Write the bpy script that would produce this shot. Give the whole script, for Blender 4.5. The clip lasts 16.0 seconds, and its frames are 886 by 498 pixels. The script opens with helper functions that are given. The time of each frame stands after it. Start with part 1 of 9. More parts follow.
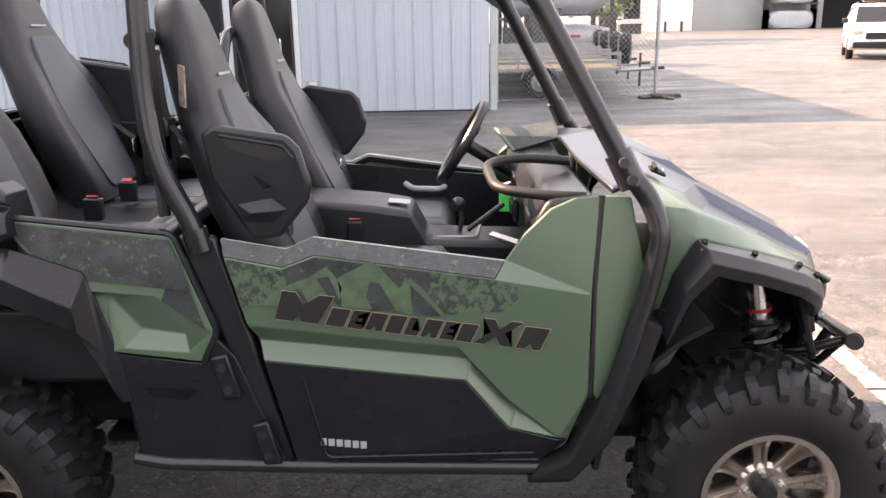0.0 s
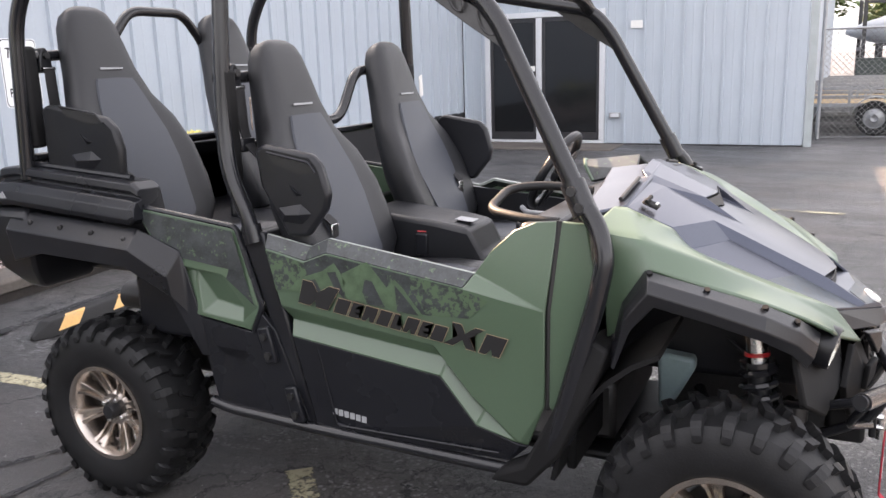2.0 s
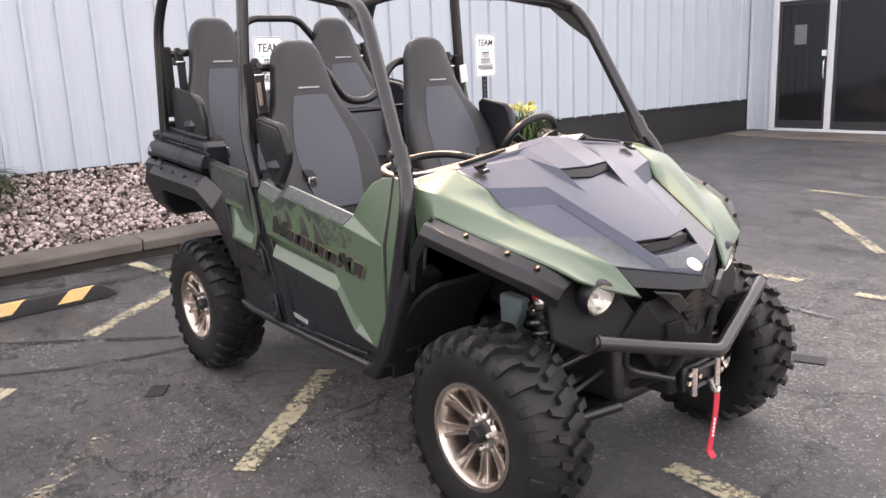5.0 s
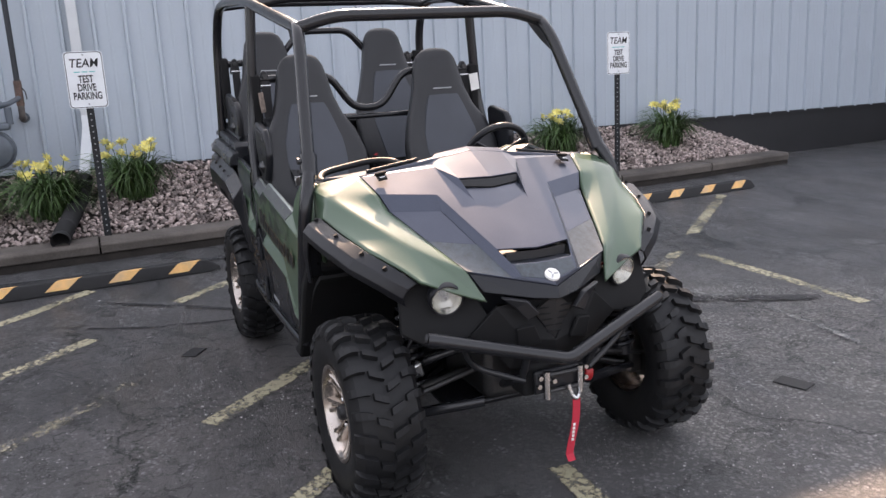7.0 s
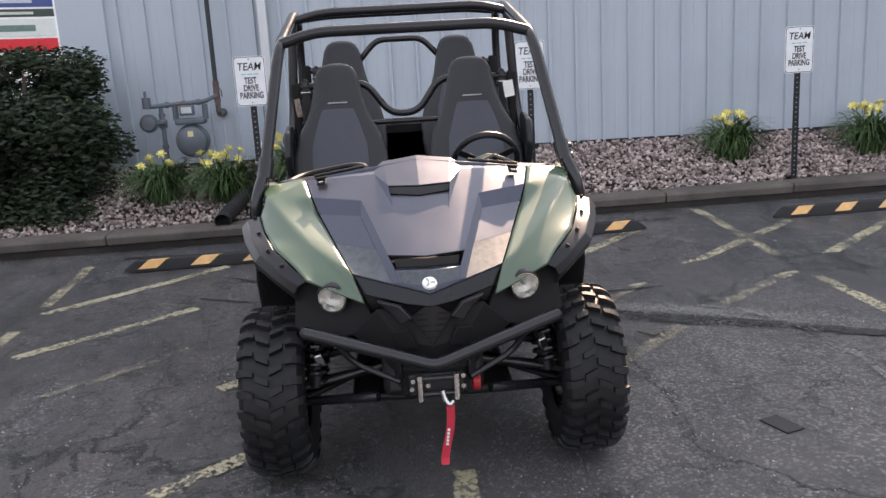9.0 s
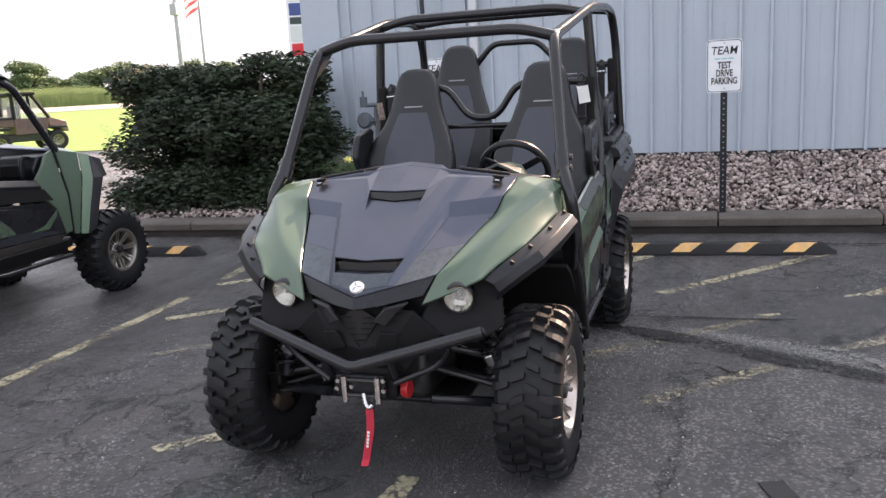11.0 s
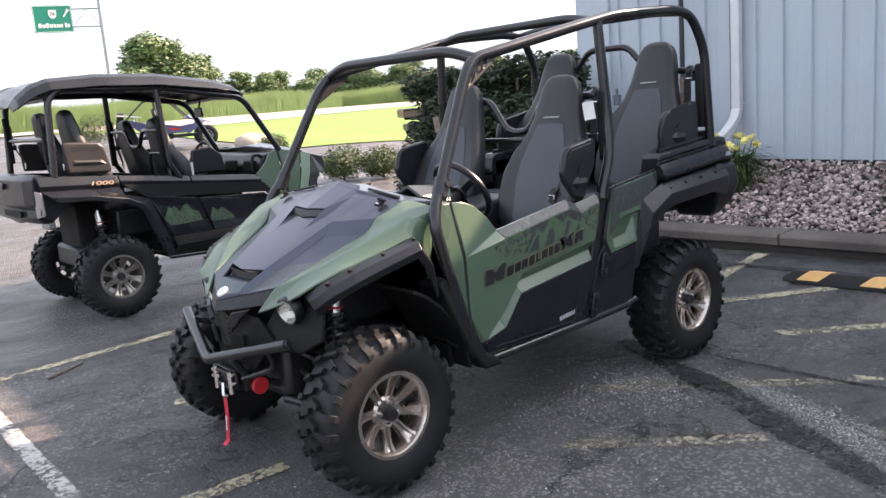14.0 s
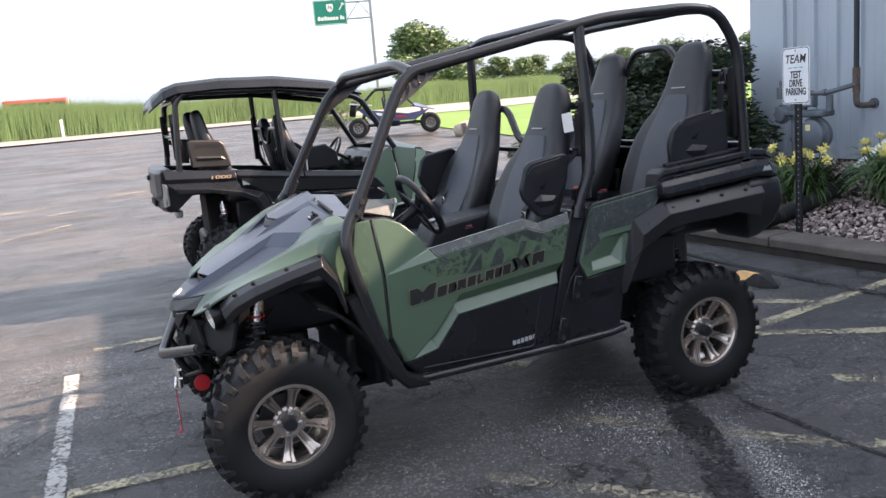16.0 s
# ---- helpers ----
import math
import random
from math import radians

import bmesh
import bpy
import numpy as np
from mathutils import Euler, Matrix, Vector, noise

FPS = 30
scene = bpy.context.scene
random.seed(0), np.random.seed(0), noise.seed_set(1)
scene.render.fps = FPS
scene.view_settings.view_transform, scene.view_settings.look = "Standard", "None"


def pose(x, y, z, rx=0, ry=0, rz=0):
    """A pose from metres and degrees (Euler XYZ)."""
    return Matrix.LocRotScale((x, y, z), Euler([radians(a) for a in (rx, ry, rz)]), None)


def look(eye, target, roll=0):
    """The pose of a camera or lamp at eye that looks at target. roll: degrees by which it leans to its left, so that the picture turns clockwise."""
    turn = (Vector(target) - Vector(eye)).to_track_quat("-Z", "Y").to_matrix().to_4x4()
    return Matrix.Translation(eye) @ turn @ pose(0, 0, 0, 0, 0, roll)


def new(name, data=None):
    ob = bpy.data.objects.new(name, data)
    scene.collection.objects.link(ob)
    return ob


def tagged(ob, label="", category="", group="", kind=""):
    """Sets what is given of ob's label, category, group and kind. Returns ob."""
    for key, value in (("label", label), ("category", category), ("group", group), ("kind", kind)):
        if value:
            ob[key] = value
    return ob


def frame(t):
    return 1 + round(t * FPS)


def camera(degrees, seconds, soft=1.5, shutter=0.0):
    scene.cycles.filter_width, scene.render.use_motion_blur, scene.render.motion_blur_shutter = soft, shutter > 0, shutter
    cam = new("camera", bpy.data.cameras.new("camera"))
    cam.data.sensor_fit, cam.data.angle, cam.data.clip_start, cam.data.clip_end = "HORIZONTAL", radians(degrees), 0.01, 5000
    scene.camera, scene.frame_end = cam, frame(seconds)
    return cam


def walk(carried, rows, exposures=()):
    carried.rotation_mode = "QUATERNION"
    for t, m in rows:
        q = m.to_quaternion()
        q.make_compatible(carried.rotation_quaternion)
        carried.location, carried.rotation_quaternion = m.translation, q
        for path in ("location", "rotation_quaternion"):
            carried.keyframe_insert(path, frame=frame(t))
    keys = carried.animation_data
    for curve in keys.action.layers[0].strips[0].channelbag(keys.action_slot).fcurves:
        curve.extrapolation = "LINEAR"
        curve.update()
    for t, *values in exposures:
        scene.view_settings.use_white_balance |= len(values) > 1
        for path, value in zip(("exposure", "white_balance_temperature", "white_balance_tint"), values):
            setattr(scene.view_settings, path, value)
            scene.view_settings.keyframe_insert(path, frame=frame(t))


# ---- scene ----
cam = camera(56.9, 16.0)
PATH = [
    (0, (0.273, -2.626, 1.561), (0.233, -0.7, 1.024), -1.2),
    (0.5, (0.443, -2.702, 1.555), (0.223, -0.778, 1.055), -1.1),
    (1, (0.711, -2.709, 1.562), (0.242, -0.826, 1.08), -1.6),
    (1.5, (1.015, -2.69, 1.576), (0.321, -0.873, 1.112), -1.7),
    (2, (1.272, -2.695, 1.559), (0.422, -0.94, 1.114), -1.8),
    (2.5, (1.533, -2.714, 1.542), (0.57, -1.014, 1.114), -1.7),
    (3, (1.825, -2.697, 1.535), (0.733, -1.079, 1.097), -2.0),
    (3.5, (2.12, -2.654, 1.513), (0.901, -1.13, 1.075), -2.0),
    (4, (2.386, -2.626, 1.495), (1.082, -1.174, 1.054), -2.1),
    (4.5, (2.642, -2.517, 1.508), (1.241, -1.16, 1.064), -2.3),
    (5, (2.917, -2.305, 1.524), (1.405, -1.075, 1.078), -2.5),
    (5.2, (3.015, -2.207, 1.52), (1.469, -1.021, 1.071), -2.5),
    (7.3, (3.907, -1.254, 1.586), (2.072, -0.594, 1.141), -2.9),
    (7.5, (3.974, -1.137, 1.592), (2.117, -0.544, 1.147), -2.9),
    (8, (4.154, -0.814, 1.595), (2.249, -0.39, 1.156), -3.1),
    (8.5, (4.242, -0.465, 1.584), (2.309, -0.197, 1.147), -3.2),
    (9, (4.273, -0.112, 1.589), (2.323, 0.002, 1.159), -3.3),
    (9.3, (4.285, 0.105, 1.587), (2.332, 0.103, 1.157), -3.3),
    (9.5, (4.289, 0.249, 1.586), (2.337, 0.158, 1.162), -3.4),
    (9.6, (4.291, 0.319, 1.584), (2.341, 0.184, 1.161), -3.4),
    (10, (4.239, 0.608, 1.56), (2.307, 0.302, 1.145), -3.6),
    (10.2, (4.209, 0.718, 1.56), (2.287, 0.352, 1.146), -3.5),
    (12.3, (3.772, 2.302, 1.544), (2.125, 1.232, 1.164), -3.9),
    (12.5, (3.688, 2.437, 1.566), (2.079, 1.313, 1.178), -4.1),
    (13, (3.455, 2.715, 1.562), (1.953, 1.452, 1.175), -4.2),
    (13.5, (3.184, 2.987, 1.572), (1.801, 1.592, 1.199), -4.4),
    (14, (2.899, 3.26, 1.579), (1.628, 1.759, 1.217), -4.5),
    (14.5, (2.59, 3.471, 1.57), (1.443, 1.871, 1.215), -4.5),
    (15, (2.297, 3.645, 1.582), (1.276, 1.962, 1.233), -4.6),
    (15.5, (1.98, 3.831, 1.61), (1.099, 2.071, 1.259), -4.7),
    (16, (1.637, 3.948, 1.601), (0.902, 2.121, 1.25), -4.9),
]
EXPO = [(0.0, 2.71, 7270, 19), (0.7, 2.53, 6970, 15), (2.0, 2.67, 7020, 17), (3.5, 2.91, 7370, 22), (5.0, 2.85, 7420, 21), (6.2, 2.28, 6770, 19), (7.5, 1.9, 6570, 16), (10.0, 1.85, 6570, 16), (12.5, 2.18, 6500, 16), (13.5, 2.13, 6400, 15), (14.5, 2.0, 6200, 14), (16.0, 1.8, 6050, 13)]
walk(cam, [(t, look(eye, target, roll)) for t, eye, target, roll in PATH], EXPO)

# ---- world, sun ----
SUN_EL = 35.0
SUN_FROM = Vector((-0.938, 0.346, 0.0))
world = bpy.data.worlds.new("sky")
scene.world = world
world.use_nodes = True
wn, wl = world.node_tree.nodes, world.node_tree.links
sky = wn.new("ShaderNodeTexSky")
sky.sky_type = "NISHITA"
sky.sun_disc = False
sky.sun_elevation = radians(SUN_EL)
sky.sun_rotation = math.atan2(SUN_FROM.x, SUN_FROM.y)
sky.dust_density = 4.0
sky.air_density = 1.2
haze = wn.new("ShaderNodeMix")
haze.data_type = "RGBA"
haze.inputs["Factor"].default_value = 0.3
haze.inputs["B"].default_value = (8.8, 9.2, 9.9, 1)
pale = wn.new("ShaderNodeHueSaturation")
pale.inputs["Saturation"].default_value = 0.4
wl.new(sky.outputs[0], pale.inputs["Color"])
wl.new(pale.outputs[0], haze.inputs["A"])
wl.new(haze.outputs["Result"], wn["Background"].inputs["Color"])
wn["Background"].inputs["Strength"].default_value = 0.082
sun_data = bpy.data.lights.new("sun", "SUN")
sun_data.energy = 4.4
sun_data.angle = radians(0.53)
sun_data.color = (1.0, 0.72, 0.5)
sun = new("sun", sun_data)
sun.matrix_world = look(SUN_FROM * 40 + Vector((0, 0, 40 * math.tan(radians(SUN_EL)))), (0, 0, 0))

# ---- materials ----
def mat(name, col, rough=0.5, metal=0.0, vary=0.15, scale=6.0, fine=90.0, bump=0.08, spec=0.5, coat=0.0, col2=None, dirt=None):
    """A surface with variation at two scales, fine relief and uneven gloss."""
    m = bpy.data.materials.new(name)
    m.use_nodes = True
    n, l = m.node_tree.nodes, m.node_tree.links
    b = n["Principled BSDF"]
    tc = n.new("ShaderNodeTexCoord")
    big = n.new("ShaderNodeTexNoise")
    big.inputs["Scale"].default_value = scale
    big.inputs["Detail"].default_value = 5
    small = n.new("ShaderNodeTexNoise")
    small.inputs["Scale"].default_value = fine
    small.inputs["Detail"].default_value = 4
    for t in (big, small):
        l.new(tc.outputs["Object"], t.inputs["Vector"])
    add = n.new("ShaderNodeMath")
    add.operation = "MULTIPLY_ADD"
    l.new(small.outputs["Fac"], add.inputs[0])
    add.inputs[1].default_value = 0.5
    l.new(big.outputs["Fac"], add.inputs[2])
    ramp = n.new("ShaderNodeValToRGB")
    ramp.color_ramp.elements[0].position = 0.5
    ramp.color_ramp.elements[1].position = 1.0
    c2 = col2 or tuple(c * (1 + vary) for c in col)
    c1 = tuple(c * (1 - vary) for c in col)
    ramp.color_ramp.elements[0].color = (*c1, 1)
    ramp.color_ramp.elements[1].color = (*c2, 1)
    l.new(add.outputs[0], ramp.inputs[0])
    out = ramp.outputs[0]
    if dirt:
        mix = n.new("ShaderNodeMix")
        mix.data_type = "RGBA"
        d = n.new("ShaderNodeTexNoise")
        d.inputs["Scale"].default_value = scale * 0.6
        d.inputs["Detail"].default_value = 8
        l.new(tc.outputs["Object"], d.inputs["Vector"])
        dr = n.new("ShaderNodeValToRGB")
        dr.color_ramp.elements[0].position = 0.52
        dr.color_ramp.elements[1].position = 0.75
        l.new(d.outputs["Fac"], dr.inputs[0])
        l.new(dr.outputs[0], mix.inputs["Factor"])
        l.new(out, mix.inputs["A"])
        mix.inputs["B"].default_value = (*dirt, 1)
        out = mix.outputs["Result"]
    l.new(out, b.inputs["Base Color"])
    rr = n.new("ShaderNodeMapRange")
    rr.inputs["To Min"].default_value = max(0.02, rough - 0.1)
    rr.inputs["To Max"].default_value = min(1, rough + 0.12)
    l.new(big.outputs["Fac"], rr.inputs["Value"])
    l.new(rr.outputs[0], b.inputs["Roughness"])
    b.inputs["Metallic"].default_value = metal
    b.inputs["Specular IOR Level"].default_value = spec
    b.inputs["Coat Weight"].default_value = coat
    b.inputs["Coat Roughness"].default_value = 0.12
    if bump:
        bp = n.new("ShaderNodeBump")
        bp.inputs["Strength"].default_value = bump
        bp.inputs["Distance"].default_value = 0.004
        l.new(small.outputs["Fac"], bp.inputs["Height"])
        l.new(bp.outputs[0], b.inputs["Normal"])
    return m


def random_tint(m, low, high):
    """Gives each loose piece its own brightness."""
    n, l = m.node_tree.nodes, m.node_tree.links
    b = n["Principled BSDF"]
    src = b.inputs["Base Color"].links[0].from_socket
    geo = n.new("ShaderNodeNewGeometry")
    mr = n.new("ShaderNodeMapRange")
    mr.inputs["To Min"].default_value = low
    mr.inputs["To Max"].default_value = high
    l.new(geo.outputs["Random Per Island"], mr.inputs["Value"])
    mul = n.new("ShaderNodeMix")
    mul.data_type, mul.blend_type = "RGBA", "MULTIPLY"
    mul.inputs["Factor"].default_value = 1
    l.new(src, mul.inputs["A"])
    l.new(mr.outputs[0], mul.inputs["B"])
    l.new(mul.outputs["Result"], b.inputs["Base Color"])
    return m


def noise_ramp(n, l, vec, scale, lo, hi, detail=8, rough=0.6, flip=False, dist=0.0):
    t = n.new("ShaderNodeTexNoise")
    t.inputs["Scale"].default_value, t.inputs["Detail"].default_value, t.inputs["Roughness"].default_value, t.inputs["Distortion"].default_value = scale, detail, rough, dist
    l.new(vec, t.inputs["Vector"])
    r = n.new("ShaderNodeMapRange")
    r.inputs["From Min"].default_value, r.inputs["From Max"].default_value = (hi, lo) if flip else (lo, hi)
    l.new(t.outputs["Fac"], r.inputs["Value"])
    return r.outputs[0]


def blend(n, l, fac, a, b):
    m = n.new("ShaderNodeMix")
    m.data_type = "RGBA"
    l.new(fac, m.inputs["Factor"])
    for sock, v in ((m.inputs["A"], a), (m.inputs["B"], b)):
        if isinstance(v, tuple):
            sock.default_value = (*v, 1)
        else:
            l.new(v, sock)
    return m.outputs["Result"]


def times(n, l, a, b):
    m = n.new("ShaderNodeMath")
    m.operation = "MULTIPLY"
    for i, v in ((0, a), (1, b)):
        if isinstance(v, float):
            m.inputs[i].default_value = v
        else:
            l.new(v, m.inputs[i])
    return m.outputs[0]


def asphalt_material():
    """Old asphalt: tar-dark fields, washed-out stone chips in drifts, cracks and damp stains."""
    m = bpy.data.materials.new("asphalt")
    m.use_nodes = True
    n, l = m.node_tree.nodes, m.node_tree.links
    b = n["Principled BSDF"]
    vec = n.new("ShaderNodeTexCoord").outputs["Object"]
    fields = noise_ramp(n, l, vec, 0.55, 0.33, 0.68, 8, 0.65, dist=0.6)
    col = blend(n, l, fields, (0.029, 0.0295, 0.033), (0.113, 0.107, 0.111))
    stain = noise_ramp(n, l, vec, 0.9, 0.48, 0.62, 10, 0.72, dist=1.2)
    col = blend(n, l, times(n, l, stain, 0.75), col, (0.03, 0.0305, 0.0325))
    mottle = noise_ramp(n, l, vec, 9, 0.38, 0.66, 8, 0.75)
    col = blend(n, l, times(n, l, mottle, 0.4), col, (0.035, 0.036, 0.038))
    grit = noise_ramp(n, l, vec, 140, 0.35, 0.7, 3, 0.7)
    col = blend(n, l, times(n, l, grit, 0.5), col, (0.15, 0.15, 0.15))
    # chips, thick where the binder is worn away, in drifts along the bays
    stretch = n.new("ShaderNodeMapping")
    stretch.inputs["Scale"].default_value = (0.55, 1.5, 1)
    stretch.inputs["Rotation"].default_value = (0, 0, 0.5)
    l.new(vec, stretch.inputs["Vector"])
    chips = n.new("ShaderNodeTexVoronoi")
    chips.inputs["Scale"].default_value = 46
    l.new(vec, chips.inputs["Vector"])
    near = n.new("ShaderNodeMapRange")
    near.inputs["From Min"].default_value, near.inputs["From Max"].default_value = 0.5, 0.26
    l.new(chips.outputs["Distance"], near.inputs["Value"])
    bare = noise_ramp(n, l, stretch.outputs[0], 1.5, 0.46, 0.6, 10, 0.75, dist=0.7)
    some = noise_ramp(n, l, vec, 21, 0.4, 0.56, 4, 0.6)
    col = blend(n, l, times(n, l, times(n, l, near.outputs[0], bare), some), col, (0.3, 0.3, 0.31))
    sparse = noise_ramp(n, l, vec, 27, 0.66, 0.76, 2, 0.5)
    col = blend(n, l, times(n, l, near.outputs[0], sparse), col, (0.2, 0.2, 0.195))
    dusty = noise_ramp(n, l, stretch.outputs[0], 0.35, 0.5, 0.7, 8, 0.65)
    col = blend(n, l, times(n, l, dusty, 0.4), col, (0.19, 0.158, 0.14))
    # bare aggregate where cars turn in and the binder is gone
    spot = n.new("ShaderNodeVectorMath")
    spot.operation = "MULTIPLY_ADD"
    spot.inputs[1].default_value, spot.inputs[2].default_value = (0.5, 0.5, 0), (-0.3, -0.85, 0)
    l.new(vec, spot.inputs[0])
    reach = n.new("ShaderNodeVectorMath")
    reach.operation = "LENGTH"
    l.new(spot.outputs[0], reach.inputs[0])
    far = n.new("ShaderNodeMapRange")
    far.inputs["From Min"].default_value, far.inputs["From Max"].default_value = 1.05, 0.25
    l.new(reach.outputs["Value"], far.inputs["Value"])
    ragged = noise_ramp(n, l, vec, 2.6, 0.36, 0.6, 10, 0.75, dist=0.8)
    worn = times(n, l, far.outputs[0], ragged)
    col = blend(n, l, times(n, l, worn, 0.6), col, (0.14, 0.132, 0.122))
    col = blend(n, l, times(n, l, times(n, l, near.outputs[0], worn), 0.8), col, (0.34, 0.33, 0.315))
    # cracks of two sizes
    warp = n.new("ShaderNodeTexNoise")
    warp.inputs["Scale"].default_value, warp.inputs["Detail"].default_value, warp.inputs["Roughness"].default_value = 1.6, 10, 0.65
    l.new(vec, warp.inputs["Vector"])
    vm = n.new("ShaderNodeVectorMath")
    vm.operation = "MULTIPLY_ADD"
    l.new(warp.outputs["Color"], vm.inputs[0])
    vm.inputs[1].default_value = (1.1, 1.1, 0)
    l.new(vec, vm.inputs[2])
    crack_out = None
    for sc, w, lo, hi in ((0.42, 0.006, 0.28, 0.42), (1.7, 0.014, 0.4, 0.5), (5.0, 0.034, 0.46, 0.53)):
        v = n.new("ShaderNodeTexVoronoi")
        v.feature = "DISTANCE_TO_EDGE"
        v.inputs["Scale"].default_value = sc
        l.new(vm.outputs[0], v.inputs["Vector"])
        r = n.new("ShaderNodeMapRange")
        r.inputs["From Min"].default_value, r.inputs["From Max"].default_value = w, w * 0.3
        l.new(v.outputs["Distance"], r.inputs["Value"])
        where = noise_ramp(n, l, vec, 0.35, lo, hi, 3, 0.5)
        k = times(n, l, r.outputs[0], where)
        col = blend(n, l, times(n, l, k, 0.85), col, (0.012, 0.0155, 0.015))
        crack_out = k if crack_out is None else crack_out
    l.new(col, b.inputs["Base Color"])
    damp = noise_ramp(n, l, stretch.outputs[0], 0.9, 0.38, 0.66, 8, 0.65)
    rr = n.new("ShaderNodeMapRange")
    rr.inputs["To Min"].default_value, rr.inputs["To Max"].default_value = 0.3, 0.66
    l.new(damp, rr.inputs["Value"])
    l.new(rr.outputs[0], b.inputs["Roughness"])
    h = n.new("ShaderNodeMath")
    h.operation = "MULTIPLY_ADD"
    l.new(near.outputs[0], h.inputs[0])
    h.inputs[1].default_value = 0.5
    rough_h = n.new("ShaderNodeMath")
    rough_h.operation = "MULTIPLY_ADD"
    l.new(mottle, rough_h.inputs[0])
    rough_h.inputs[1].default_value = 1.2
    l.new(grit, rough_h.inputs[2])
    l.new(rough_h.outputs[0], h.inputs[2])
    h2 = n.new("ShaderNodeMath")
    h2.operation = "MULTIPLY_ADD"
    l.new(crack_out, h2.inputs[0])
    h2.inputs[1].default_value = -2.0
    l.new(h.outputs[0], h2.inputs[2])
    bp = n.new("ShaderNodeBump")
    bp.inputs["Strength"].default_value, bp.inputs["Distance"].default_value = 0.8, 0.007
    l.new(h2.outputs[0], bp.inputs["Height"])
    l.new(bp.outputs[0], b.inputs["Normal"])
    return m


def clear_material():
    """Clear hard plastic."""
    m = bpy.data.materials.new("clear_plastic")
    m.use_nodes = True
    b = m.node_tree.nodes["Principled BSDF"]
    b.inputs["Base Color"].default_value = (0.9, 0.9, 0.88, 1)
    b.inputs["Roughness"].default_value = 0.05
    b.inputs["Alpha"].default_value = 0.14
    return m


def worn_paint(name, col, keep=0.5, edge=0.55):
    """Road paint worn through to the asphalt below, ragged at its edges (u runs across the strip)."""
    m = mat(name, col, 0.7, vary=0.2, scale=3, fine=70, bump=0.2)
    n, l = m.node_tree.nodes, m.node_tree.links
    b = n["Principled BSDF"]
    tc = n.new("ShaderNodeTexCoord")
    wear = noise_ramp(n, l, tc.outputs["Object"], 34, 0.25, 0.75, 9, 0.75)
    bare = noise_ramp(n, l, tc.outputs["Object"], 2.2, 0.3, 0.7, 5, 0.6)
    uv = n.new("ShaderNodeSeparateXYZ")
    l.new(tc.outputs["UV"], uv.inputs[0])
    def op(kind, a, c, d=None):
        q = n.new("ShaderNodeMath")
        q.operation = kind
        for i, v in enumerate((a, c, d)):
            if v is None:
                continue
            if isinstance(v, (int, float)):
                q.inputs[i].default_value = v
            else:
                l.new(v, q.inputs[i])
        return q.outputs[0]
    off = op("ABSOLUTE", op("MULTIPLY_ADD", uv.outputs[0], 2.0, -1.0), 0.0)
    rim = op("POWER", off, 9.0)
    total = op("MULTIPLY_ADD", rim, edge, op("MULTIPLY_ADD", bare, 0.5, wear))
    r = n.new("ShaderNodeMapRange")
    r.inputs["From Min"].default_value, r.inputs["From Max"].default_value = keep + 0.42, keep + 0.16
    l.new(total, r.inputs["Value"])
    l.new(r.outputs[0], b.inputs["Alpha"])
    return m


def camo_material(name, cover):
    """Dark print broken up over the green paint."""
    m = mat(name, (0.036, 0.041, 0.044), 0.38, vary=0.45, scale=22, fine=150, bump=0.0)
    n, l = m.node_tree.nodes, m.node_tree.links
    b = n["Principled BSDF"]
    src = b.inputs["Base Color"].links[0].from_socket
    tc = n.new("ShaderNodeTexCoord")
    t1 = n.new("ShaderNodeTexNoise")
    t1.inputs["Scale"].default_value = 48
    t1.inputs["Detail"].default_value = 8
    t1.inputs["Roughness"].default_value = 0.72
    l.new(tc.outputs["Object"], t1.inputs["Vector"])
    r = n.new("ShaderNodeValToRGB")
    r.color_ramp.elements[0].position, r.color_ramp.elements[1].position = cover - 0.02, cover + 0.01
    l.new(t1.outputs["Fac"], r.inputs[0])
    mx = n.new("ShaderNodeMix")
    mx.data_type = "RGBA"
    l.new(r.outputs[0], mx.inputs["Factor"])
    l.new(src, mx.inputs["A"])
    mx.inputs["B"].default_value = (0.075, 0.118, 0.068, 1)
    l.new(mx.outputs["Result"], b.inputs["Base Color"])
    return m


GREEN = mat("green_paint", (0.07, 0.111, 0.071), 0.3, vary=0.06, scale=2, fine=200, bump=0.03, spec=0.7)
HOOD = mat("graphite_paint", (0.071, 0.0785, 0.104), 0.29, metal=0.75, vary=0.14, scale=3, fine=220, bump=0.03, spec=0.4, coat=0.12)
HOODPRINT = mat("hood_print", (0.028, 0.039, 0.05), 0.36, vary=0.55, scale=38, fine=120, bump=0.0, spec=0.7)
PRINTGREEN = mat("green_print", (0.075, 0.118, 0.07), 0.36, vary=0.25, scale=30, fine=200, bump=0.0)
BLACKP = mat("black_plastic", (0.0125, 0.0133, 0.0165), 0.31, vary=0.25, scale=5, fine=260, bump=0.12, spec=0.38, dirt=(0.018, 0.018, 0.019))
NOSEBLACK = mat("deep_black_plastic", (0.006, 0.0062, 0.007), 0.7, vary=0.25, scale=6, fine=220, bump=0.08, spec=0.3)
SATIN = mat("satin_black_panel", (0.012, 0.013, 0.0165), 0.27, vary=0.15, scale=4, fine=240, bump=0.05, spec=0.34)
TUBE = mat("black_powder_coat", (0.0145, 0.0152, 0.018), 0.17, vary=0.15, scale=5, fine=300, bump=0.06)
SEAT = mat("black_vinyl", (0.0115, 0.0124, 0.0152), 0.42, vary=0.2, scale=7, fine=340, bump=0.25)
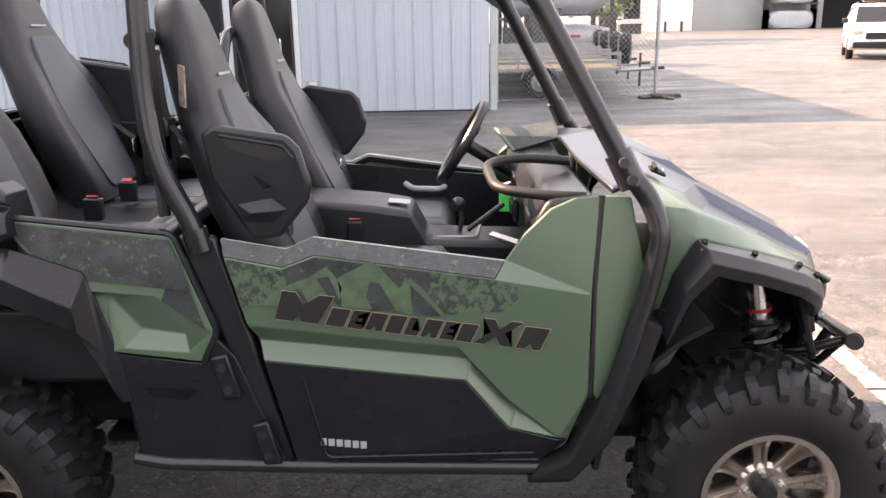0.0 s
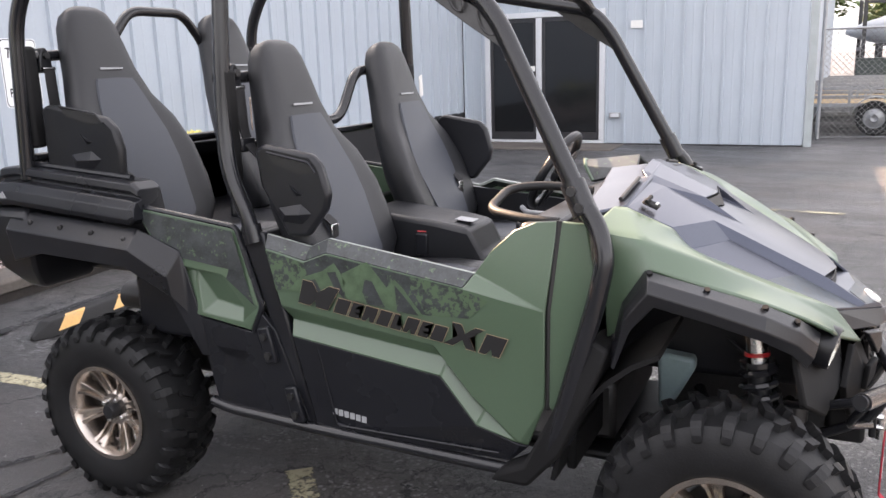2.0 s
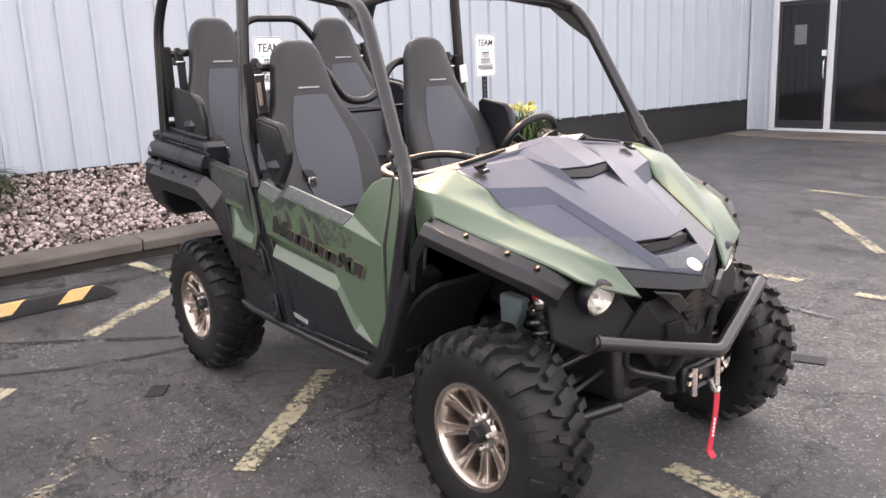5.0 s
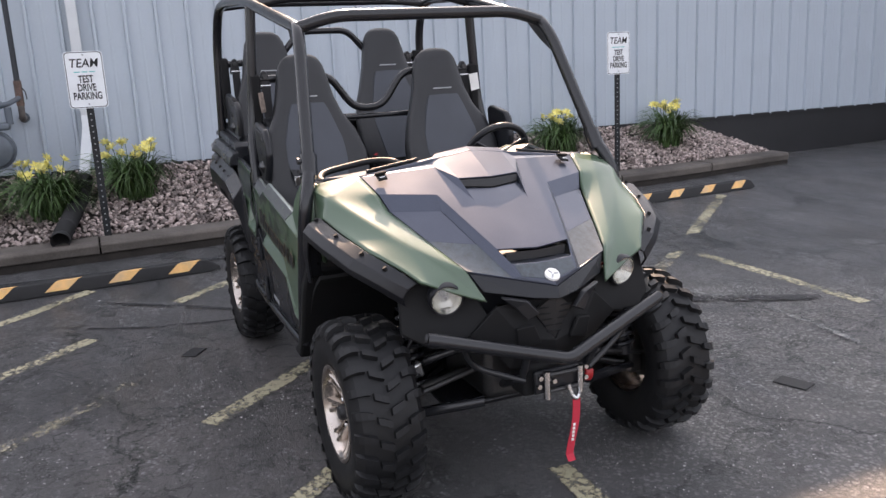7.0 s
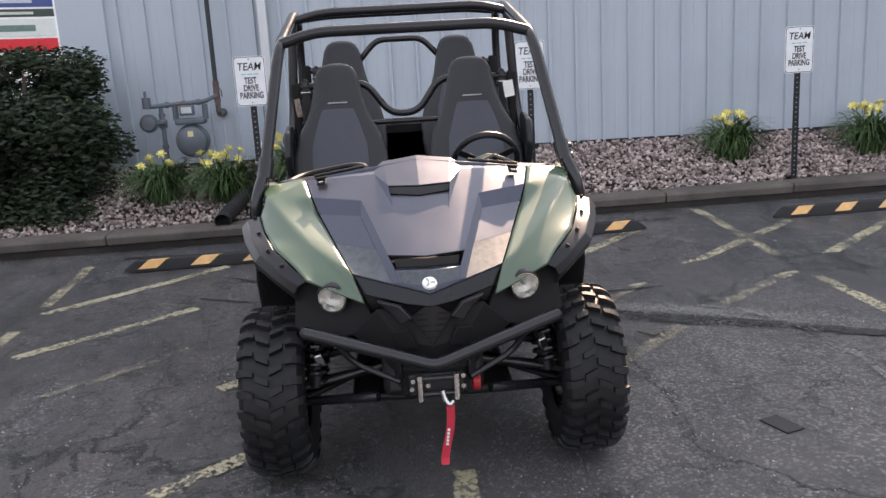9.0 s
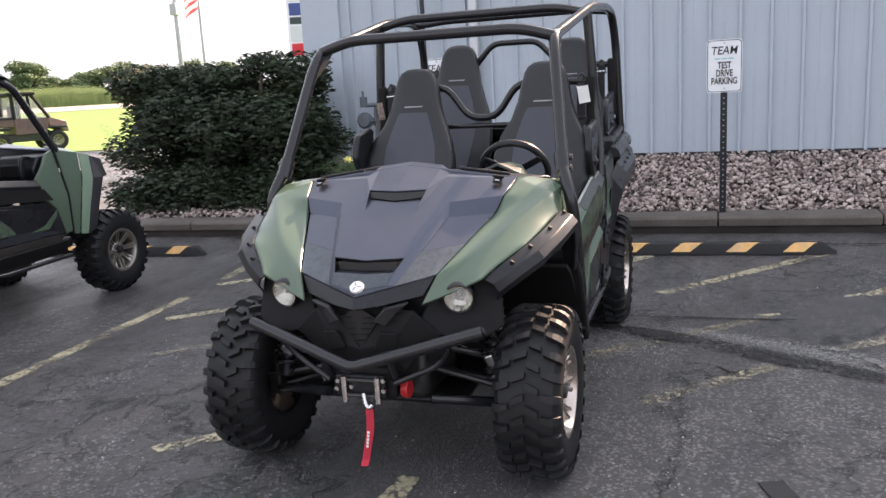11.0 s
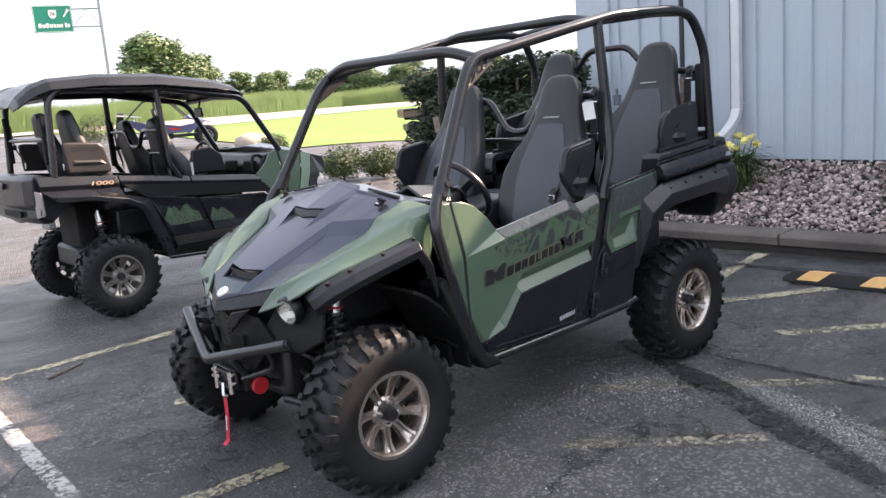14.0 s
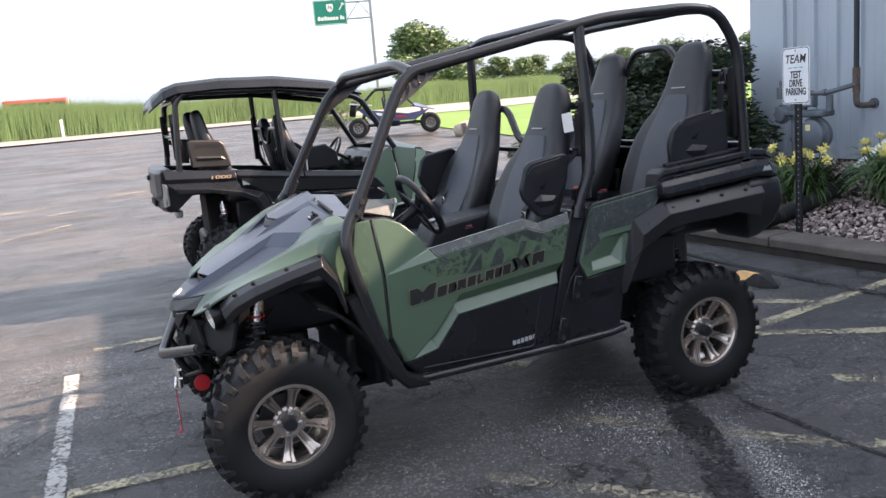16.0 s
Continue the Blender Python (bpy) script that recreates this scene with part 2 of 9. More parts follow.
SEATG = mat("grey_vinyl", (0.045, 0.051, 0.065), 0.46, vary=0.1, scale=7, fine=340, bump=0.25)
RUBBER = mat("tyre_rubber", (0.0095, 0.0099, 0.0113), 0.55, vary=0.35, scale=9, fine=140, bump=0.2, spec=0.35, dirt=(0.011, 0.011, 0.0115))
BRONZE = mat("bronze_alloy", (0.5, 0.445, 0.4), 0.24, metal=0.95, vary=0.1, scale=8, fine=200, bump=0.03)
GUNMETAL = mat("gunmetal_alloy", (0.32, 0.3, 0.27), 0.36, metal=0.9, vary=0.12, scale=8, fine=200, bump=0.03)
CHROME = mat("bright_steel", (0.62, 0.62, 0.62), 0.24, metal=1.0, vary=0.1, scale=20, fine=200, bump=0.02)
STEEL = mat("dark_steel", (0.07, 0.07, 0.072), 0.45, metal=0.8, vary=0.2, scale=10, fine=120, bump=0.1)
RED = mat("red_plastic", (0.42, 0.02, 0.025), 0.4, vary=0.1, scale=10, fine=160, bump=0.05)
REDWEB = mat("red_webbing", (0.5, 0.025, 0.05), 0.75, vary=0.15, scale=30, fine=400, bump=0.4)
WEB = mat("black_webbing", (0.018, 0.018, 0.02), 0.75, vary=0.2, scale=30, fine=400, bump=0.4)
WHITE = mat("white_label", (0.78, 0.78, 0.76), 0.6, vary=0.06, scale=12, fine=160, bump=0.05)
TAN = mat("tan_print", (0.42, 0.3, 0.2), 0.5, vary=0.1, scale=20, fine=160, bump=0)
GREYPRINT = mat("grey_print", (0.32, 0.33, 0.345), 0.5, vary=0.1, scale=20, fine=160, bump=0)
BLACKPRINT = mat("black_print", (0.012, 0.012, 0.013), 0.5, vary=0.1, scale=20, fine=160, bump=0)
LIMETAG = mat("bright_green_tag", (0.05, 0.6, 0.1), 0.5, vary=0.05, scale=20, fine=160, bump=0)
ORANGE = mat("orange_block_paint", (0.85, 0.5, 0.19), 0.65, vary=0.15, scale=12, fine=120, bump=0.3, dirt=(0.6, 0.42, 0.24))
BLOCK = mat("black_rubber_block", (0.02, 0.02, 0.021), 0.75, vary=0.3, scale=9, fine=110, bump=0.3)
FROST = mat("frosted_tank", (0.2, 0.27, 0.28), 0.4, vary=0.08, scale=6, fine=90, bump=0.03)
CAMO = camo_material("camo_print", 0.6)
CAMO_THIN = camo_material("thin_camo_print", 0.49)
ASPHALT = asphalt_material()
YELLOW = worn_paint("worn_yellow_paint", (0.4, 0.365, 0.25), 0.5, 0.4)
FAINTYELLOW = worn_paint("faint_yellow_paint", (0.3, 0.27, 0.2), 0.36, 0.4)
CLEAR = clear_material()
WHITELINE = worn_paint("worn_white_paint", (0.36, 0.355, 0.34), 0.52, 0.4)
# Kerb foot: damp stone, with the shade under the cap put into its colour.
KERBFOOT = mat("shade_darkened_damp_stone", (0.03, 0.025, 0.022), 0.8, vary=0.4, scale=5, fine=60, bump=0.6, dirt=(0.06, 0.05, 0.043))
CONCRETE = mat("old_concrete", (0.127, 0.111, 0.098), 0.85, vary=0.3, scale=2.5, fine=50, bump=0.5, dirt=(0.061, 0.053, 0.048))
WALLP = mat("pale_blue_grey_siding", (0.44, 0.495, 0.555), 0.45, vary=0.05, scale=0.8, fine=40, bump=0.04, dirt=(0.41, 0.455, 0.505))
WALLBASE = mat("black_foundation", (0.018, 0.018, 0.02), 0.6, vary=0.3, scale=2, fine=60, bump=0.3)
FRAMEW = mat("white_door_frame", (0.62, 0.64, 0.67), 0.4, vary=0.06, scale=3, fine=100, bump=0.03)
DARKGLASS = mat("dark_tinted_glass", (0.012, 0.013, 0.015), 0.07, vary=0.2, scale=1.2, fine=4, bump=0.0, spec=0.6)
ROCK = random_tint(mat("river_rock", (0.28, 0.215, 0.2), 0.8, vary=0.4, scale=9, fine=60, bump=0.4, col2=(0.4, 0.34, 0.315)), 0.4, 2.2)
GALV = mat("galvanised_steel", (0.36, 0.37, 0.385), 0.42, metal=0.85, vary=0.18, scale=14, fine=120, bump=0.1)
GREYPIPE = mat("grey_painted_pipe", (0.13, 0.15, 0.175), 0.5, metal=0.2, vary=0.15, scale=8, fine=120, bump=0.1, dirt=(0.14, 0.11, 0.09))
DARKPIPE = mat("dark_pipe", (0.02, 0.024, 0.03), 0.5, vary=0.2, scale=8, fine=120, bump=0.1)
DOWNSP = mat("white_downspout", (0.62, 0.64, 0.66), 0.4, vary=0.08, scale=5, fine=100, bump=0.05)
LEAF = random_tint(mat("shrub_leaf", (0.02, 0.036, 0.015), 0.6, vary=0.3, scale=5, fine=60, bump=0.1, col2=(0.03, 0.053, 0.021)), 0.45, 1.5)
BLADE = random_tint(mat("lily_leaf", (0.055, 0.1, 0.03), 0.5, vary=0.25, scale=8, fine=60, bump=0.1), 0.55, 1.6)
PETAL = random_tint(mat("yellow_petal", (0.88, 0.8, 0.28), 0.5, vary=0.1, scale=20, fine=90, bump=0.05), 0.75, 1.2)
LOWLEAF = random_tint(mat("low_shrub_leaf", (0.05, 0.075, 0.02), 0.6, vary=0.3, scale=5, fine=60, bump=0.1), 0.45, 1.7)
# Tree leaf green, paled to put the distance haze into the colour.
HAZYLEAF = random_tint(mat("hazy_tree_leaf", (0.13, 0.18, 0.08), 0.6, vary=0.3, scale=2, fine=20, bump=0.1), 0.55, 1.6)
BARK = mat("bark", (0.09, 0.07, 0.055), 0.85, vary=0.3, scale=8, fine=40, bump=0.6)
LAWN = mat("mown_grass", (0.12, 0.21, 0.03), 0.8, vary=0.22, scale=0.5, fine=18, bump=0.6)
REED = random_tint(mat("tall_grass", (0.12, 0.185, 0.065), 0.85, vary=0.25, scale=0.4, fine=6, bump=0.1), 0.93, 1.08)
ROADM = mat("pale_road", (0.27, 0.25, 0.23), 0.85, vary=0.15, scale=0.4, fine=20, bump=0.2)
WOOD = mat("trailer_board", (0.42, 0.3, 0.17), 0.7, vary=0.25, scale=4, fine=60, bump=0.25)
FARWHITE = mat("white_metal_siding", (0.72, 0.72, 0.7), 0.5, vary=0.05, scale=0.6, fine=20, bump=0.03)
FARGREY = mat("grey_metal_siding", (0.3, 0.31, 0.31), 0.55, vary=0.08, scale=0.6, fine=20, bump=0.03)
WRAP = mat("white_wrap_film", (0.4, 0.42, 0.45), 0.3, vary=0.12, scale=3, fine=14, bump=0.7)
# Near-black colour that stands for the shade inside room, bay and grille.
SHADEBLACK = mat("interior_shade_black", (0.012, 0.012, 0.013), 0.9, vary=0.2, scale=1, fine=10, bump=0)
CARWHITE = mat("white_car_paint", (0.75, 0.75, 0.74), 0.25, vary=0.03, scale=3, fine=60, bump=0, coat=0.6)
TREEDRK = mat("dark_green_bin", (0.06, 0.075, 0.07), 0.5, vary=0.2, scale=3, fine=60, bump=0.1)
SIGNWHITE = mat("sign_white", (0.84, 0.86, 0.88), 0.4, vary=0.05, scale=9, fine=60, bump=0.02)
TEAL = mat("teal_print", (0.1, 0.5, 0.5), 0.5, vary=0.05, scale=9, fine=60, bump=0)
HWYGREEN = mat("highway_sign_green", (0.01, 0.2, 0.14), 0.4, vary=0.08, scale=3, fine=60, bump=0)
BLUEP = mat("blue_body_paint", (0.035, 0.04, 0.11), 0.3, vary=0.1, scale=6, fine=60, bump=0, coat=0.4)
TRUCKBODY = mat("maroon_grey_body", (0.12, 0.08, 0.078), 0.4, metal=0.3, vary=0.2, scale=9, fine=60, bump=0.03)
GREYBODY = mat("silver_body", (0.045, 0.041, 0.039), 0.4, metal=0.3, vary=0.15, scale=6, fine=60, bump=0.03)
REFLECTOR = mat("lamp_reflector", (0.5, 0.49, 0.43), 0.1, metal=0.95, vary=0.1, scale=40, fine=120, bump=0.1)
PALEEDGE = mat("pale_door_edge", (0.28, 0.31, 0.29), 0.35, vary=0.1, scale=20, fine=120, bump=0.0)
CHIP = random_tint(mat("pale_stone_chip", (0.31, 0.305, 0.3), 0.8, vary=0.2, scale=40, fine=200, bump=0.0), 0.25, 1.9)
TYREMARK = worn_paint("tyre_scuff", (0.016, 0.016, 0.018), 0.52, 0.9)
PALEMARK = worn_paint("pale_scuff", (0.18, 0.18, 0.175), 0.36, 0.9)
LENS = mat("headlight_lens", (0.4, 0.38, 0.33), 0.08, vary=0.15, scale=30, fine=90, bump=0.2, coat=1.0)

# ---- mesh helpers ----
def finish(ob, bevel=0.0, sharp=32.0):
    me = ob.data
    for p in me.polygons:
        p.use_smooth = True
    me.set_sharp_from_angle(angle=radians(sharp))
    if bevel:
        b = ob.modifiers.new("bevel", "BEVEL")
        b.width, b.segments, b.limit_method, b.angle_limit = bevel, 2, "ANGLE", radians(min(28.0, sharp + 3.0))
    return ob


def part(name, bm, material, parent=None, label="", bevel=0.0, sharp=32.0):
    """Links a bmesh as one mesh object, under a thing or under a part."""
    bmesh.ops.recalc_face_normals(bm, faces=bm.faces)
    me = bpy.data.meshes.new(name)
    bm.to_mesh(me)
    bm.free()
    me.materials.append(material)
    ob = new(name, me)
    if parent is not None:
        ob.parent = parent
    if label:
        tagged(ob, label)
    return finish(ob, bevel, sharp)


def from_arrays(name, verts, faces, material, parent=None, smooth=False):
    me = bpy.data.meshes.new(name)
    me.from_pydata(verts, [], faces)
    me.materials.append(material)
    ob = new(name, me)
    if parent is not None:
        ob.parent = parent
    if smooth:
        finish(ob)
    return ob


def ribbon(name, verts, faces, material):
    """A strip of quads whose u runs from 0 to 1 across it."""
    ob = from_arrays(name, verts, faces, material)
    uv = ob.data.uv_layers.new(name="across")
    for p in ob.data.polygons:
        for li, u, v in zip(p.loop_indices, (0, 1, 1, 0), (0, 0, 1, 1)):
            uv.data[li].uv = (u, p.index + v)
    return ob


def add_box(bm, x0, x1, y0, y1, z0, z1, m=None):
    vs = [bm.verts.new((x, y, z)) for z in (z0, z1) for y in (y0, y1) for x in (x0, x1)]
    for f in ((0, 1, 3, 2), (4, 6, 7, 5), (0, 4, 5, 1), (2, 3, 7, 6), (0, 2, 6, 4), (1, 5, 7, 3)):
        bm.faces.new([vs[i] for i in f])
    if m is not None:
        for v in vs:
            v.co = m @ v.co
    return vs


def box(*a, m=None):
    bm = bmesh.new()
    add_box(bm, *a, m=m)
    return bm


def fillet(path, r, n=5):
    """Rounds the corners of a line of points."""
    pts = [Vector(p) for p in path]
    out = [pts[0]]
    for a, b, c in zip(pts, pts[1:], pts[2:]):
        u, w = a - b, c - b
        k = min(r, u.length * 0.48, w.length * 0.48)
        p, q = b + u.normalized() * k, b + w.normalized() * k
        for i in range(n + 1):
            t = i / n
            out.append(p * (1 - t) ** 2 + b * 2 * t * (1 - t) + q * t * t)
    out.append(pts[-1])
    return out


def add_tube(bm, path, r, seg=12, r_end=None):
    """A round bar along a line, with closed ends."""
    path = [Vector(p) for p in path]
    rings, up = [], None
    for i, p in enumerate(path):
        d = (path[min(i + 1, len(path) - 1)] - path[max(i - 1, 0)]).normalized()
        if up is None:
            up = Vector((0, 0, 1)) if abs(d.z) < 0.9 else Vector((1, 0, 0))
        side = d.cross(up).normalized()
        up = side.cross(d).normalized()
        rr = r if r_end is None else r + (r_end - r) * i / (len(path) - 1)
        rings.append([bm.verts.new(p + (side * math.cos(a) + up * math.sin(a)) * rr) for a in [2 * math.pi * k / seg for k in range(seg)]])
    for a, b in zip(rings, rings[1:]):
        for k in range(seg):
            bm.faces.new((a[k], a[(k + 1) % seg], b[(k + 1) % seg], b[k]))
    bm.faces.new(rings[0][::-1])
    bm.faces.new(rings[-1])


def tube(path, r, bend=0.0, seg=12):
    bm = bmesh.new()
    add_tube(bm, fillet(path, bend) if bend else path, r, seg)
    return bm


def add_loft(bm, rings, caps=True):
    vs = [[bm.verts.new(p) for p in ring] for ring in rings]
    n = len(vs[0])
    for a, b in zip(vs, vs[1:]):
        for k in range(n):
            bm.faces.new((a[k], a[(k + 1) % n], b[(k + 1) % n], b[k]))
    if caps:
        bm.faces.new(vs[0][::-1])
        bm.faces.new(vs[-1])


def loft(rings, caps=True):
    bm = bmesh.new()
    add_loft(bm, rings, caps)
    return bm


def add_lathe(bm, profile, seg=32, m=None):
    """Turns (radius, y) points about the y axis."""
    rings = []
    for k in range(seg):
        a = 2 * math.pi * k / seg
        ring = [Vector((r * math.cos(a), y, r * math.sin(a))) for r, y in profile]
        rings.append([bm.verts.new(m @ p if m is not None else p) for p in ring])
    for k in range(seg):
        a, b = rings[k], rings[(k + 1) % seg]
        for i in range(len(profile) - 1):
            bm.faces.new((a[i], a[i + 1], b[i + 1], b[i]))


def facets(verts, faces, thick=0.012, s=1):
    """A folded sheet: named corners (x, y, z), and faces by name; s mirrors it in y."""
    bm = bmesh.new()
    v = {k: bm.verts.new((p[0], p[1] * s, p[2])) for k, p in verts.items()}
    for f in faces:
        bm.faces.new([v[k] for k in f])
    bmesh.ops.recalc_face_normals(bm, faces=bm.faces)
    bmesh.ops.triangulate(bm, faces=[f for f in bm.faces if len(f.verts) > 4])
    loose = [q for q in bm.verts if not q.link_faces]
    for q in loose:
        bm.verts.remove(q)
    if thick:
        bmesh.ops.solidify(bm, geom=bm.faces[:], thickness=thick)
    return bm


def smooth_skin(name, verts, faces, ridges, material, parent, label, thick, s):
    """A rounded sheet over named corners, its rim and the ridges between the named pairs kept crisp."""
    bm = bmesh.new()
    cr = bm.edges.layers.float.new("crease_edge")
    cv = bm.verts.layers.float.new("crease_vert")
    v = {k: bm.verts.new((p[0], p[1] * s, p[2])) for k, p in verts.items()}
    for f in faces:
        bm.faces.new([v[k] for k in f])
    for e in bm.edges:
        if len(e.link_faces) < 2:
            e[cr] = 1.0
            for q in e.verts:
                q[cv] = 1.0
    for a, b, c in ridges:
        e = bm.edges.get((v[a], v[b]))
        if e:
            e[cr] = c
    for q in [q for q in bm.verts if not q.link_faces]:
        bm.verts.remove(q)
    ob = part(name, bm, material, parent, label, sharp=60)
    sub = ob.modifiers.new("round", "SUBSURF")
    sub.levels = sub.render_levels = 3
    so = ob.modifiers.new("thick", "SOLIDIFY")
    so.thickness, so.offset = thick, -1
    return ob


def plate(pts, y, thick, s=1):
    """A flat piece in a plane across y: points (x, z), its face at y, going inward by thick."""
    bm = bmesh.new()
    a = [bm.verts.new((x, s * y, z)) for x, z in pts]
    b = [bm.verts.new((x, s * (y - thick), z)) for x, z in pts]
    n = len(a)
    bm.faces.new(a)
    bm.faces.new(b[::-1])
    for i in range(n):
        bm.faces.new((a[i], b[i], b[(i + 1) % n], a[(i + 1) % n]))
    return bm


def prism(pts, z0, z1, m=None):
    """A flat outline (x, y) raised from z0 to z1."""
    bm = bmesh.new()
    a = [bm.verts.new((x, y, z0)) for x, y in pts]
    b = [bm.verts.new((x, y, z1)) for x, y in pts]
    n = len(a)
    bm.faces.new(a[::-1])
    bm.faces.new(b)
    for i in range(n):
        bm.faces.new((a[i], a[(i + 1) % n], b[(i + 1) % n], b[i]))
    if m is not None:
        bm.transform(m)
    return bm


def text_mesh(name, body, size, material, m, parent, thick=0.001, align="CENTER", bold=0.0):
    cu = bpy.data.curves.new(name, "FONT")
    cu.body, cu.size, cu.extrude, cu.offset, cu.align_x, cu.align_y = body, size, thick, bold, align, "CENTER"
    tmp = bpy.data.objects.new(name, cu)
    me = bpy.data.meshes.new_from_object(tmp)
    bpy.data.objects.remove(tmp)
    bpy.data.curves.remove(cu)
    me.name = name
    me.materials.clear()
    me.materials.append(material)
    me.transform(m)
    ob = new(name, me)
    if parent is not None:
        ob.parent = parent
    return ob


def thing(name, label, category, m=None, group="", kind=""):
    ob = new(name)
    ob.empty_display_size = 0.1
    if m is not None:
        ob.matrix_basis = m
    return tagged(ob, label, category, group, kind)


def step(a, b, x):
    t = min(1.0, max(0.0, (x - a) / (b - a)))
    return t * t * (3 - 2 * t)


def bank_bend(x):
    """How far the road and the reeds bend away to the south-west."""
    return 0.42 * min(max(x, -45), 12) + 0.25 * max(-45 - x, 0)


def gz(x, y):
    """Height of the ground, which climbs to a roadside bank."""
    z = 0.14 * step(5, 11, y)
    z += 0.06 * step(-1.4, -3.6, x) * step(-9, -6, y) * step(9, 6, y) * step(-8, -5, x)
    rise = 0.05 * min(max(-y - 7, 0), 22) * step(-20.5, -9, x)
    far = min(max((-22 - y) / (26 - bank_bend(x)), 0), 1)
    return z + rise + (1.45 - rise) * far ** 1.3

# ---- ground ----
def sheet(name, xs, ys, lift, material, bend=0.0):
    vs, ix, fs = [], {}, []
    for i, x in enumerate(xs):
        for j, y0 in enumerate(ys):
            ix[i, j] = len(vs)
            y = y0 + bend * bank_bend(x)
            vs.append((x, y, gz(x, y) + lift))
    for i in range(len(xs) - 1):
        for j in range(len(ys) - 1):
            fs.append((ix[i, j], ix[i + 1, j], ix[i + 1, j + 1], ix[i, j + 1]))
    return from_arrays(name, vs, fs, material, smooth=True)


def axis(lo, hi, fine_lo, fine_hi, n):
    a = list(np.linspace(fine_lo, fine_hi, n))
    d, p = 2.0, fine_hi
    while p < hi:
        p, d = p + d, d * 1.5
        a.append(min(p, hi))
    d, p = 2.0, fine_lo
    while p > lo:
        p, d = p - d, d * 1.5
        a.insert(0, max(p, lo))
    return [float(v) for v in a]


tagged(sheet("ground", axis(-1500, 1500, -60, 16, 77), axis(-1500, 1500, -76, 24, 101), 0.0, ASPHALT), "worn grey asphalt parking lot with cracks and pale specks", "ground", kind="structure")
tagged(sheet("lawn", [-150, -130, -110, -95, -82, -72] + [float(v) for v in np.linspace(-64, -9.2, 56)], [float(v) for v in np.linspace(-78, -17, 62)], 0.03, LAWN), "bright mown green lawn beside the lot", "lawn", kind="structure")
tagged(sheet("road", [-220, -180, -150, -120, -100, -84, -72] + [float(v) for v in np.linspace(-62, 20, 60)], [-47.5, -46, -44, -42, -40, -38], 0.07, ROADM, bend=1.0), "pale concrete road beyond the lawn", "road", kind="structure")


LIFT = [0.002]


def line(name, p, q, width, material, label):
    LIFT[0] += 0.00025
    lift = LIFT[0]
    a, b = Vector(p), Vector(q)
    side = (b - a).normalized().cross(Vector((0, 0, 1))) * width / 2
    n = max(2, int((b - a).length / 0.4))
    vs, fs = [], []
    for i in range(n + 1):
        c = a.lerp(b, i / n)
        for k in (1, -1):
            w = c + side * k * (1 + 0.06 * math.sin(i * 2.7 + k))
            vs.append((w.x, w.y, gz(w.x, w.y) + lift))
    for i in range(n):
        fs.append((2 * i, 2 * i + 1, 2 * i + 3, 2 * i + 2))
    ob = ribbon(name, vs, fs, material)
    return tagged(ob, label, "road marking", group="painted parking lines", kind="structure")


YL = "worn yellow painted parking line on the asphalt"
# border lines along the wheel stops, and slanted bay lines
for p, q in (((-3.7, 2.92), (0.35, 2.84)), ((-3.6, -0.2), (-2.05, -0.03)), ((-3.0, -2.83), (0.6, -2.66)), ((0.62, -2.655), (1.9, -2.55)),
             ((-2.94, 3.56), (-1.27, 1.54)), ((-2.96, 4.67), (-1.2, 2.6)), ((-2.95, 2.1), (-1.38, 0.53)), ((-2.82, 0.75), (-1.95, 0.05)),
             ((-2.72, -0.16), (-2.06, -1.01)), ((-2.66, -1.56), (-1.59, -2.77)), ((-1.56, -1.52), (-0.66, -2.5)), ((-0.56, -0.28), (0.14, -1.09))):
    line("parking_line", (*p, 0), (*q, 0), 0.115, YELLOW, YL)
for p, q in (((-1.24, 1.6), (-0.2, 0.42)), ((-1.2, 2.58), (-0.62, 1.9)), ((-0.3, 1.57), (0.3, 0.93)), ((-0.59, -1.38), (0.06, -2.05))):
    line("parking_line", (*p, 0), (*q, 0), 0.12, FAINTYELLOW, "almost worn away yellow parking line on the asphalt")
line("parking_line", (0.85, -0.69, 0), (1.25, -1.15, 0), 0.11, YELLOW, YL)
line("parking_line", (1.25, 0.1, 0), (2.0, 0.06, 0), 0.11, YELLOW, YL)
line("parking_line", (-0.7, 5.25, 0), (0.42, 3.9, 0), 0.1, YELLOW, YL)
line("parking_line", (-0.15, 5.65, 0), (0.35, 5.1, 0), 0.1, YELLOW, YL)
line("parking_line", (-1.3, 6.2, 0), (1.4, 5.95, 0), 0.09, YELLOW, YL)
line("parking_line", (0.75, 2.76, 0), (1.6, 2.83, 0), 0.1, YELLOW, YL)
line("white_line", (2.03, -1.95, 0), (2.06, 0.6, 0), 0.1, WHITELINE, "worn white painted line on the asphalt")
line("white_line", (2.06, 0.62, 0), (2.2, 7.2, 0), 0.11, WHITELINE, "worn white painted line on the asphalt")
line("parking_line", (3.46, -12.61, 0), (2.57, -12.9, 0), 0.1, YELLOW, YL)
line("parking_line", (2.75, -11.68, 0), (2.05, -12.04, 0), 0.1, YELLOW, YL)
line("parking_line", (3.19, -9.56, 0), (2.25, -10.42, 0), 0.1, YELLOW, YL)
line("parking_line", (1.67, -13.57, 0), (0.91, -13.76, 0), 0.1, YELLOW, YL)


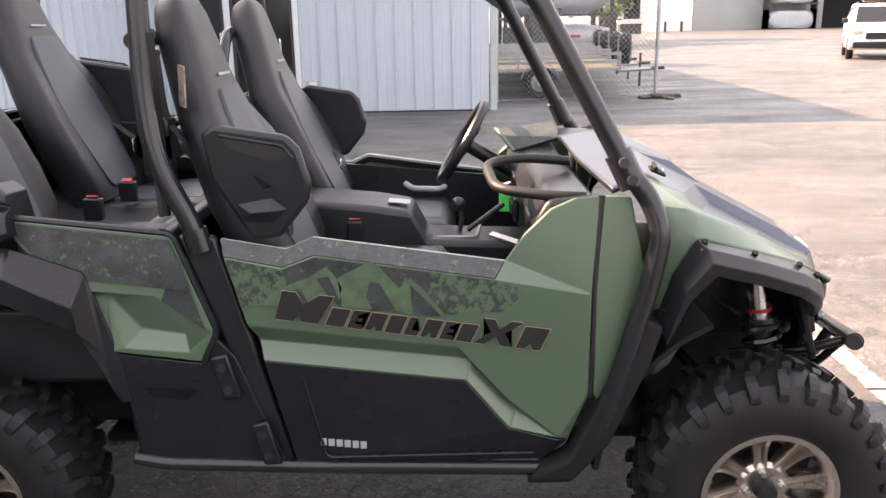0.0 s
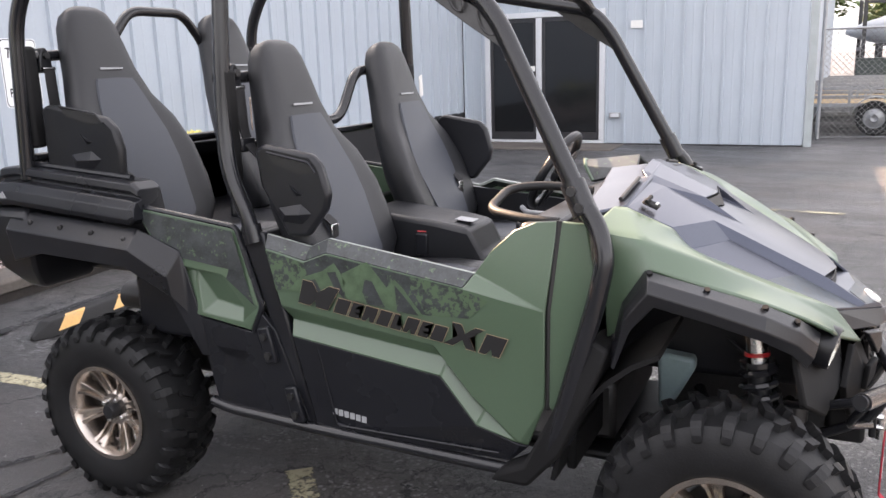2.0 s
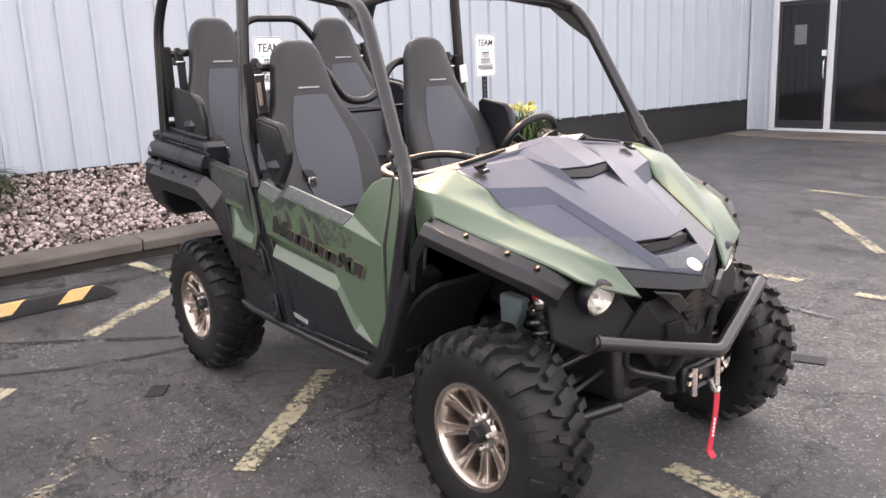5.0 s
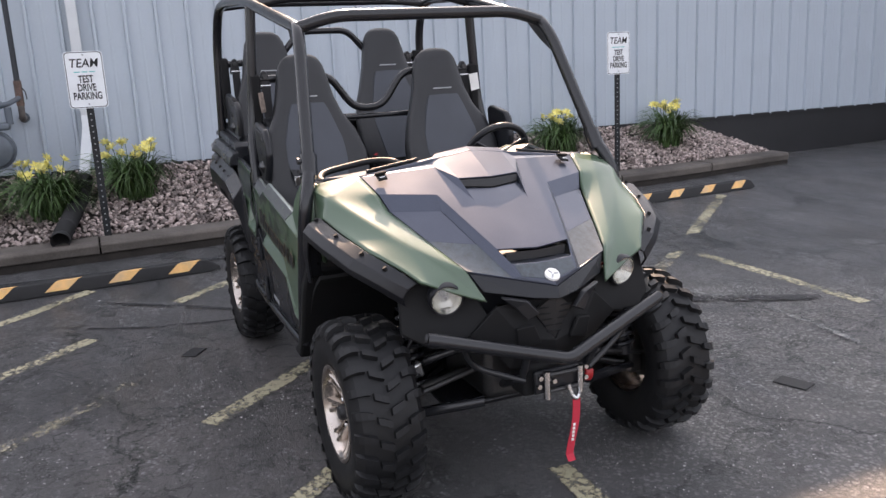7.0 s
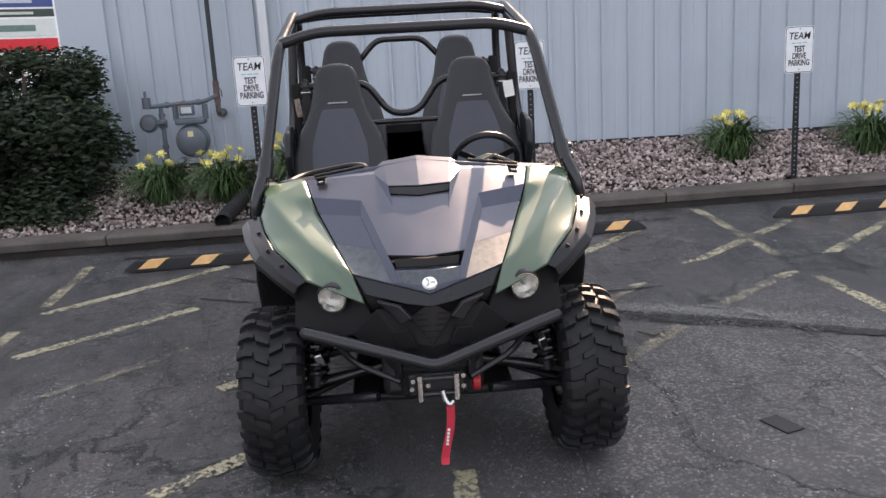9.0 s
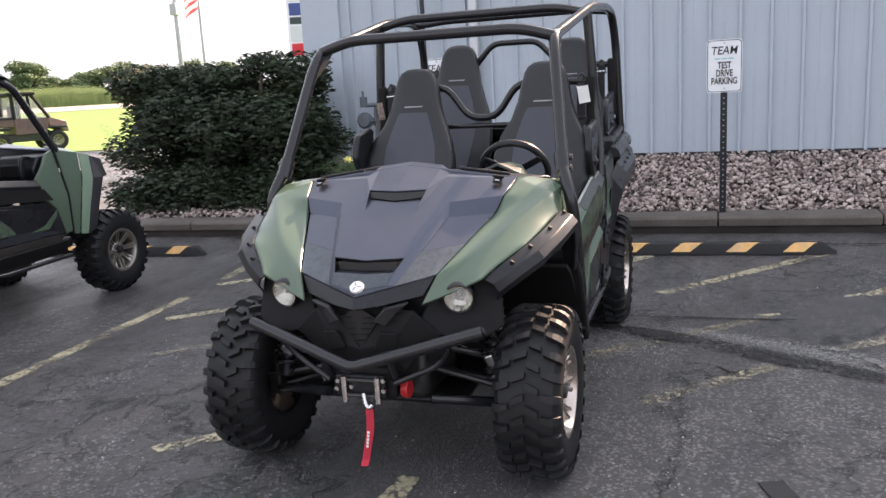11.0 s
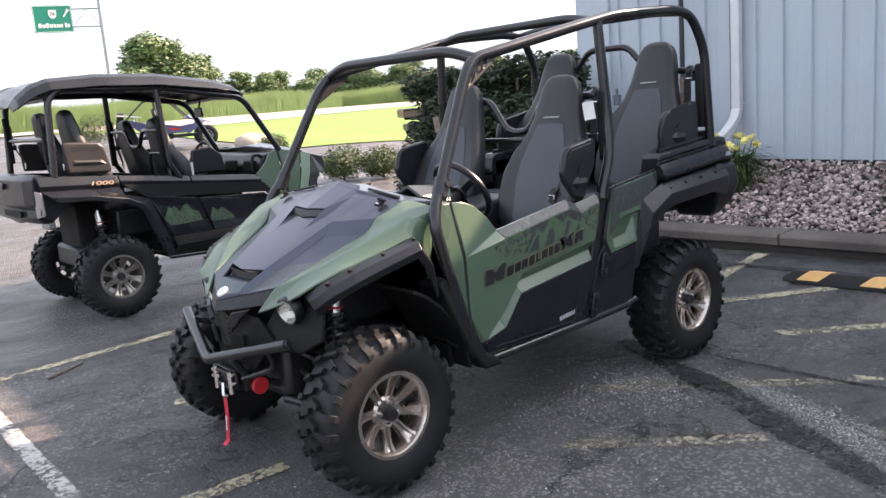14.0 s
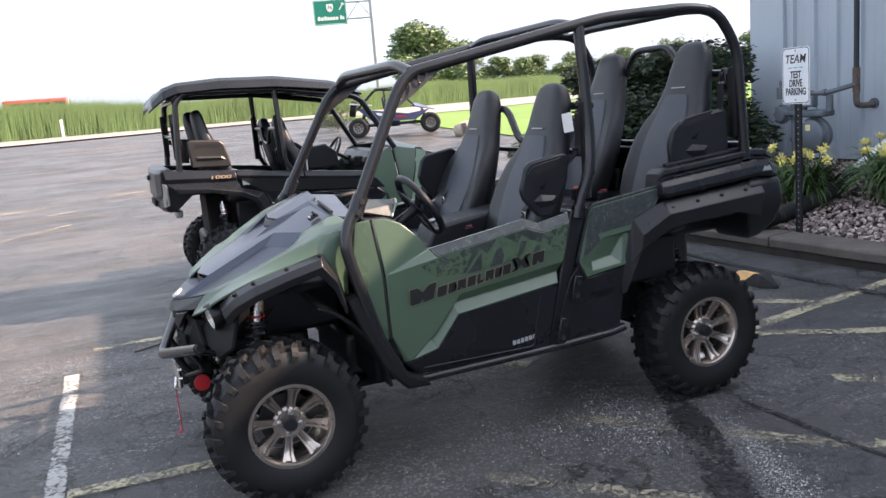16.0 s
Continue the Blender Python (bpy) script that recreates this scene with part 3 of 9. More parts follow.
def scuff(name, pts, width, material, label):
    """A curved mark left on the asphalt."""
    LIFT[0] += 0.00025
    pts = fillet([Vector((*p, 0)) for p in pts], 0.5, 6)
    vs, fs = [], []
    for i, p in enumerate(pts):
        d = (pts[min(i + 1, len(pts) - 1)] - pts[max(i - 1, 0)]).normalized()
        k = d.cross(Vector((0, 0, 1))) * width / 2 * (0.55 + 0.45 * math.sin(math.pi * i / (len(pts) - 1)))
        for w in (p + k, p - k):
            vs.append((w.x, w.y, gz(w.x, w.y) + LIFT[0]))
    for i in range(len(pts) - 1):
        fs.append((2 * i, 2 * i + 1, 2 * i + 3, 2 * i + 2))
    return tagged(ribbon(name, vs, fs, material), label, "tyre mark", kind="structure")


scuff("tyre_mark", [(-1.1, 0.2), (-0.89, 0.66), (-0.69, 1.12), (-0.48, 1.53), (-0.24, 2.01), (0.15, 2.7)], 0.24, TYREMARK, "dark tyre mark across the asphalt")
scuff("tyre_mark", [(-0.95, 1.5), (-0.73, 1.73), (-0.52, 2.05), (-0.07, 2.25), (0.61, 2.26), (1.2, 2.1)], 0.09, PALEMARK, "pale curved scuff on the asphalt")
for pts, w in (([(-1.14, 0.85), (-1.16, 1.15), (-1.15, 1.4), (-1.19, 1.75)], 0.05), ([(-2.3, -1.5), (-2.06, -1.17), (-1.85, -0.88), (-1.61, -0.6), (-1.5, -0.2)], 0.06), ([(-1.75, -1.6), (-1.6, -1.33), (-1.46, -0.88), (-1.42, -0.5)], 0.05),
               ([(-3.2, -2.6), (-3.1, -1.4), (-3.14, -0.2), (-3.22, 1.2), (-3.3, 2.6)], 0.1)):
    scuff("asphalt_crack", pts, w, TYREMARK, "ragged dark crack in the asphalt")


def loose_chips():
    """Pale stone chips lying loose on the asphalt, thicker in drifts."""
    rng = np.random.default_rng(21)
    pos = [np.column_stack((rng.uniform(-3.3, 2.8, 1500), rng.uniform(-3.4, 6.0, 1500)))]
    for cx, cy, sx, sy, n in ((-0.1, 0.75, 0.35, 0.25, 900), (0.75, 0.95, 0.4, 0.25, 1300), (0.5, 1.6, 0.5, 0.3, 900), (-0.7, 0.8, 0.18, 0.25, 500), (1.0, -1.6, 0.6, 0.5, 1100), (-0.8, -1.5, 0.6, 0.4, 1000), (-1.8, -0.9, 0.4, 0.5, 700), (1.6, 0.6, 0.3, 0.6, 700), (-1.2, 2.4, 0.6, 0.4, 800), (-2.2, 3.2, 0.5, 0.6, 600), (0.2, 3.4, 0.8, 0.5, 700)):
        pos.append(rng.normal((cx, cy), (sx, sy), (n, 2)))
    for a, b, w, n in (((-0.95, 0.95), (-0.69, 1.53), 0.05, 500), ((-0.69, 1.53), (-0.25, 2.6), 0.06, 900), ((-2.9, -2.5), (-3.3, 4.5), 0.12, 900),
                       ((-0.9, 1.15), (-0.7, 1.6), 0.045, 1100), ((-0.7, 1.6), (-0.47, 2.0), 0.055, 1300), ((-0.47, 2.0), (-0.1, 2.6), 0.06, 900), ((-0.58, 0.42), (-0.45, 1.1), 0.09, 1000), ((-0.6, 0.9), (0.15, 0.45), 0.13, 1200), ((-1.7, -0.7), (-2.3, -1.5), 0.07, 700),
                       ((-2.85, 0.45), (-2.94, 2.1), 0.02, 420), ((-2.71, -2.4), (-2.79, -0.6), 0.02, 320), ((-3.0, 3.45), (-3.08, 5.2), 0.02, 300), ((-0.4, -1.2), (0.3, -0.6), 0.16, 900)):
        t = rng.random((n, 1))
        pos.append(np.array(a) * (1 - t) + np.array(b) * t + rng.normal(0, w, (n, 2)))
    p = np.concatenate(pos)
    n = len(p)
    z = np.array([gz(x, y) for x, y in p])
    r = rng.uniform(0.0014, 0.0046, n) * np.where(rng.random(n) < 0.07, 1.7, 1.0)
    a = rng.uniform(0, 6.28, n)
    c, sn = np.cos(a), np.sin(a)
    k = rng.uniform(0.5, 1.0, n)
    vs = np.zeros((n, 6, 3))
    for i, (u, v, w) in enumerate(((1, 0, 0), (0, 1, 0), (-1, 0, 0), (0, -1, 0), (0.2, 0, 0.7), (0, 0, -0.5))):
        vs[:, i, 0] = p[:, 0] + r * (u * c - v * k * sn)
        vs[:, i, 1] = p[:, 1] + r * (u * sn + v * k * c)
        vs[:, i, 2] = z + r * (w + 0.35)
    tri = np.array(((0, 1, 4), (1, 2, 4), (2, 3, 4), (3, 0, 4), (1, 0, 5), (2, 1, 5), (3, 2, 5), (0, 3, 5)))
    fs = (tri[None] + 6 * np.arange(n)[:, None, None]).reshape(-1, 3)
    return tagged(from_arrays("stone_chips", vs.reshape(-1, 3).tolist(), fs.tolist(), CHIP), "pale stone chips lying loose on the asphalt", "gravel", kind="stuff")


loose_chips()


def tar_mat(x, y, a, w, d):
    bm = box(-w / 2, w / 2, -d / 2, d / 2, 0.0, 0.008, m=pose(x, y, gz(x, y), 0, 0, a))
    return tagged(part("asphalt_patch", bm, BLOCK, bevel=0.003), "small dark square patch lying on the asphalt", "patch", kind="structure")


tar_mat(1.08, 1.5, 20, 0.16, 0.1)
tar_mat(-0.93, -1.03, -35, 0.14, 0.09)

# ---- kerb and rock bed ----
def kerb_x(y):
    return -3.66 - 0.05 * y - 0.12 * math.exp(-((y - 7) / 1.5) ** 2)


def wall_x(y):
    return -5.587 + 0.787 * (y + 3.7) / 14.6


kerb = thing("kerb", "weathered concrete kerb round the rock bed", "kerb", kind="structure")
segs = 9
for i in range(segs):
    y0, y1 = -5.6 + 12.4 * i / segs + 0.006, -5.6 + 12.4 * (i + 1) / segs - 0.006
    bm = bmesh.new()
    rings = []
    for y in np.linspace(y0, y1, 5):
        x = kerb_x(y)
        j = 0.006 * math.sin(y * 9 + i)
        rings.append([(x - 0.012 + j, y, 0.128), (x + j, y, 0.2), (x - 0.02 + j, y, 0.226), (x - 0.3, y, 0.23 + j), (x - 0.32, y, 0.128)])
    add_loft(bm, rings)
    part("kerb_stone", bm, CONCRETE, kerb, bevel=0.008)
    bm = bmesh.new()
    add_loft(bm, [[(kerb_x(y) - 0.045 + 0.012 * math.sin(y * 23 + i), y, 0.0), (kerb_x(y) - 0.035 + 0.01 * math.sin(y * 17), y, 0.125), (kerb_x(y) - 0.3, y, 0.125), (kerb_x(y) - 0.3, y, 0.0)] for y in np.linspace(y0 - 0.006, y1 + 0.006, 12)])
    part("kerb_foot", bm, KERBFOOT, kerb, "damp face under the kerb cap, darkened for the cap's shade")


def bed_z(x, y):
    t = (kerb_x(y) - 0.3 - x) / max(0.15, (kerb_x(y) - 0.3 - wall_x(y)))
    return 0.215 + 0.44 * min(1, max(0, t)) * step(7.2, 5.6, y)


vs, fs = [], []
ny, nx = 40, 8
for j in range(ny + 1):
    y = -5.6 + 12.4 * j / ny
    for i in range(nx + 1):
        x = wall_x(y) + 0.02 + (kerb_x(y) - 0.28 - wall_x(y)) * i / nx
        vs.append((x, y, bed_z(x, y) - 0.03))
for j in range(ny):
    for i in range(nx):
        a = j * (nx + 1) + i
        fs.append((a, a + 1, a + nx + 2, a + nx + 1))
tagged(from_arrays("rock_bed_soil", vs, fs, mat("dark_soil", (0.06, 0.05, 0.045), 0.95, vary=0.3, scale=6, fine=50, bump=0.6), smooth=True), "dark soil under the river rocks", "soil", kind="structure")


def scatter_rocks():
    """River rocks, loosely piled over the bed."""
    bm = bmesh.new()
    bmesh.ops.create_icosphere(bm, subdivisions=1, radius=1.0)
    base = np.array([v.co[:] for v in bm.verts])
    tris = np.array([[v.index for v in f.verts] for f in bm.faces])
    bm.free()
    rng = np.random.default_rng(5)
    vs, fs, off = [], [], 0
    for i in range(21000):
        y = rng.uniform(-5.55, 6.75)
        x0, x1 = wall_x(y) + 0.04, kerb_x(y) - 0.31
        if x1 - x0 < 0.06:
            continue
        x = rng.uniform(x0, x1)
        r = rng.uniform(0.012, 0.027) * (1.4 if rng.random() < 0.12 else 1)
        sc = np.array([1, rng.uniform(0.6, 1.0), rng.uniform(0.45, 0.8)]) * r
        p = base * (1 + rng.normal(0, 0.13, (len(base), 1))) * sc
        e = Euler(rng.uniform(-3.1, 3.1, 3) * (0.25, 0.25, 1)).to_matrix()
        p = p @ np.array(e).T + (x, y, bed_z(x, y) + rng.uniform(-0.015, 0.03))
        vs.append(p)
        fs.append(tris + off)
        off += len(base)
    ob = from_arrays("river_rocks", np.concatenate(vs).tolist(), np.concatenate(fs).tolist(), ROCK)
    return tagged(ob, "loose reddish grey river rocks filling the bed", "rocks", kind="stuff")


scatter_rocks()


def wheel_stop(x, y, a, length=1.75):
    """A black rubber wheel stop with orange slashes."""
    st = thing("wheel_stop", "black rubber wheel stop with orange slashes on asphalt", "wheel stop", pose(x, y, gz(x, y) - 0.002, 0, 0, a), group="wheel stops along the kerb")
    prof = [(-0.075, 0), (-0.072, 0.03), (-0.045, 0.095), (0.045, 0.095), (0.072, 0.03), (0.075, 0)]
    bm = bmesh.new()
    h = length / 2
    rings = [[(px * k, yy, pz * k) for px, pz in prof] for yy, k in ((-h, 0.25), (-h + 0.1, 0.97), (-h + 0.14, 1), (h - 0.14, 1), (h - 0.1, 0.97), (h, 0.25))]
    add_loft(bm, rings)
    part("block", bm, BLOCK, st, bevel=0.006)
    n = 4
    for i in range(n):
        c = -h + 0.27 + (length - 0.54) * i / (n - 1)
        bm = bmesh.new()
        w = 0.078
        path = ((0.0735, 0.03, -0.065), (0.0465, 0.0958, 0.02), (0.012, 0.0958, 0.05))
        vv = [[bm.verts.new((x * 1.012, c + e * w + k, z * 1.01 + 0.0005)) for e in (-1, 1)] for x, z, k in path]
        for q, r in zip(vv, vv[1:]):
            bm.faces.new((q[0], q[1], r[1], r[0]))
        part("orange_slash", bm, ORANGE, st, sharp=5)
    return st


def stop_x(y):
    return -2.84 - 0.055 * y


for y in (-4.43, -1.52, 1.27, 4.36):
    wheel_stop(stop_x(y) - 0.02, y, 3.1, 1.85)

# ---- building ----
PAN_W = 0.915


def rib_profile(length, pitch=0.305):
    """Outline of ribbed sheet seen from above, along its length: (along, out)."""
    pts, s = [], 0.0
    while s < length - 1e-6:
        e = min(length, s + pitch)
        pts += [(s, 0.0), (s + 0.008, 0.038), (s + 0.036, 0.038), (s + 0.044, 0.0), (s + 0.15, 0.0), (s + 0.158, 0.003), (s + 0.172, 0.003), (s + 0.18, 0.0)]
        s = e
    return [p for p in pts if p[0] <= length] + [(length, 0.0)]


def sheet_panel(z0, z1, length=PAN_W):
    bm = bmesh.new()
    pr = rib_profile(length)
    lo = [bm.verts.new((a, -o, z0)) for a, o in pr]
    hi = [bm.verts.new((a, -o, z1)) for a, o in pr]
    for i in range(len(pr) - 1):
        bm.faces.new((lo[i], lo[i + 1], hi[i + 1], hi[i]))
    return bm


def ribbed_wall(name, label, a, b, z0, z1, gaps=(), thick=0.2):
    """Metal wall from a to b, its ribbed face to the right of that way; gaps: (from, to, low, high)."""
    a, b = Vector((*a, 0)), Vector((*b, 0))
    d = b - a
    ang = math.degrees(math.atan2(d.y, d.x))
    w = thing(name, label, "wall", pose(a.x, a.y, 0, 0, 0, ang), kind="structure")
    L, cuts = d.length, [(0.0, d.length, z0, z1)]
    for g0, g1, gl, gh in gaps:
        new_cuts = []
        for c0, c1, l0, h0 in cuts:
            if g1 <= c0 or g0 >= c1:
                new_cuts.append((c0, c1, l0, h0))
                continue
            if g0 > c0:
                new_cuts.append((c0, g0, l0, h0))
            if g1 < c1:
                new_cuts.append((g1, c1, l0, h0))
            if gh < h0:
                new_cuts.append((max(c0, g0), min(c1, g1), gh, h0))
            if gl > l0:
                new_cuts.append((max(c0, g0), min(c1, g1), l0, gl))
        cuts = new_cuts
    shared = {}
    for c0, c1, l0, h0 in cuts:
        part("wall_core", box(c0, c1, 0.012, thick, l0, h0), WALLP, w)
        s = c0
        while s < c1 - 0.01:
            ln = min(PAN_W, c1 - s)
            key = (round(ln, 3), l0, h0)
            if key not in shared:
                ob = part("siding_panel", sheet_panel(l0, h0, ln), WALLP, w, sharp=20)
                shared[key] = ob.data
            else:
                ob = new("siding_panel", shared[key])
                ob.parent = w
            ob.location = (s, 0, 0)
            s += ln
    return w


MAIN_H, WING_H = 4.97, 4.1
y_a, y_b = -3.7, 10.9
# ribbed face looks towards the lot (+x), so the wall runs from the far end back
ribbed_wall("wall_main", "pale blue-grey ribbed metal siding wall", (wall_x(y_a), y_a), (wall_x(y_b), y_b), 0.66, MAIN_H)
ang = math.degrees(math.atan2(y_b - y_a, wall_x(y_b) - wall_x(y_a)))
lw = math.hypot(y_b - y_a, wall_x(y_b) - wall_x(y_a))
found = part("foundation_wall", box(0, lw, -0.012, 0.2, -0.02, 0.655, m=pose(wall_x(y_a), y_a, 0, 0, 0, ang)), WALLBASE, bevel=0.004)
tagged(found, "black painted foundation under the siding", "foundation", kind="structure")
drip = part("base_trim", box(0, lw, -0.03, -0.013, 0.64, 0.675, m=pose(wall_x(y_a), y_a, 0, 0, 0, ang)), WALLBASE)
tagged(drip, "dark trim along the foot of the siding", "trim", kind="structure")
DOOR_X0, DOOR_X1, DOOR_Z = -4.36, -2.24, 2.33
wing_y = 10.9
ribbed_wall("wall_wing", "pale blue-grey ribbed metal wall with the entrance", (wall_x(y_b) + 0.02, wing_y), (0.8, wing_y), 0.16, WING_H,
                        gaps=((DOOR_X0 - wall_x(y_b) - 0.02, DOOR_X1 - wall_x(y_b) - 0.02, 0.0, DOOR_Z),))
tagged(part("base_trim", box(wall_x(y_b), 0.8, wing_y - 0.004, wing_y + 0.2, 0.08, 0.155), WALLBASE), "dark trim along the foot of the siding", "trim", kind="structure")
tagged(part("wall_wing_side", box(0.6, 0.8, wing_y + 0.21, 40, 0.0, WING_H), WALLP, bevel=0.01), "pale metal side wall of the building", "wall", kind="structure")
tagged(part("corner_post", box(0.815, 0.93, wing_y - 0.03, wing_y + 0.1, 0.1, WING_H), mat("green_grey_trim", (0.38, 0.42, 0.43), 0.5, vary=0.1), bevel=0.01), "pale green-grey corner trim of the building", "trim", kind="structure")
tagged(part("wall_south", box(-19, wall_x(y_a) - 0.005, y_a - 0.006, y_a + 0.2, 0.0, MAIN_H), WALLP, bevel=0.01), "pale metal end wall of the building", "wall", kind="structure")
tagged(part("roof_main", box(-19, wall_x(y_b) - 0.02, y_a + 0.005, 40, MAIN_H - 0.1, MAIN_H + 0.02), FARGREY), "grey metal roof of the building", "roof", kind="structure")
tagged(part("roof_wing", box(wall_x(y_b) - 0.01, 0.79, wing_y + 0.02, 40, WING_H - 0.1, WING_H + 0.02), FARGREY), "grey metal roof of the entrance wing", "roof", kind="structure")
tagged(part("corner_trim", box(-0.035, 0.5, -0.042, 0.01, 0.6, MAIN_H, m=pose(wall_x(y_a), y_a, 0, 0, 0, ang)), WALLP, bevel=0.008), "pale metal corner trim", "trim", kind="structure")

# entrance
door = thing("door_1", "double glass entrance door with white metal frame", "door", pose(0, wing_y, 0), kind="structure")
x0, x1, zt = DOOR_X0, DOOR_X1, DOOR_Z
xm = (x0 + x1) / 2 - 0.08
for nm, a in (("jamb", (x0, x0 + 0.09, -0.05, 0.12, 0.2, zt)), ("jamb", (x1 - 0.09, x1, -0.05, 0.12, 0.2, zt)), ("head", (x0 + 0.09, x1 - 0.09, -0.05, 0.12, zt - 0.09, zt)),
              ("mullion", (xm - 0.05, xm + 0.05, -0.045, 0.12, 0.2, zt - 0.092)), ("threshold", (x0, x1, -0.06, 0.12, 0.155, 0.198))):
    part(nm, box(*a), FRAMEW, door, bevel=0.006)
for a, b in ((x0 + 0.092, xm - 0.052), (xm + 0.052, x1 - 0.092)):
    fr = bmesh.new()
    for q in ((a, a + 0.05, 0.205, zt - 0.095), (b - 0.05, b, 0.205, zt - 0.095), (a + 0.05, b - 0.05, 0.205, 0.33), (a + 0.05, b - 0.05, zt - 0.16, zt - 0.095)):
        add_box(fr, q[0], q[1], -0.02, 0.03, q[2], q[3])
    leaf = part("door_leaf", fr, mat("dark_door_metal", (0.05, 0.05, 0.055), 0.4, metal=0.4), door, bevel=0.003)
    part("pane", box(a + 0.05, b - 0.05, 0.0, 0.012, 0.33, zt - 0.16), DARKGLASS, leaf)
part("door_handle", tube([(xm - 0.085, -0.03, 1.0), (xm - 0.085, -0.08, 1.02), (xm - 0.085, -0.08, 1.28), (xm - 0.085, -0.03, 1.3)], 0.012, 0.02), CHROME, door, "bright steel pull handle")
part("lock_plate", box(xm - 0.13, xm - 0.06, -0.06, -0.04, 1.36, 1.45), WHITE, door)
part("notice", box(x0 + 0.36, x0 + 0.56, -0.006, -0.002, 1.55, 1.86), mat("grey_paper", (0.14, 0.15, 0.16), 0.7), door, "grey paper notice behind the glass")
tagged(part("wall_notice", box(-1.83, -1.64, wing_y - 0.028, wing_y - 0.022, 2.0, 2.12), WHITE), "small white notice on the siding", "notice")
ol = thing("outlet_box", "small grey outdoor outlet box on the wall", "outlet", pose(-2.06, wing_y - 0.02, 0.62))
part("cover", box(-0.09, 0.09, -0.045, 0, -0.045, 0.045), GALV, ol, bevel=0.008)
part("flap", box(-0.07, 0.07, -0.055, -0.046, -0.03, 0.03), FRAMEW, ol, bevel=0.004)
tagged(part("porch_slab", box(-4.78, -1.9, 9.95, wing_y - 0.03, 0.0, 0.15), CONCRETE, bevel=0.015), "low concrete slab at the entrance", "slab", kind="structure")
# plain wall, its near-black colour standing for the unlit room
tagged(part("interior_wall", box(-9, 0, 12.5, 12.7, 0, 3.5), SHADEBLACK), "near-black wall painted as the unlit room behind the entrance glass", "wall", kind="structure")

# ---- off-road vehicles: shared pieces ----
TYRE_R, RIM_R = 0.343, 0.178


def wheel_meshes(rim_mat, name):
    """Tyre, rim, cap and nut of one wheel; its outer face looks to -y, the hub at the origin."""
    bm = bmesh.new()
    prof = [(RIM_R - 0.01, 0.1), (RIM_R + 0.012, 0.112), (0.235, 0.123), (0.29, 0.121), (0.314, 0.1), (0.321, 0.05), (0.322, 0.0),
            (0.321, -0.05), (0.314, -0.1), (0.29, -0.121), (0.235, -0.123), (RIM_R + 0.012, -0.112), (RIM_R - 0.01, -0.1)]
    add_lathe(bm, prof, 48)
    bmesh.ops.recalc_face_normals(bm, faces=bm.faces)
    tyre = bpy.data.meshes.new(name + "_tyre")
    bm.to_mesh(tyre)
    bm.free()
    tyre.materials.append(RUBBER)
    bm = bmesh.new()
    add_lathe(bm, [(RIM_R - 0.006, 0.09), (RIM_R + 0.004, -0.098), (RIM_R + 0.003, -0.112), (RIM_R - 0.012, -0.112), (RIM_R - 0.02, -0.1), (0.15, -0.06), (0.146, 0.04), (RIM_R - 0.02, 0.085)], 48)
    add_lathe(bm, [(0.0, -0.06), (0.06, -0.064), (0.072, -0.054), (0.074, -0.02), (0.0, -0.02)], 32)
    for k in range(8):
        m = Matrix.Rotation(-(2 * math.pi * k / 8 + 0.39), 4, "Y")
        rings = []
        for r, w, y, th, gr in ((0.04, 0.02, -0.058, 0.03, 0.0), (0.07, 0.019, -0.062, 0.03, 0.006), (0.105, 0.021, -0.07, 0.03, 0.012), (0.135, 0.025, -0.08, 0.034, 0.014), (0.165, 0.036, -0.1, 0.045, 0.004)):
            c = w * 0.42
            rings.append([m @ Vector(q) for q in ((r, y + 0.004, -w), (r, y - 0.003, -w + 0.004), (r, y - 0.003, -c), (r, y + gr, -c + 0.004), (r, y + gr, c - 0.004), (r, y - 0.003, c), (r, y - 0.003, w - 0.004), (r, y + 0.004, w), (r, y + th, w), (r, y + th, -w))])
        add_loft(bm, rings)
    bmesh.ops.recalc_face_normals(bm, faces=bm.faces)
    rim = bpy.data.meshes.new(name + "_rim")
    bm.to_mesh(rim)
    bm.free()
    rim.materials.append(rim_mat)
    bm = bmesh.new()
    add_lathe(bm, [(0.0, -0.1), (0.024, -0.099), (0.029, -0.09), (0.031, -0.055)], 24)
    bmesh.ops.recalc_face_normals(bm, faces=bm.faces)
    cap = bpy.data.meshes.new(name + "_cap")
    bm.to_mesh(cap)
    bm.free()
    cap.materials.append(BLACKP)
    bm = bmesh.new()
    add_lathe(bm, [(0.0, -0.018), (0.006, -0.018), (0.0085, -0.014), (0.0095, 0.0), (0.014, 0.001), (0.0, 0.004)], 6)
    bmesh.ops.recalc_face_normals(bm, faces=bm.faces)
    nut = bpy.data.meshes.new(name + "_nut")
    bm.to_mesh(nut)
    bm.free()
    nut.materials.append(CHROME)
    # a dark brake disc fills the view between the spokes
    bm = bmesh.new()
    add_lathe(bm, [(0.0, 0.0), (0.115, 0.0), (0.115, 0.012), (0.0, 0.012)], 28)
    add_box(bm, 0.02, 0.12, -0.02, 0.05, 0.03, 0.1)
    bmesh.ops.recalc_face_normals(bm, faces=bm.faces)
    disc = bpy.data.meshes.new(name + "_disc")
    bm.to_mesh(disc)
    bm.free()
    disc.materials.append(STEEL)
    lugs = []
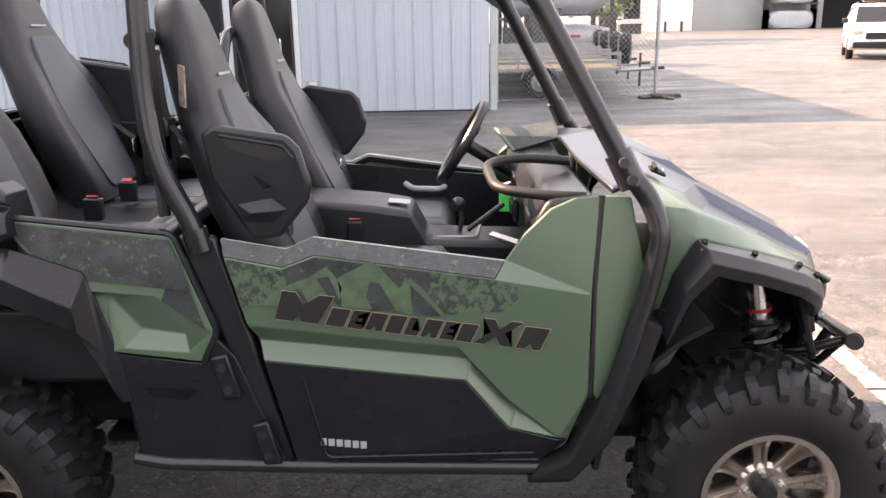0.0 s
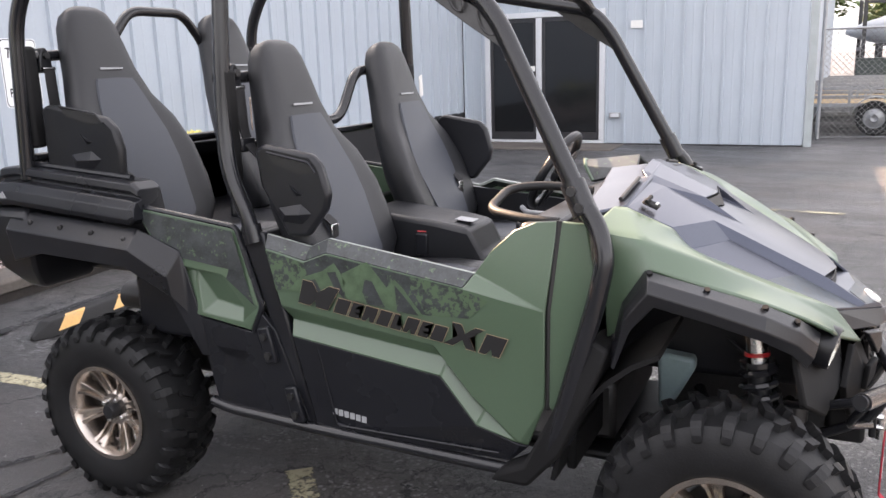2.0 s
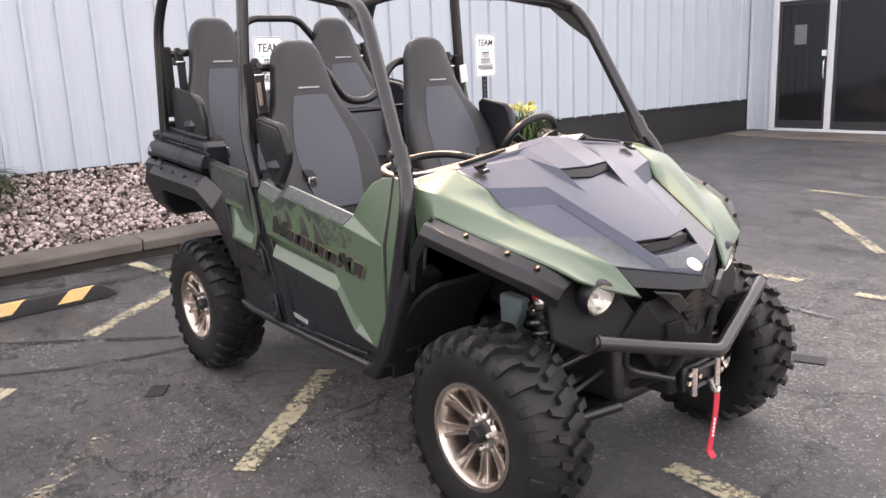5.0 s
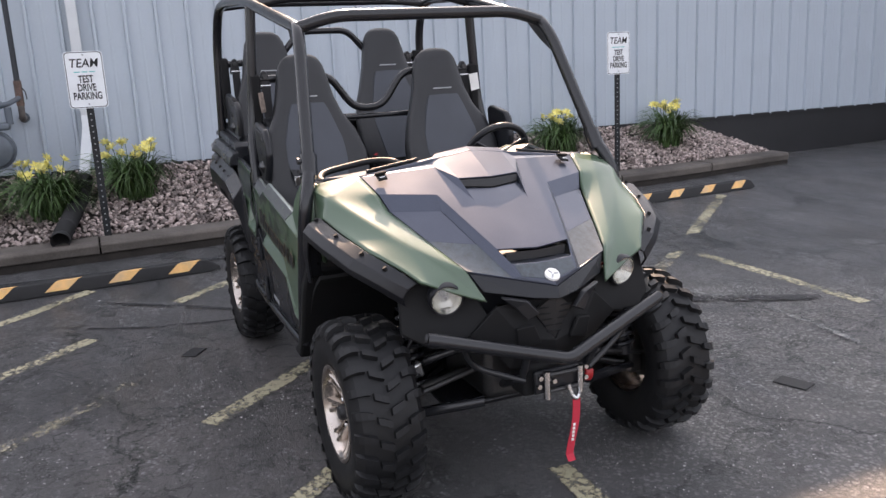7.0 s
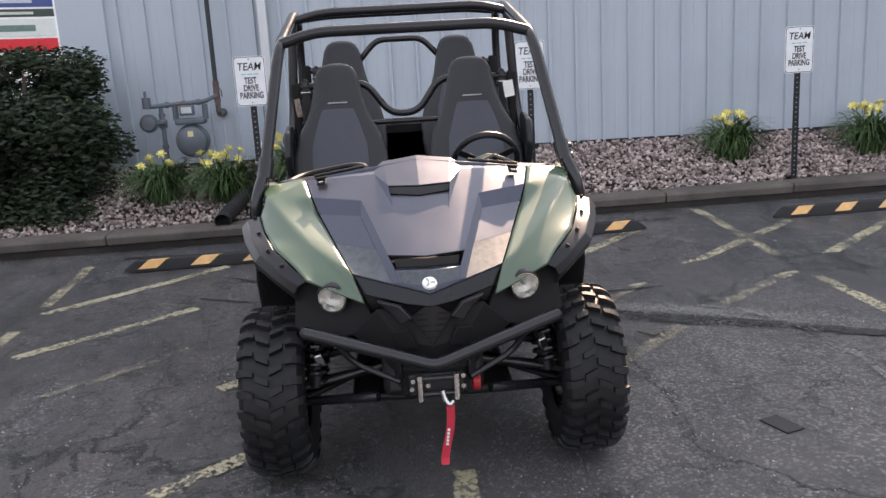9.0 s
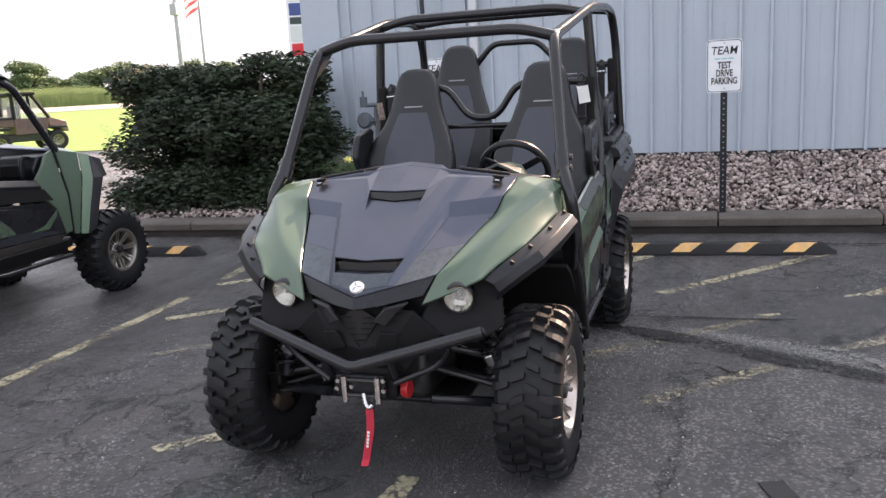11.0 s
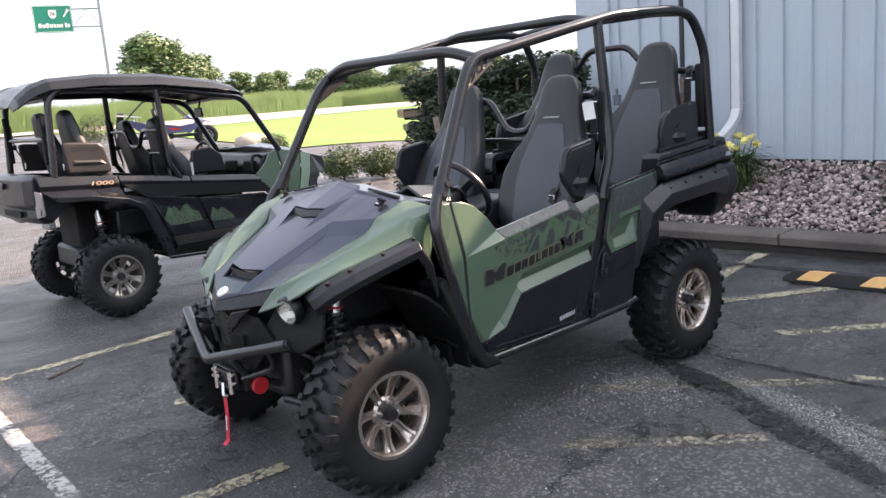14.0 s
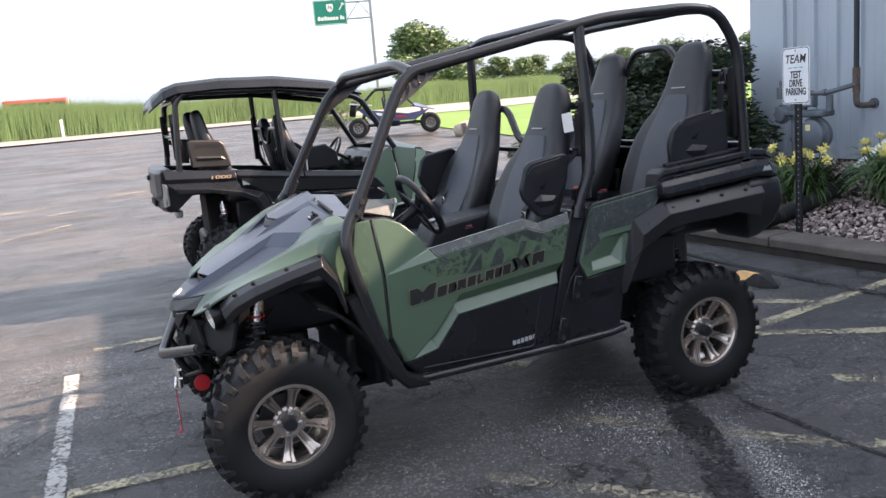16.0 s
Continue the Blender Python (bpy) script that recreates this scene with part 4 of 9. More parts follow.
    for side in (-1, 1):
        bm = bmesh.new()
        for block in (((0.002, 0.341, 0.316, 0.0115, -0.024), (0.02, 0.343, 0.316, 0.0125, -0.017), (0.05, 0.3425, 0.316, 0.0105, -0.004)),
                      ((0.06, 0.342, 0.314, 0.0095, 0.012), (0.085, 0.339, 0.31, 0.0125, 0.019), (0.105, 0.33, 0.302, 0.0145, 0.021), (0.12, 0.317, 0.294, 0.0135, 0.021), (0.1275, 0.3, 0.284, 0.0115, 0.021), (0.1275, 0.286, 0.279, 0.008, 0.021))):
            add_loft(bm, [[(ri, side * y, sk - w * 1.12), (ro, side * y, sk - w), (ro, side * y, sk + w), (ri, side * y, sk + w * 1.12)] for y, ro, ri, w, sk in block])
        bmesh.ops.recalc_face_normals(bm, faces=bm.faces)
        me = bpy.data.meshes.new(name + "_lug")
        bm.to_mesh(me)
        bm.free()
        me.materials.append(RUBBER)
        lugs.append(me)
    return tyre, rim, cap, nut, disc, lugs


def add_wheel(car, meshes, x, y, z, spin, steer=0.0):
    """Hangs one wheel on a car; the outer side follows the sign of y."""
    tyre, rim, cap, nut, disc, lugs = meshes
    w = new("wheel", tyre)
    w.parent = car
    w.matrix_basis = pose(x, y, z, 0, 0, (180 if y > 0 else 0) + steer) @ Matrix.Rotation(radians(spin), 4, "Y")
    finish(w, sharp=40)
    for nm, me in (("rim", rim), ("hub_cap", cap), ("brake_disc", disc)):
        o = new(nm, me)
        o.parent = w
        finish(o, sharp=35)
    for k in range(4):
        o = new("wheel_nut", nut)
        o.parent = w
        a = math.pi / 2 * k + 0.39
        o.location = (0.046 * math.cos(a), -0.064, 0.046 * math.sin(a))
    for k in range(26):
        for j in (0, 1):
            o = new("tread_lug", lugs[j])
            o.parent = w
            o.matrix_basis = Matrix.Rotation(2 * math.pi * (k + 0.5 * j) / 26, 4, "Y")
    return w


def spring(car, a, b, body=CHROME):
    """A shock absorber with its coil, from the upper mount a to the lower b."""
    a, b = Vector(a), Vector(b)
    d = (b - a).normalized()
    q = d.to_track_quat("Z", "Y").to_matrix()
    L = (b - a).length
    bm = bmesh.new()
    add_tube(bm, [a + d * (0.02 + 0.0 * L), a + d * L * 0.26], 0.03, 14)
    add_tube(bm, [a, a + d * 0.04], 0.02, 10)
    sh = part("shock_body", bm, body, car, "bright shock absorber body")
    bm = bmesh.new()
    add_tube(bm, [a + d * L * 0.2, a + d * L * 0.222], 0.034, 14)
    part("shock_collar", bm, RED, sh, "red shock collar")
    bm = bmesh.new()
    add_tube(bm, [a + d * L * 0.25, a + d * L * 0.28], 0.048, 16)
    part("spring_seat", bm, TUBE, sh)
    bm = bmesh.new()
    add_tube(bm, [a + d * L * 0.26, b], 0.03, 12)
    part("shock_rod", bm, BLACKP, sh)
    bm = bmesh.new()
    pts = []
    for i in range(91):
        t = i / 90
        an = t * 2 * math.pi * 9
        pts.append(a + d * L * (0.28 + 0.66 * t) + q @ Vector((0.045 * math.cos(an), 0.045 * math.sin(an), 0)))
    add_tube(bm, pts, 0.0105, 7)
    part("coil_spring", bm, TUBE, sh)


def ring_yz(cx, cy, cz, w, t, tilt, n=16, e=0.55, wing=0.0):
    """A rounded section: w across y, t through the cushion; tilt leans it back, wing bends its sides forward."""
    out = []
    for k in range(n):
        a = 2 * math.pi * k / n
        c, s = math.cos(a), math.sin(a)
        u = math.copysign(abs(c) ** e, c) * w / 2
        v = math.copysign(abs(s) ** e, s) * t / 2 + wing * (2 * u / w) ** 4
        out.append((cx + v * math.cos(tilt), cy + u, cz + v * math.sin(tilt)))
    return out


def add_seat(car, x, y, zc, top_x, top_z, with_mark=True, cush=0.46, trim=None):
    """A high-back bucket seat: x, zc where back and cushion meet; top_x, top_z its head."""
    lean = math.atan2(x - top_x, top_z - zc)
    def at(s):
        return x + (top_x - x) * s - 0.03 * math.sin(s * math.pi), zc + (top_z - zc) * s
    rows = ((0.0, 0.46, 0.14), (0.07, 0.5, 0.155), (0.2, 0.525, 0.16), (0.34, 0.52, 0.16), (0.48, 0.46, 0.145), (0.6, 0.37, 0.13), (0.72, 0.305, 0.118), (0.84, 0.265, 0.11), (0.92, 0.235, 0.1), (0.965, 0.195, 0.085), (0.99, 0.14, 0.06), (1.0, 0.08, 0.035))
    rings = []
    for s, w, t in rows:
        cx, cz = at(s)
        rings.append(ring_yz(cx, y, cz, w, t, lean, 28, wing=0.055 * step(0.0, 0.1, s) * step(0.66, 0.4, s)))
    back = part("backrest", loft(rings), SEAT, car, "black vinyl seat back with grey centre", sharp=60)
    # grey centre, a shallow raised pad on the front
    bm = bmesh.new()
    pr = []
    for s, w in ((0.04, 0.22), (0.06, 0.26), (0.3, 0.33), (0.42, 0.32), (0.55, 0.26), (0.64, 0.21), (0.665, 0.19)):
        cx, cz = at(s)
        t = 0.086 if s < 0.4 else 0.084 - 0.016 * (s - 0.4) / 0.26
        nx, nz = math.cos(lean), math.sin(lean)
        pr.append([(cx + nx * (t - 0.03), y - w / 2, cz + nz * (t - 0.03)), (cx + nx * (t - 0.001), y - w / 2 + 0.012, cz + nz * (t - 0.001)), (cx + nx * (t + 0.008), y, cz + nz * (t + 0.008)),
                   (cx + nx * (t - 0.001), y + w / 2 - 0.012, cz + nz * (t - 0.001)), (cx + nx * (t - 0.03), y + w / 2, cz + nz * (t - 0.03))])
    add_loft(bm, pr)
    part("centre_panel", bm, trim or SEATG, back, "grey vinyl centre panel", sharp=50)
    if with_mark:
        cx, cz = at(0.71)
        bm = prism([(-0.055, -0.0035), (0.053, -0.0035), (0.056, 0.0035), (0.035, 0.0025), (-0.05, 0.004)], 0, 0.002, Matrix(((0, 0, 1, 0), (1, 0, 0, 0), (0, 1, 0, 0), (0, 0, 0, 1))))
        bm.transform(pose(cx + 0.063 * math.cos(lean), y, cz + 0.063 * math.sin(lean), 0, -math.degrees(lean), 0))
        part("stitched_mark", bm, GREYPRINT, back)
    # cushion
    rings = []
    for s, w, h, dz in ((0.0, 0.4, 0.08, 0.0), (0.03, 0.46, 0.12, 0.0), (0.3, 0.5, 0.14, -0.012), (0.7, 0.51, 0.14, 0.0), (0.92, 0.49, 0.12, 0.004), (1.0, 0.42, 0.06, -0.012)):
        cx = x - 0.04 + (cush + 0.04) * s
        rings.append([(cx, q[1], zc - 0.045 + dz + q[0]) for q in ring_yz(0, y, 0, w, h, 0.0, 24, wing=0.03 * step(0.0, 0.2, s))])
    cushion = part("seat_cushion", loft(rings), SEAT, car, sharp=60)
    bm = bmesh.new()
    add_loft(bm, [[(x - 0.04 + (cush + 0.04) * s, y + u * w, zc - 0.045 + dz + h / 2 + o) for u, o in ((-0.5, -0.03), (-0.46, 0.002), (0, 0.006), (0.46, 0.002), (0.5, -0.03))] for s, w, h, dz in ((0.2, 0.26, 0.136, -0.008), (0.32, 0.3, 0.14, -0.012), (0.7, 0.31, 0.14, 0.0), (0.9, 0.28, 0.124, 0.003))])
    part("cushion_panel", bm, trim or SEATG, cushion, "grey vinyl cushion panel", sharp=50)
    part("seat_base", box(x + 0.02, x + cush - 0.06, y - 0.2, y + 0.2, zc - 0.33, zc - 0.105), BLACKP, car, bevel=0.02)


def belt(car, top, low, w=0.045):
    """A shoulder belt on its retractor, with the webbing hanging down to a silver tongue."""
    t, lo = Vector(top), Vector(low)
    bm = bmesh.new()
    add_loft(bm, [[t + Vector((x, y, z)) for y, z in ((-0.03, -0.035), (0.03, -0.035), (0.022, 0.03), (0.008, 0.055), (-0.008, 0.055), (-0.022, 0.03))] for x in (-0.02, 0.018)])
    r = part("belt_anchor", bm, BLACKP, car, "black belt anchor plate on the post", bevel=0.006)
    part("anchor_bolt", tube([t + Vector((0.016, 0, 0.026)), t + Vector((0.03, 0, 0.026))], 0.013, seg=6), STEEL, r)
    part("belt_loop", tube([t + Vector((0.026, -0.026, -0.02)), t + Vector((0.026, 0.026, -0.02))], 0.007, seg=8), CHROME, r, "steel belt loop")
    bm = bmesh.new()
    drop = Vector((t.x + 0.035, t.y, t.z - 0.2))
    pts = fillet([t + Vector((0.028, 0, -0.015)), drop, lo], 0.06)
    rows = [[(p.x, p.y - w / 2, p.z), (p.x, p.y + w / 2, p.z), (p.x + 0.003, p.y + w / 2, p.z + 0.001), (p.x + 0.003, p.y - w / 2, p.z + 0.001)] for p in pts]
    add_loft(bm, rows)
    wb = part("webbing", bm, WEB, r)
    part("belt_guide_block", box(-0.012, 0.016, -0.034, 0.034, -0.025, 0.02, m=Matrix.Translation(drop)), BLACKP, r, bevel=0.006)
    part("tongue", box(-0.004, 0.004, -0.02, 0.02, -0.055, 0.0, m=Matrix.Translation(lo)), CHROME, wb, "steel belt tongue", bevel=0.003)


def mirrored(P):
    out = dict(P)
    for k, p in P.items():
        if abs(p[1]) > 1e-6:
            out[k + "_"] = (p[0], -p[1], p[2])
    return out


def block_mark(car_part, s, base, run, pieces, y):
    """Slanted black shapes with a thin tan edge along a line; pieces: (from, to, height, notch side)."""
    base, run = Vector(base), Vector(run)
    L = run.length
    d = run / L
    up = Vector((-d.y, d.x)) if d.x > 0 else Vector((d.y, -d.x))
    for i, (a, b, h, notch) in enumerate(pieces):
        w = (b - a) * L
        for bm, g, o, mt in ((bmesh.new(), 0.0, 0.0, TAN), (bmesh.new(), 0.0014, 0.0008, BLACKPRINT)):
            q = [(g, g), (w - g, g), (w - g, h - g), (g, h - g)]
            if notch == 1:
                q = [(g, g), (w * 0.34, g), (w * 0.5, h * 0.3), (w * 0.66, g), (w - g, g), (w - g, h - g), (g, h - g)]
            elif notch == 2:
                q = [(w * 0.1, g), (w * 0.42, g), (w * 0.5, h * 0.28), (w * 0.58, g), (w * 0.9, g), (w - g, h - g), (w * 0.72, h - g), (w * 0.5, h * 0.62), (w * 0.28, h - g), (g, h - g)]
            elif notch == 3:
                q = [(g, g), (w * 0.3, g), (w * 0.5, h * 0.36), (w * 0.7, g), (w - g, g), (w * 0.68, h * 0.5), (w - g, h - g), (w * 0.7, h - g), (w * 0.5, h * 0.64), (w * 0.3, h - g), (g, h - g), (w * 0.32, h * 0.5)]
            elif notch == 4:
                q = [(g, g), (w - g, g), (w - g, h * 0.28), (w * 0.42, h * 0.28), (w * 0.42, h * 0.4), (w * 0.8, h * 0.4), (w * 0.8, h * 0.6), (w * 0.42, h * 0.6), (w * 0.42, h * 0.72), (w - g, h * 0.72), (w - g, h - g), (g, h - g)]
            elif notch == 5:
                q = [(g, g), (w - g, g), (w - g, h * 0.3), (w * 0.45, h * 0.3), (w * 0.45, h - g), (g, h - g)]
            elif notch == 6:
                q = [(w * 0.35, g), (w * 0.65, g), (w - g, h - g), (w * 0.66, h - g), (w * 0.5, h * 0.4), (w * 0.34, h - g), (g, h - g)]
            slant = 0.32
            pts = [base + d * (a * L + u) + up * v + Vector((v * slant * (1 if s < 0 else -1), 0)) for u, v in q]
            vs = [bm.verts.new((p.x, s * (y + o), p.y)) for p in pts]
            bm.faces.new(vs)
            bmesh.ops.triangulate(bm, faces=bm.faces[:])
            if mt is TAN:
                edge = part("mark_piece", bm, mt, car_part, "black slanted mark with thin tan edge" if i == 0 else "", sharp=10)
            else:
                part("mark_fill", bm, mt, edge, sharp=10)


# ---- the green four-seat vehicle ----
def build_utv():
    car = thing("utility_vehicle", "green and black four-seat off-road utility vehicle, parked", "off-road vehicle", pose(0, 0, 0))
    wm = wheel_meshes(BRONZE, "wheel")
    for x, y, sp, st in ((1.075, -0.618, 12, 0), (1.075, 0.618, 33, 0), (-1.075, -0.618, 50, 0), (-1.075, 0.618, 5, 0)):
        add_wheel(car, wm, x, y, TYRE_R + 0.001, sp, st)
    # underbody
    part("skid_plate", box(-0.85, 1.2, -0.33, 0.33, 0.3, 0.34), BLACKP, car, bevel=0.02)
    part("chassis", box(-1.3, 0.7, -0.3, 0.3, 0.36, 0.56), STEEL, car, bevel=0.02)
    part("front_gearcase", box(0.85, 1.25, -0.2, 0.2, 0.34, 0.62), STEEL, car, bevel=0.03)
    part("rear_gearcase", box(-1.35, -0.85, -0.25, 0.25, 0.34, 0.8), STEEL, car, bevel=0.03)
    for sx, x in ((1, 1.075), (-1, -1.075)):
        for s in (-1, 1):
            part("axle_shaft", tube([(x, s * 0.12, 0.42), (x, s * 0.6, TYRE_R)], 0.02), STEEL, car)
            part("lower_arm", tube([(x + 0.2, s * 0.22, 0.36), (x + 0.02, s * 0.57, 0.29), (x - 0.2, s * 0.22, 0.36)], 0.02, 0.05), TUBE, car)
            part("upper_arm", tube([(x + 0.13, s * 0.24, 0.56), (x, s * 0.54, 0.45), (x - 0.13, s * 0.24, 0.56)], 0.017, 0.05), TUBE, car)
            part("upright", box(x - 0.05, x + 0.05, s * 0.56 - 0.03, s * 0.56 + 0.03, 0.26, 0.48), STEEL, car, bevel=0.012)
            spring(car, (x + 0.03, s * 0.42, 0.86), (x + 0.09 if sx > 0 else x - 0.05, s * 0.47, 0.38))
            if sx > 0:
                part("tie_rod", tube([(x + 0.1, s * 0.2, 0.45), (x + 0.1, s * 0.56, 0.37)], 0.011), STEEL, car)
                part("brake_hose", tube([(x - 0.05, s * 0.3, 0.75), (x + 0.12, s * 0.42, 0.66), (x + 0.1, s * 0.54, 0.5)], 0.006, 0.08), BLACKP, car)
                part("steel_fitting", box(-0.02, 0.02, -0.018, 0.018, -0.03, 0.03, m=pose(x + 0.11, s * 0.445, 0.5, 20, 15, 10)), CHROME, car, bevel=0.006)
    part("overflow_tank", plate([(0.835, 0.705), (0.945, 0.695), (0.945, 0.66), (0.895, 0.56), (0.845, 0.52)], 0.365, 0.06, -1), FROST, car, "pale frosted coolant tank", bevel=0.014)
    part("wheel_well_front", box(0.63, 0.66, -0.6, 0.6, 0.4, 1.0), NOSEBLACK, car, bevel=0.01)
    part("engine_cover", box(0.7, 1.28, -0.3, 0.3, 0.62, 0.84), BLACKP, car, bevel=0.03)
    part("rear_well", box(-0.62, -0.58, -0.62, 0.62, 0.4, 0.98), BLACKP, car, bevel=0.01)
    part("under_bed", box(-1.42, -0.66, -0.45, 0.45, 0.8, 0.95), BLACKP, car, bevel=0.02)
    part("exhaust_can", tube([(-1.2, -0.2, 0.62), (-1.45, -0.2, 0.62)], 0.06, seg=18), STEEL, car)
    # cabin tub
    tub = bmesh.new()
    add_box(tub, -0.6, 0.66, -0.66, 0.66, 0.5, 0.53)
    add_box(tub, 0.6, 0.66, -0.6, 0.6, 0.53, 1.0)
    part("floor_tub", tub, BLACKP, car, bevel=0.01)
    for s in (-1, 1):
        build_side(car, s)
    build_front(car)
    build_cage(car)
    build_cabin(car)
    return car


def build_side(car, s):
    """Doors, sill, rear quarter and fender flares of one side; s is -1 on the right."""
    # front door
    B = 0.70
    V = dict(a=(-0.31, B, 1.012), b=(-0.165, B, 0.982), c=(-0.085, B, 1.012), d=(0.36, B + 0.001, 0.945), d2=(0.33, B + 0.003, 0.925), dt=(0.385, B - 0.03, 0.982), t=(0.6, B - 0.002, 0.9),
             e1=(0.435, B - 0.035, 1.05), e2=(0.5, B - 0.045, 1.11), e3=(0.56, B - 0.05, 1.135), f=(0.622, B - 0.05, 1.14), h=(0.6, B - 0.002, 0.63), i=(0.55, B - 0.01, 0.5), j=(0.49, B - 0.018, 0.435),
             k=(-0.265, B, 0.83), p1=(0.265, B + 0.002, 0.765), p2=(0.39, B + 0.003, 0.62), p3=(0.525, B + 0.0, 0.505),
             l=(-0.245, B - 0.03, 0.785), q1=(0.30, B - 0.028, 0.725), q2=(0.415, B - 0.026, 0.585),
             m=(-0.23, B + 0.002, 0.735), r1=(0.285, B + 0.004, 0.675), r2=(0.395, B + 0.004, 0.54), n=(-0.165, B - 0.012, 0.425))
    F = [("a", "b", "k"), ("b", "c", "p1", "k"), ("c", "d", "d2", "p1"), ("d2", "t", "h", "i", "p3", "p2", "p1"), ("d", "t", "d2"), ("d", "dt", "t"), ("dt", "e1", "e2", "e3", "f", "t"),
         ("k", "p1", "q1", "l"), ("p1", "p2", "q2", "q1"), ("p2", "p3", "q2"), ("l", "q1", "r1", "m"), ("q1", "q2", "r2", "r1"), ("q2", "p3", "r2")]
    door = part("front_door", facets(V, F, 0.03, s), GREEN, car, "matt green door with black lower panel", bevel=0.004, sharp=7)
    V2 = dict(m=(-0.231, B - 0.002, 0.733), r1=(0.284, B + 0.0, 0.672), r2=(0.395, B + 0.0, 0.537), p3=(0.522, B - 0.004, 0.5), i=(0.55, B - 0.014, 0.495), j=(0.49, B - 0.02, 0.437), n=(-0.165, B - 0.014, 0.427))
    part("lower_panel", facets(V2, [("m", "r1", "r2", "p3", "j", "n"), ("p3", "i", "j")], 0.02, s), SATIN, door, "satin black lower door panel", bevel=0.003, sharp=7)
    part("panel_bead", tube([(-0.14, s * (B - 0.006), 0.71), (-0.085, s * (B - 0.006), 0.455), (0.46, s * (B - 0.008), 0.462)], 0.004, 0.02, 6), SATIN, door)
    S = dict(a=(-0.31, B, 1.013), b=(-0.165, B, 0.983), c=(-0.085, B, 1.013), d=(0.36, B + 0.001, 0.946), a1=(-0.32, B - 0.03, 1.052), b1=(-0.16, B - 0.03, 1.022), c1=(-0.09, B - 0.03, 1.052), d1=(0.385, B - 0.03, 0.983),
             a2=(-0.32, B - 0.045, 1.05), b2=(-0.16, B - 0.045, 1.02), c2=(-0.09, B - 0.045, 1.05), d2=(0.39, B - 0.045, 0.981))
    part("door_shoulder", facets(S, [("a", "b", "b1", "a1"), ("b", "c", "c1", "b1"), ("c", "d", "d1", "c1")], 0.01, s), CAMO, door, "dark printed shoulder along the door top", bevel=0.002, sharp=9)
    part("door_cap", facets(S, [("a1", "b1", "b2", "a2"), ("b1", "c1", "c2", "b2"), ("c1", "d1", "d2", "c2")], 0.012, s), PALEEDGE, door, "pale edge strip of the door top", bevel=0.002, sharp=9)
    part("inner_panel", facets(dict(a=(-0.3, B - 0.07, 1.03), d=(0.4, B - 0.07, 0.965), h=(0.58, B - 0.07, 0.63), n=(-0.15, B - 0.07, 0.45)), [("a", "d", "h", "n")], 0.02, s), BLACKP, door, "black inner door panel")
    part("inner_pull", tube([(0.06, s * (B - 0.09), 0.935), (0.09, s * (B - 0.12), 0.92), (0.2, s * (B - 0.12), 0.915), (0.22, s * (B - 0.09), 0.92)], 0.012, 0.02), GREYPRINT, door, "grey inner door pull")
    # printed band with mountains
    def skin(pts, o):
        bm = bmesh.new()
        vs = [bm.verts.new((x, s * (B + 0.0015 + o), z)) for x, z in pts]
        bm.faces.new(vs)
        bmesh.ops.triangulate(bm, faces=bm.faces[:])
        return bm
    bands = [[(-0.305, 1.008), (-0.165, 0.978), (-0.155, 0.94), (-0.285, 0.93)], [(-0.165, 0.978), (-0.085, 1.008), (0.02, 0.992), (0.02, 0.95), (-0.155, 0.94)], [(0.02, 0.992), (0.2, 0.966), (0.2, 0.93), (0.02, 0.95)],
             [(0.2, 0.966), (0.355, 0.943), (0.44, 0.915), (0.32, 0.9), (0.2, 0.93)], [(-0.285, 0.93), (-0.155, 0.94), (-0.15, 0.91), (-0.275, 0.88)], [(0.02, 0.95), (0.2, 0.93), (0.25, 0.855), (0.04, 0.88)], [(0.2, 0.93), (0.32, 0.9), (0.44, 0.915), (0.38, 0.86), (0.25, 0.855)], [(-0.155, 0.94), (0.02, 0.95), (0.04, 0.88), (-0.15, 0.91)]]
    for i, q in enumerate(bands):
        part("printed_band", skin(q, 0.003), CAMO_THIN if i in (0, 3, 4, 6) else CAMO, door, "dark camouflage print" if i == 0 else "")
    for q in ([(-0.23, 0.885), (-0.18, 0.93), (-0.1, 0.957), (-0.055, 0.986), (-0.035, 0.96), (-0.02, 0.93), (-0.03, 0.88), (-0.1, 0.885)], [(-0.03, 0.955), (0.04, 0.99), (0.06, 0.998), (0.085, 0.97), (0.12, 0.93), (0.13, 0.865), (-0.02, 0.88)], [(0.12, 0.925), (0.15, 0.953), (0.175, 0.93), (0.24, 0.85), (0.13, 0.858)]):
        part("printed_mountain", skin(q, 0.0042), PRINTGREEN, door, "green printed mountain")
    for q in ([(-0.08, 0.955), (-0.05, 0.96), (-0.03, 0.905), (-0.02, 0.875), (-0.055, 0.905)], [(0.05, 0.945), (0.075, 0.94), (0.115, 0.865), (0.055, 0.87), (0.04, 0.905)], [(0.15, 0.935), (0.18, 0.905), (0.225, 0.852), (0.155, 0.858)], [(-0.15, 0.925), (-0.125, 0.93), (-0.1, 0.885), (-0.14, 0.887)]):
        part("mountain_shade", skin(q, 0.0054), CAMO, door)
    pcs, at = [(0.0, 0.185, 0.076, 2)], 0.19
    for wd, kind in ((0.068, 0), (0.056, 4), (0.062, 1), (0.06, 0), (0.052, 5), (0.06, 1), (0.05, 4), (0.06, 0)):
        pcs.append((at, at + wd, 0.049, kind))
        at += wd + 0.006
    pcs += [(at - 0.004, at + 0.135, 0.068, 3), (at + 0.145, at + 0.235, 0.06, 1)]
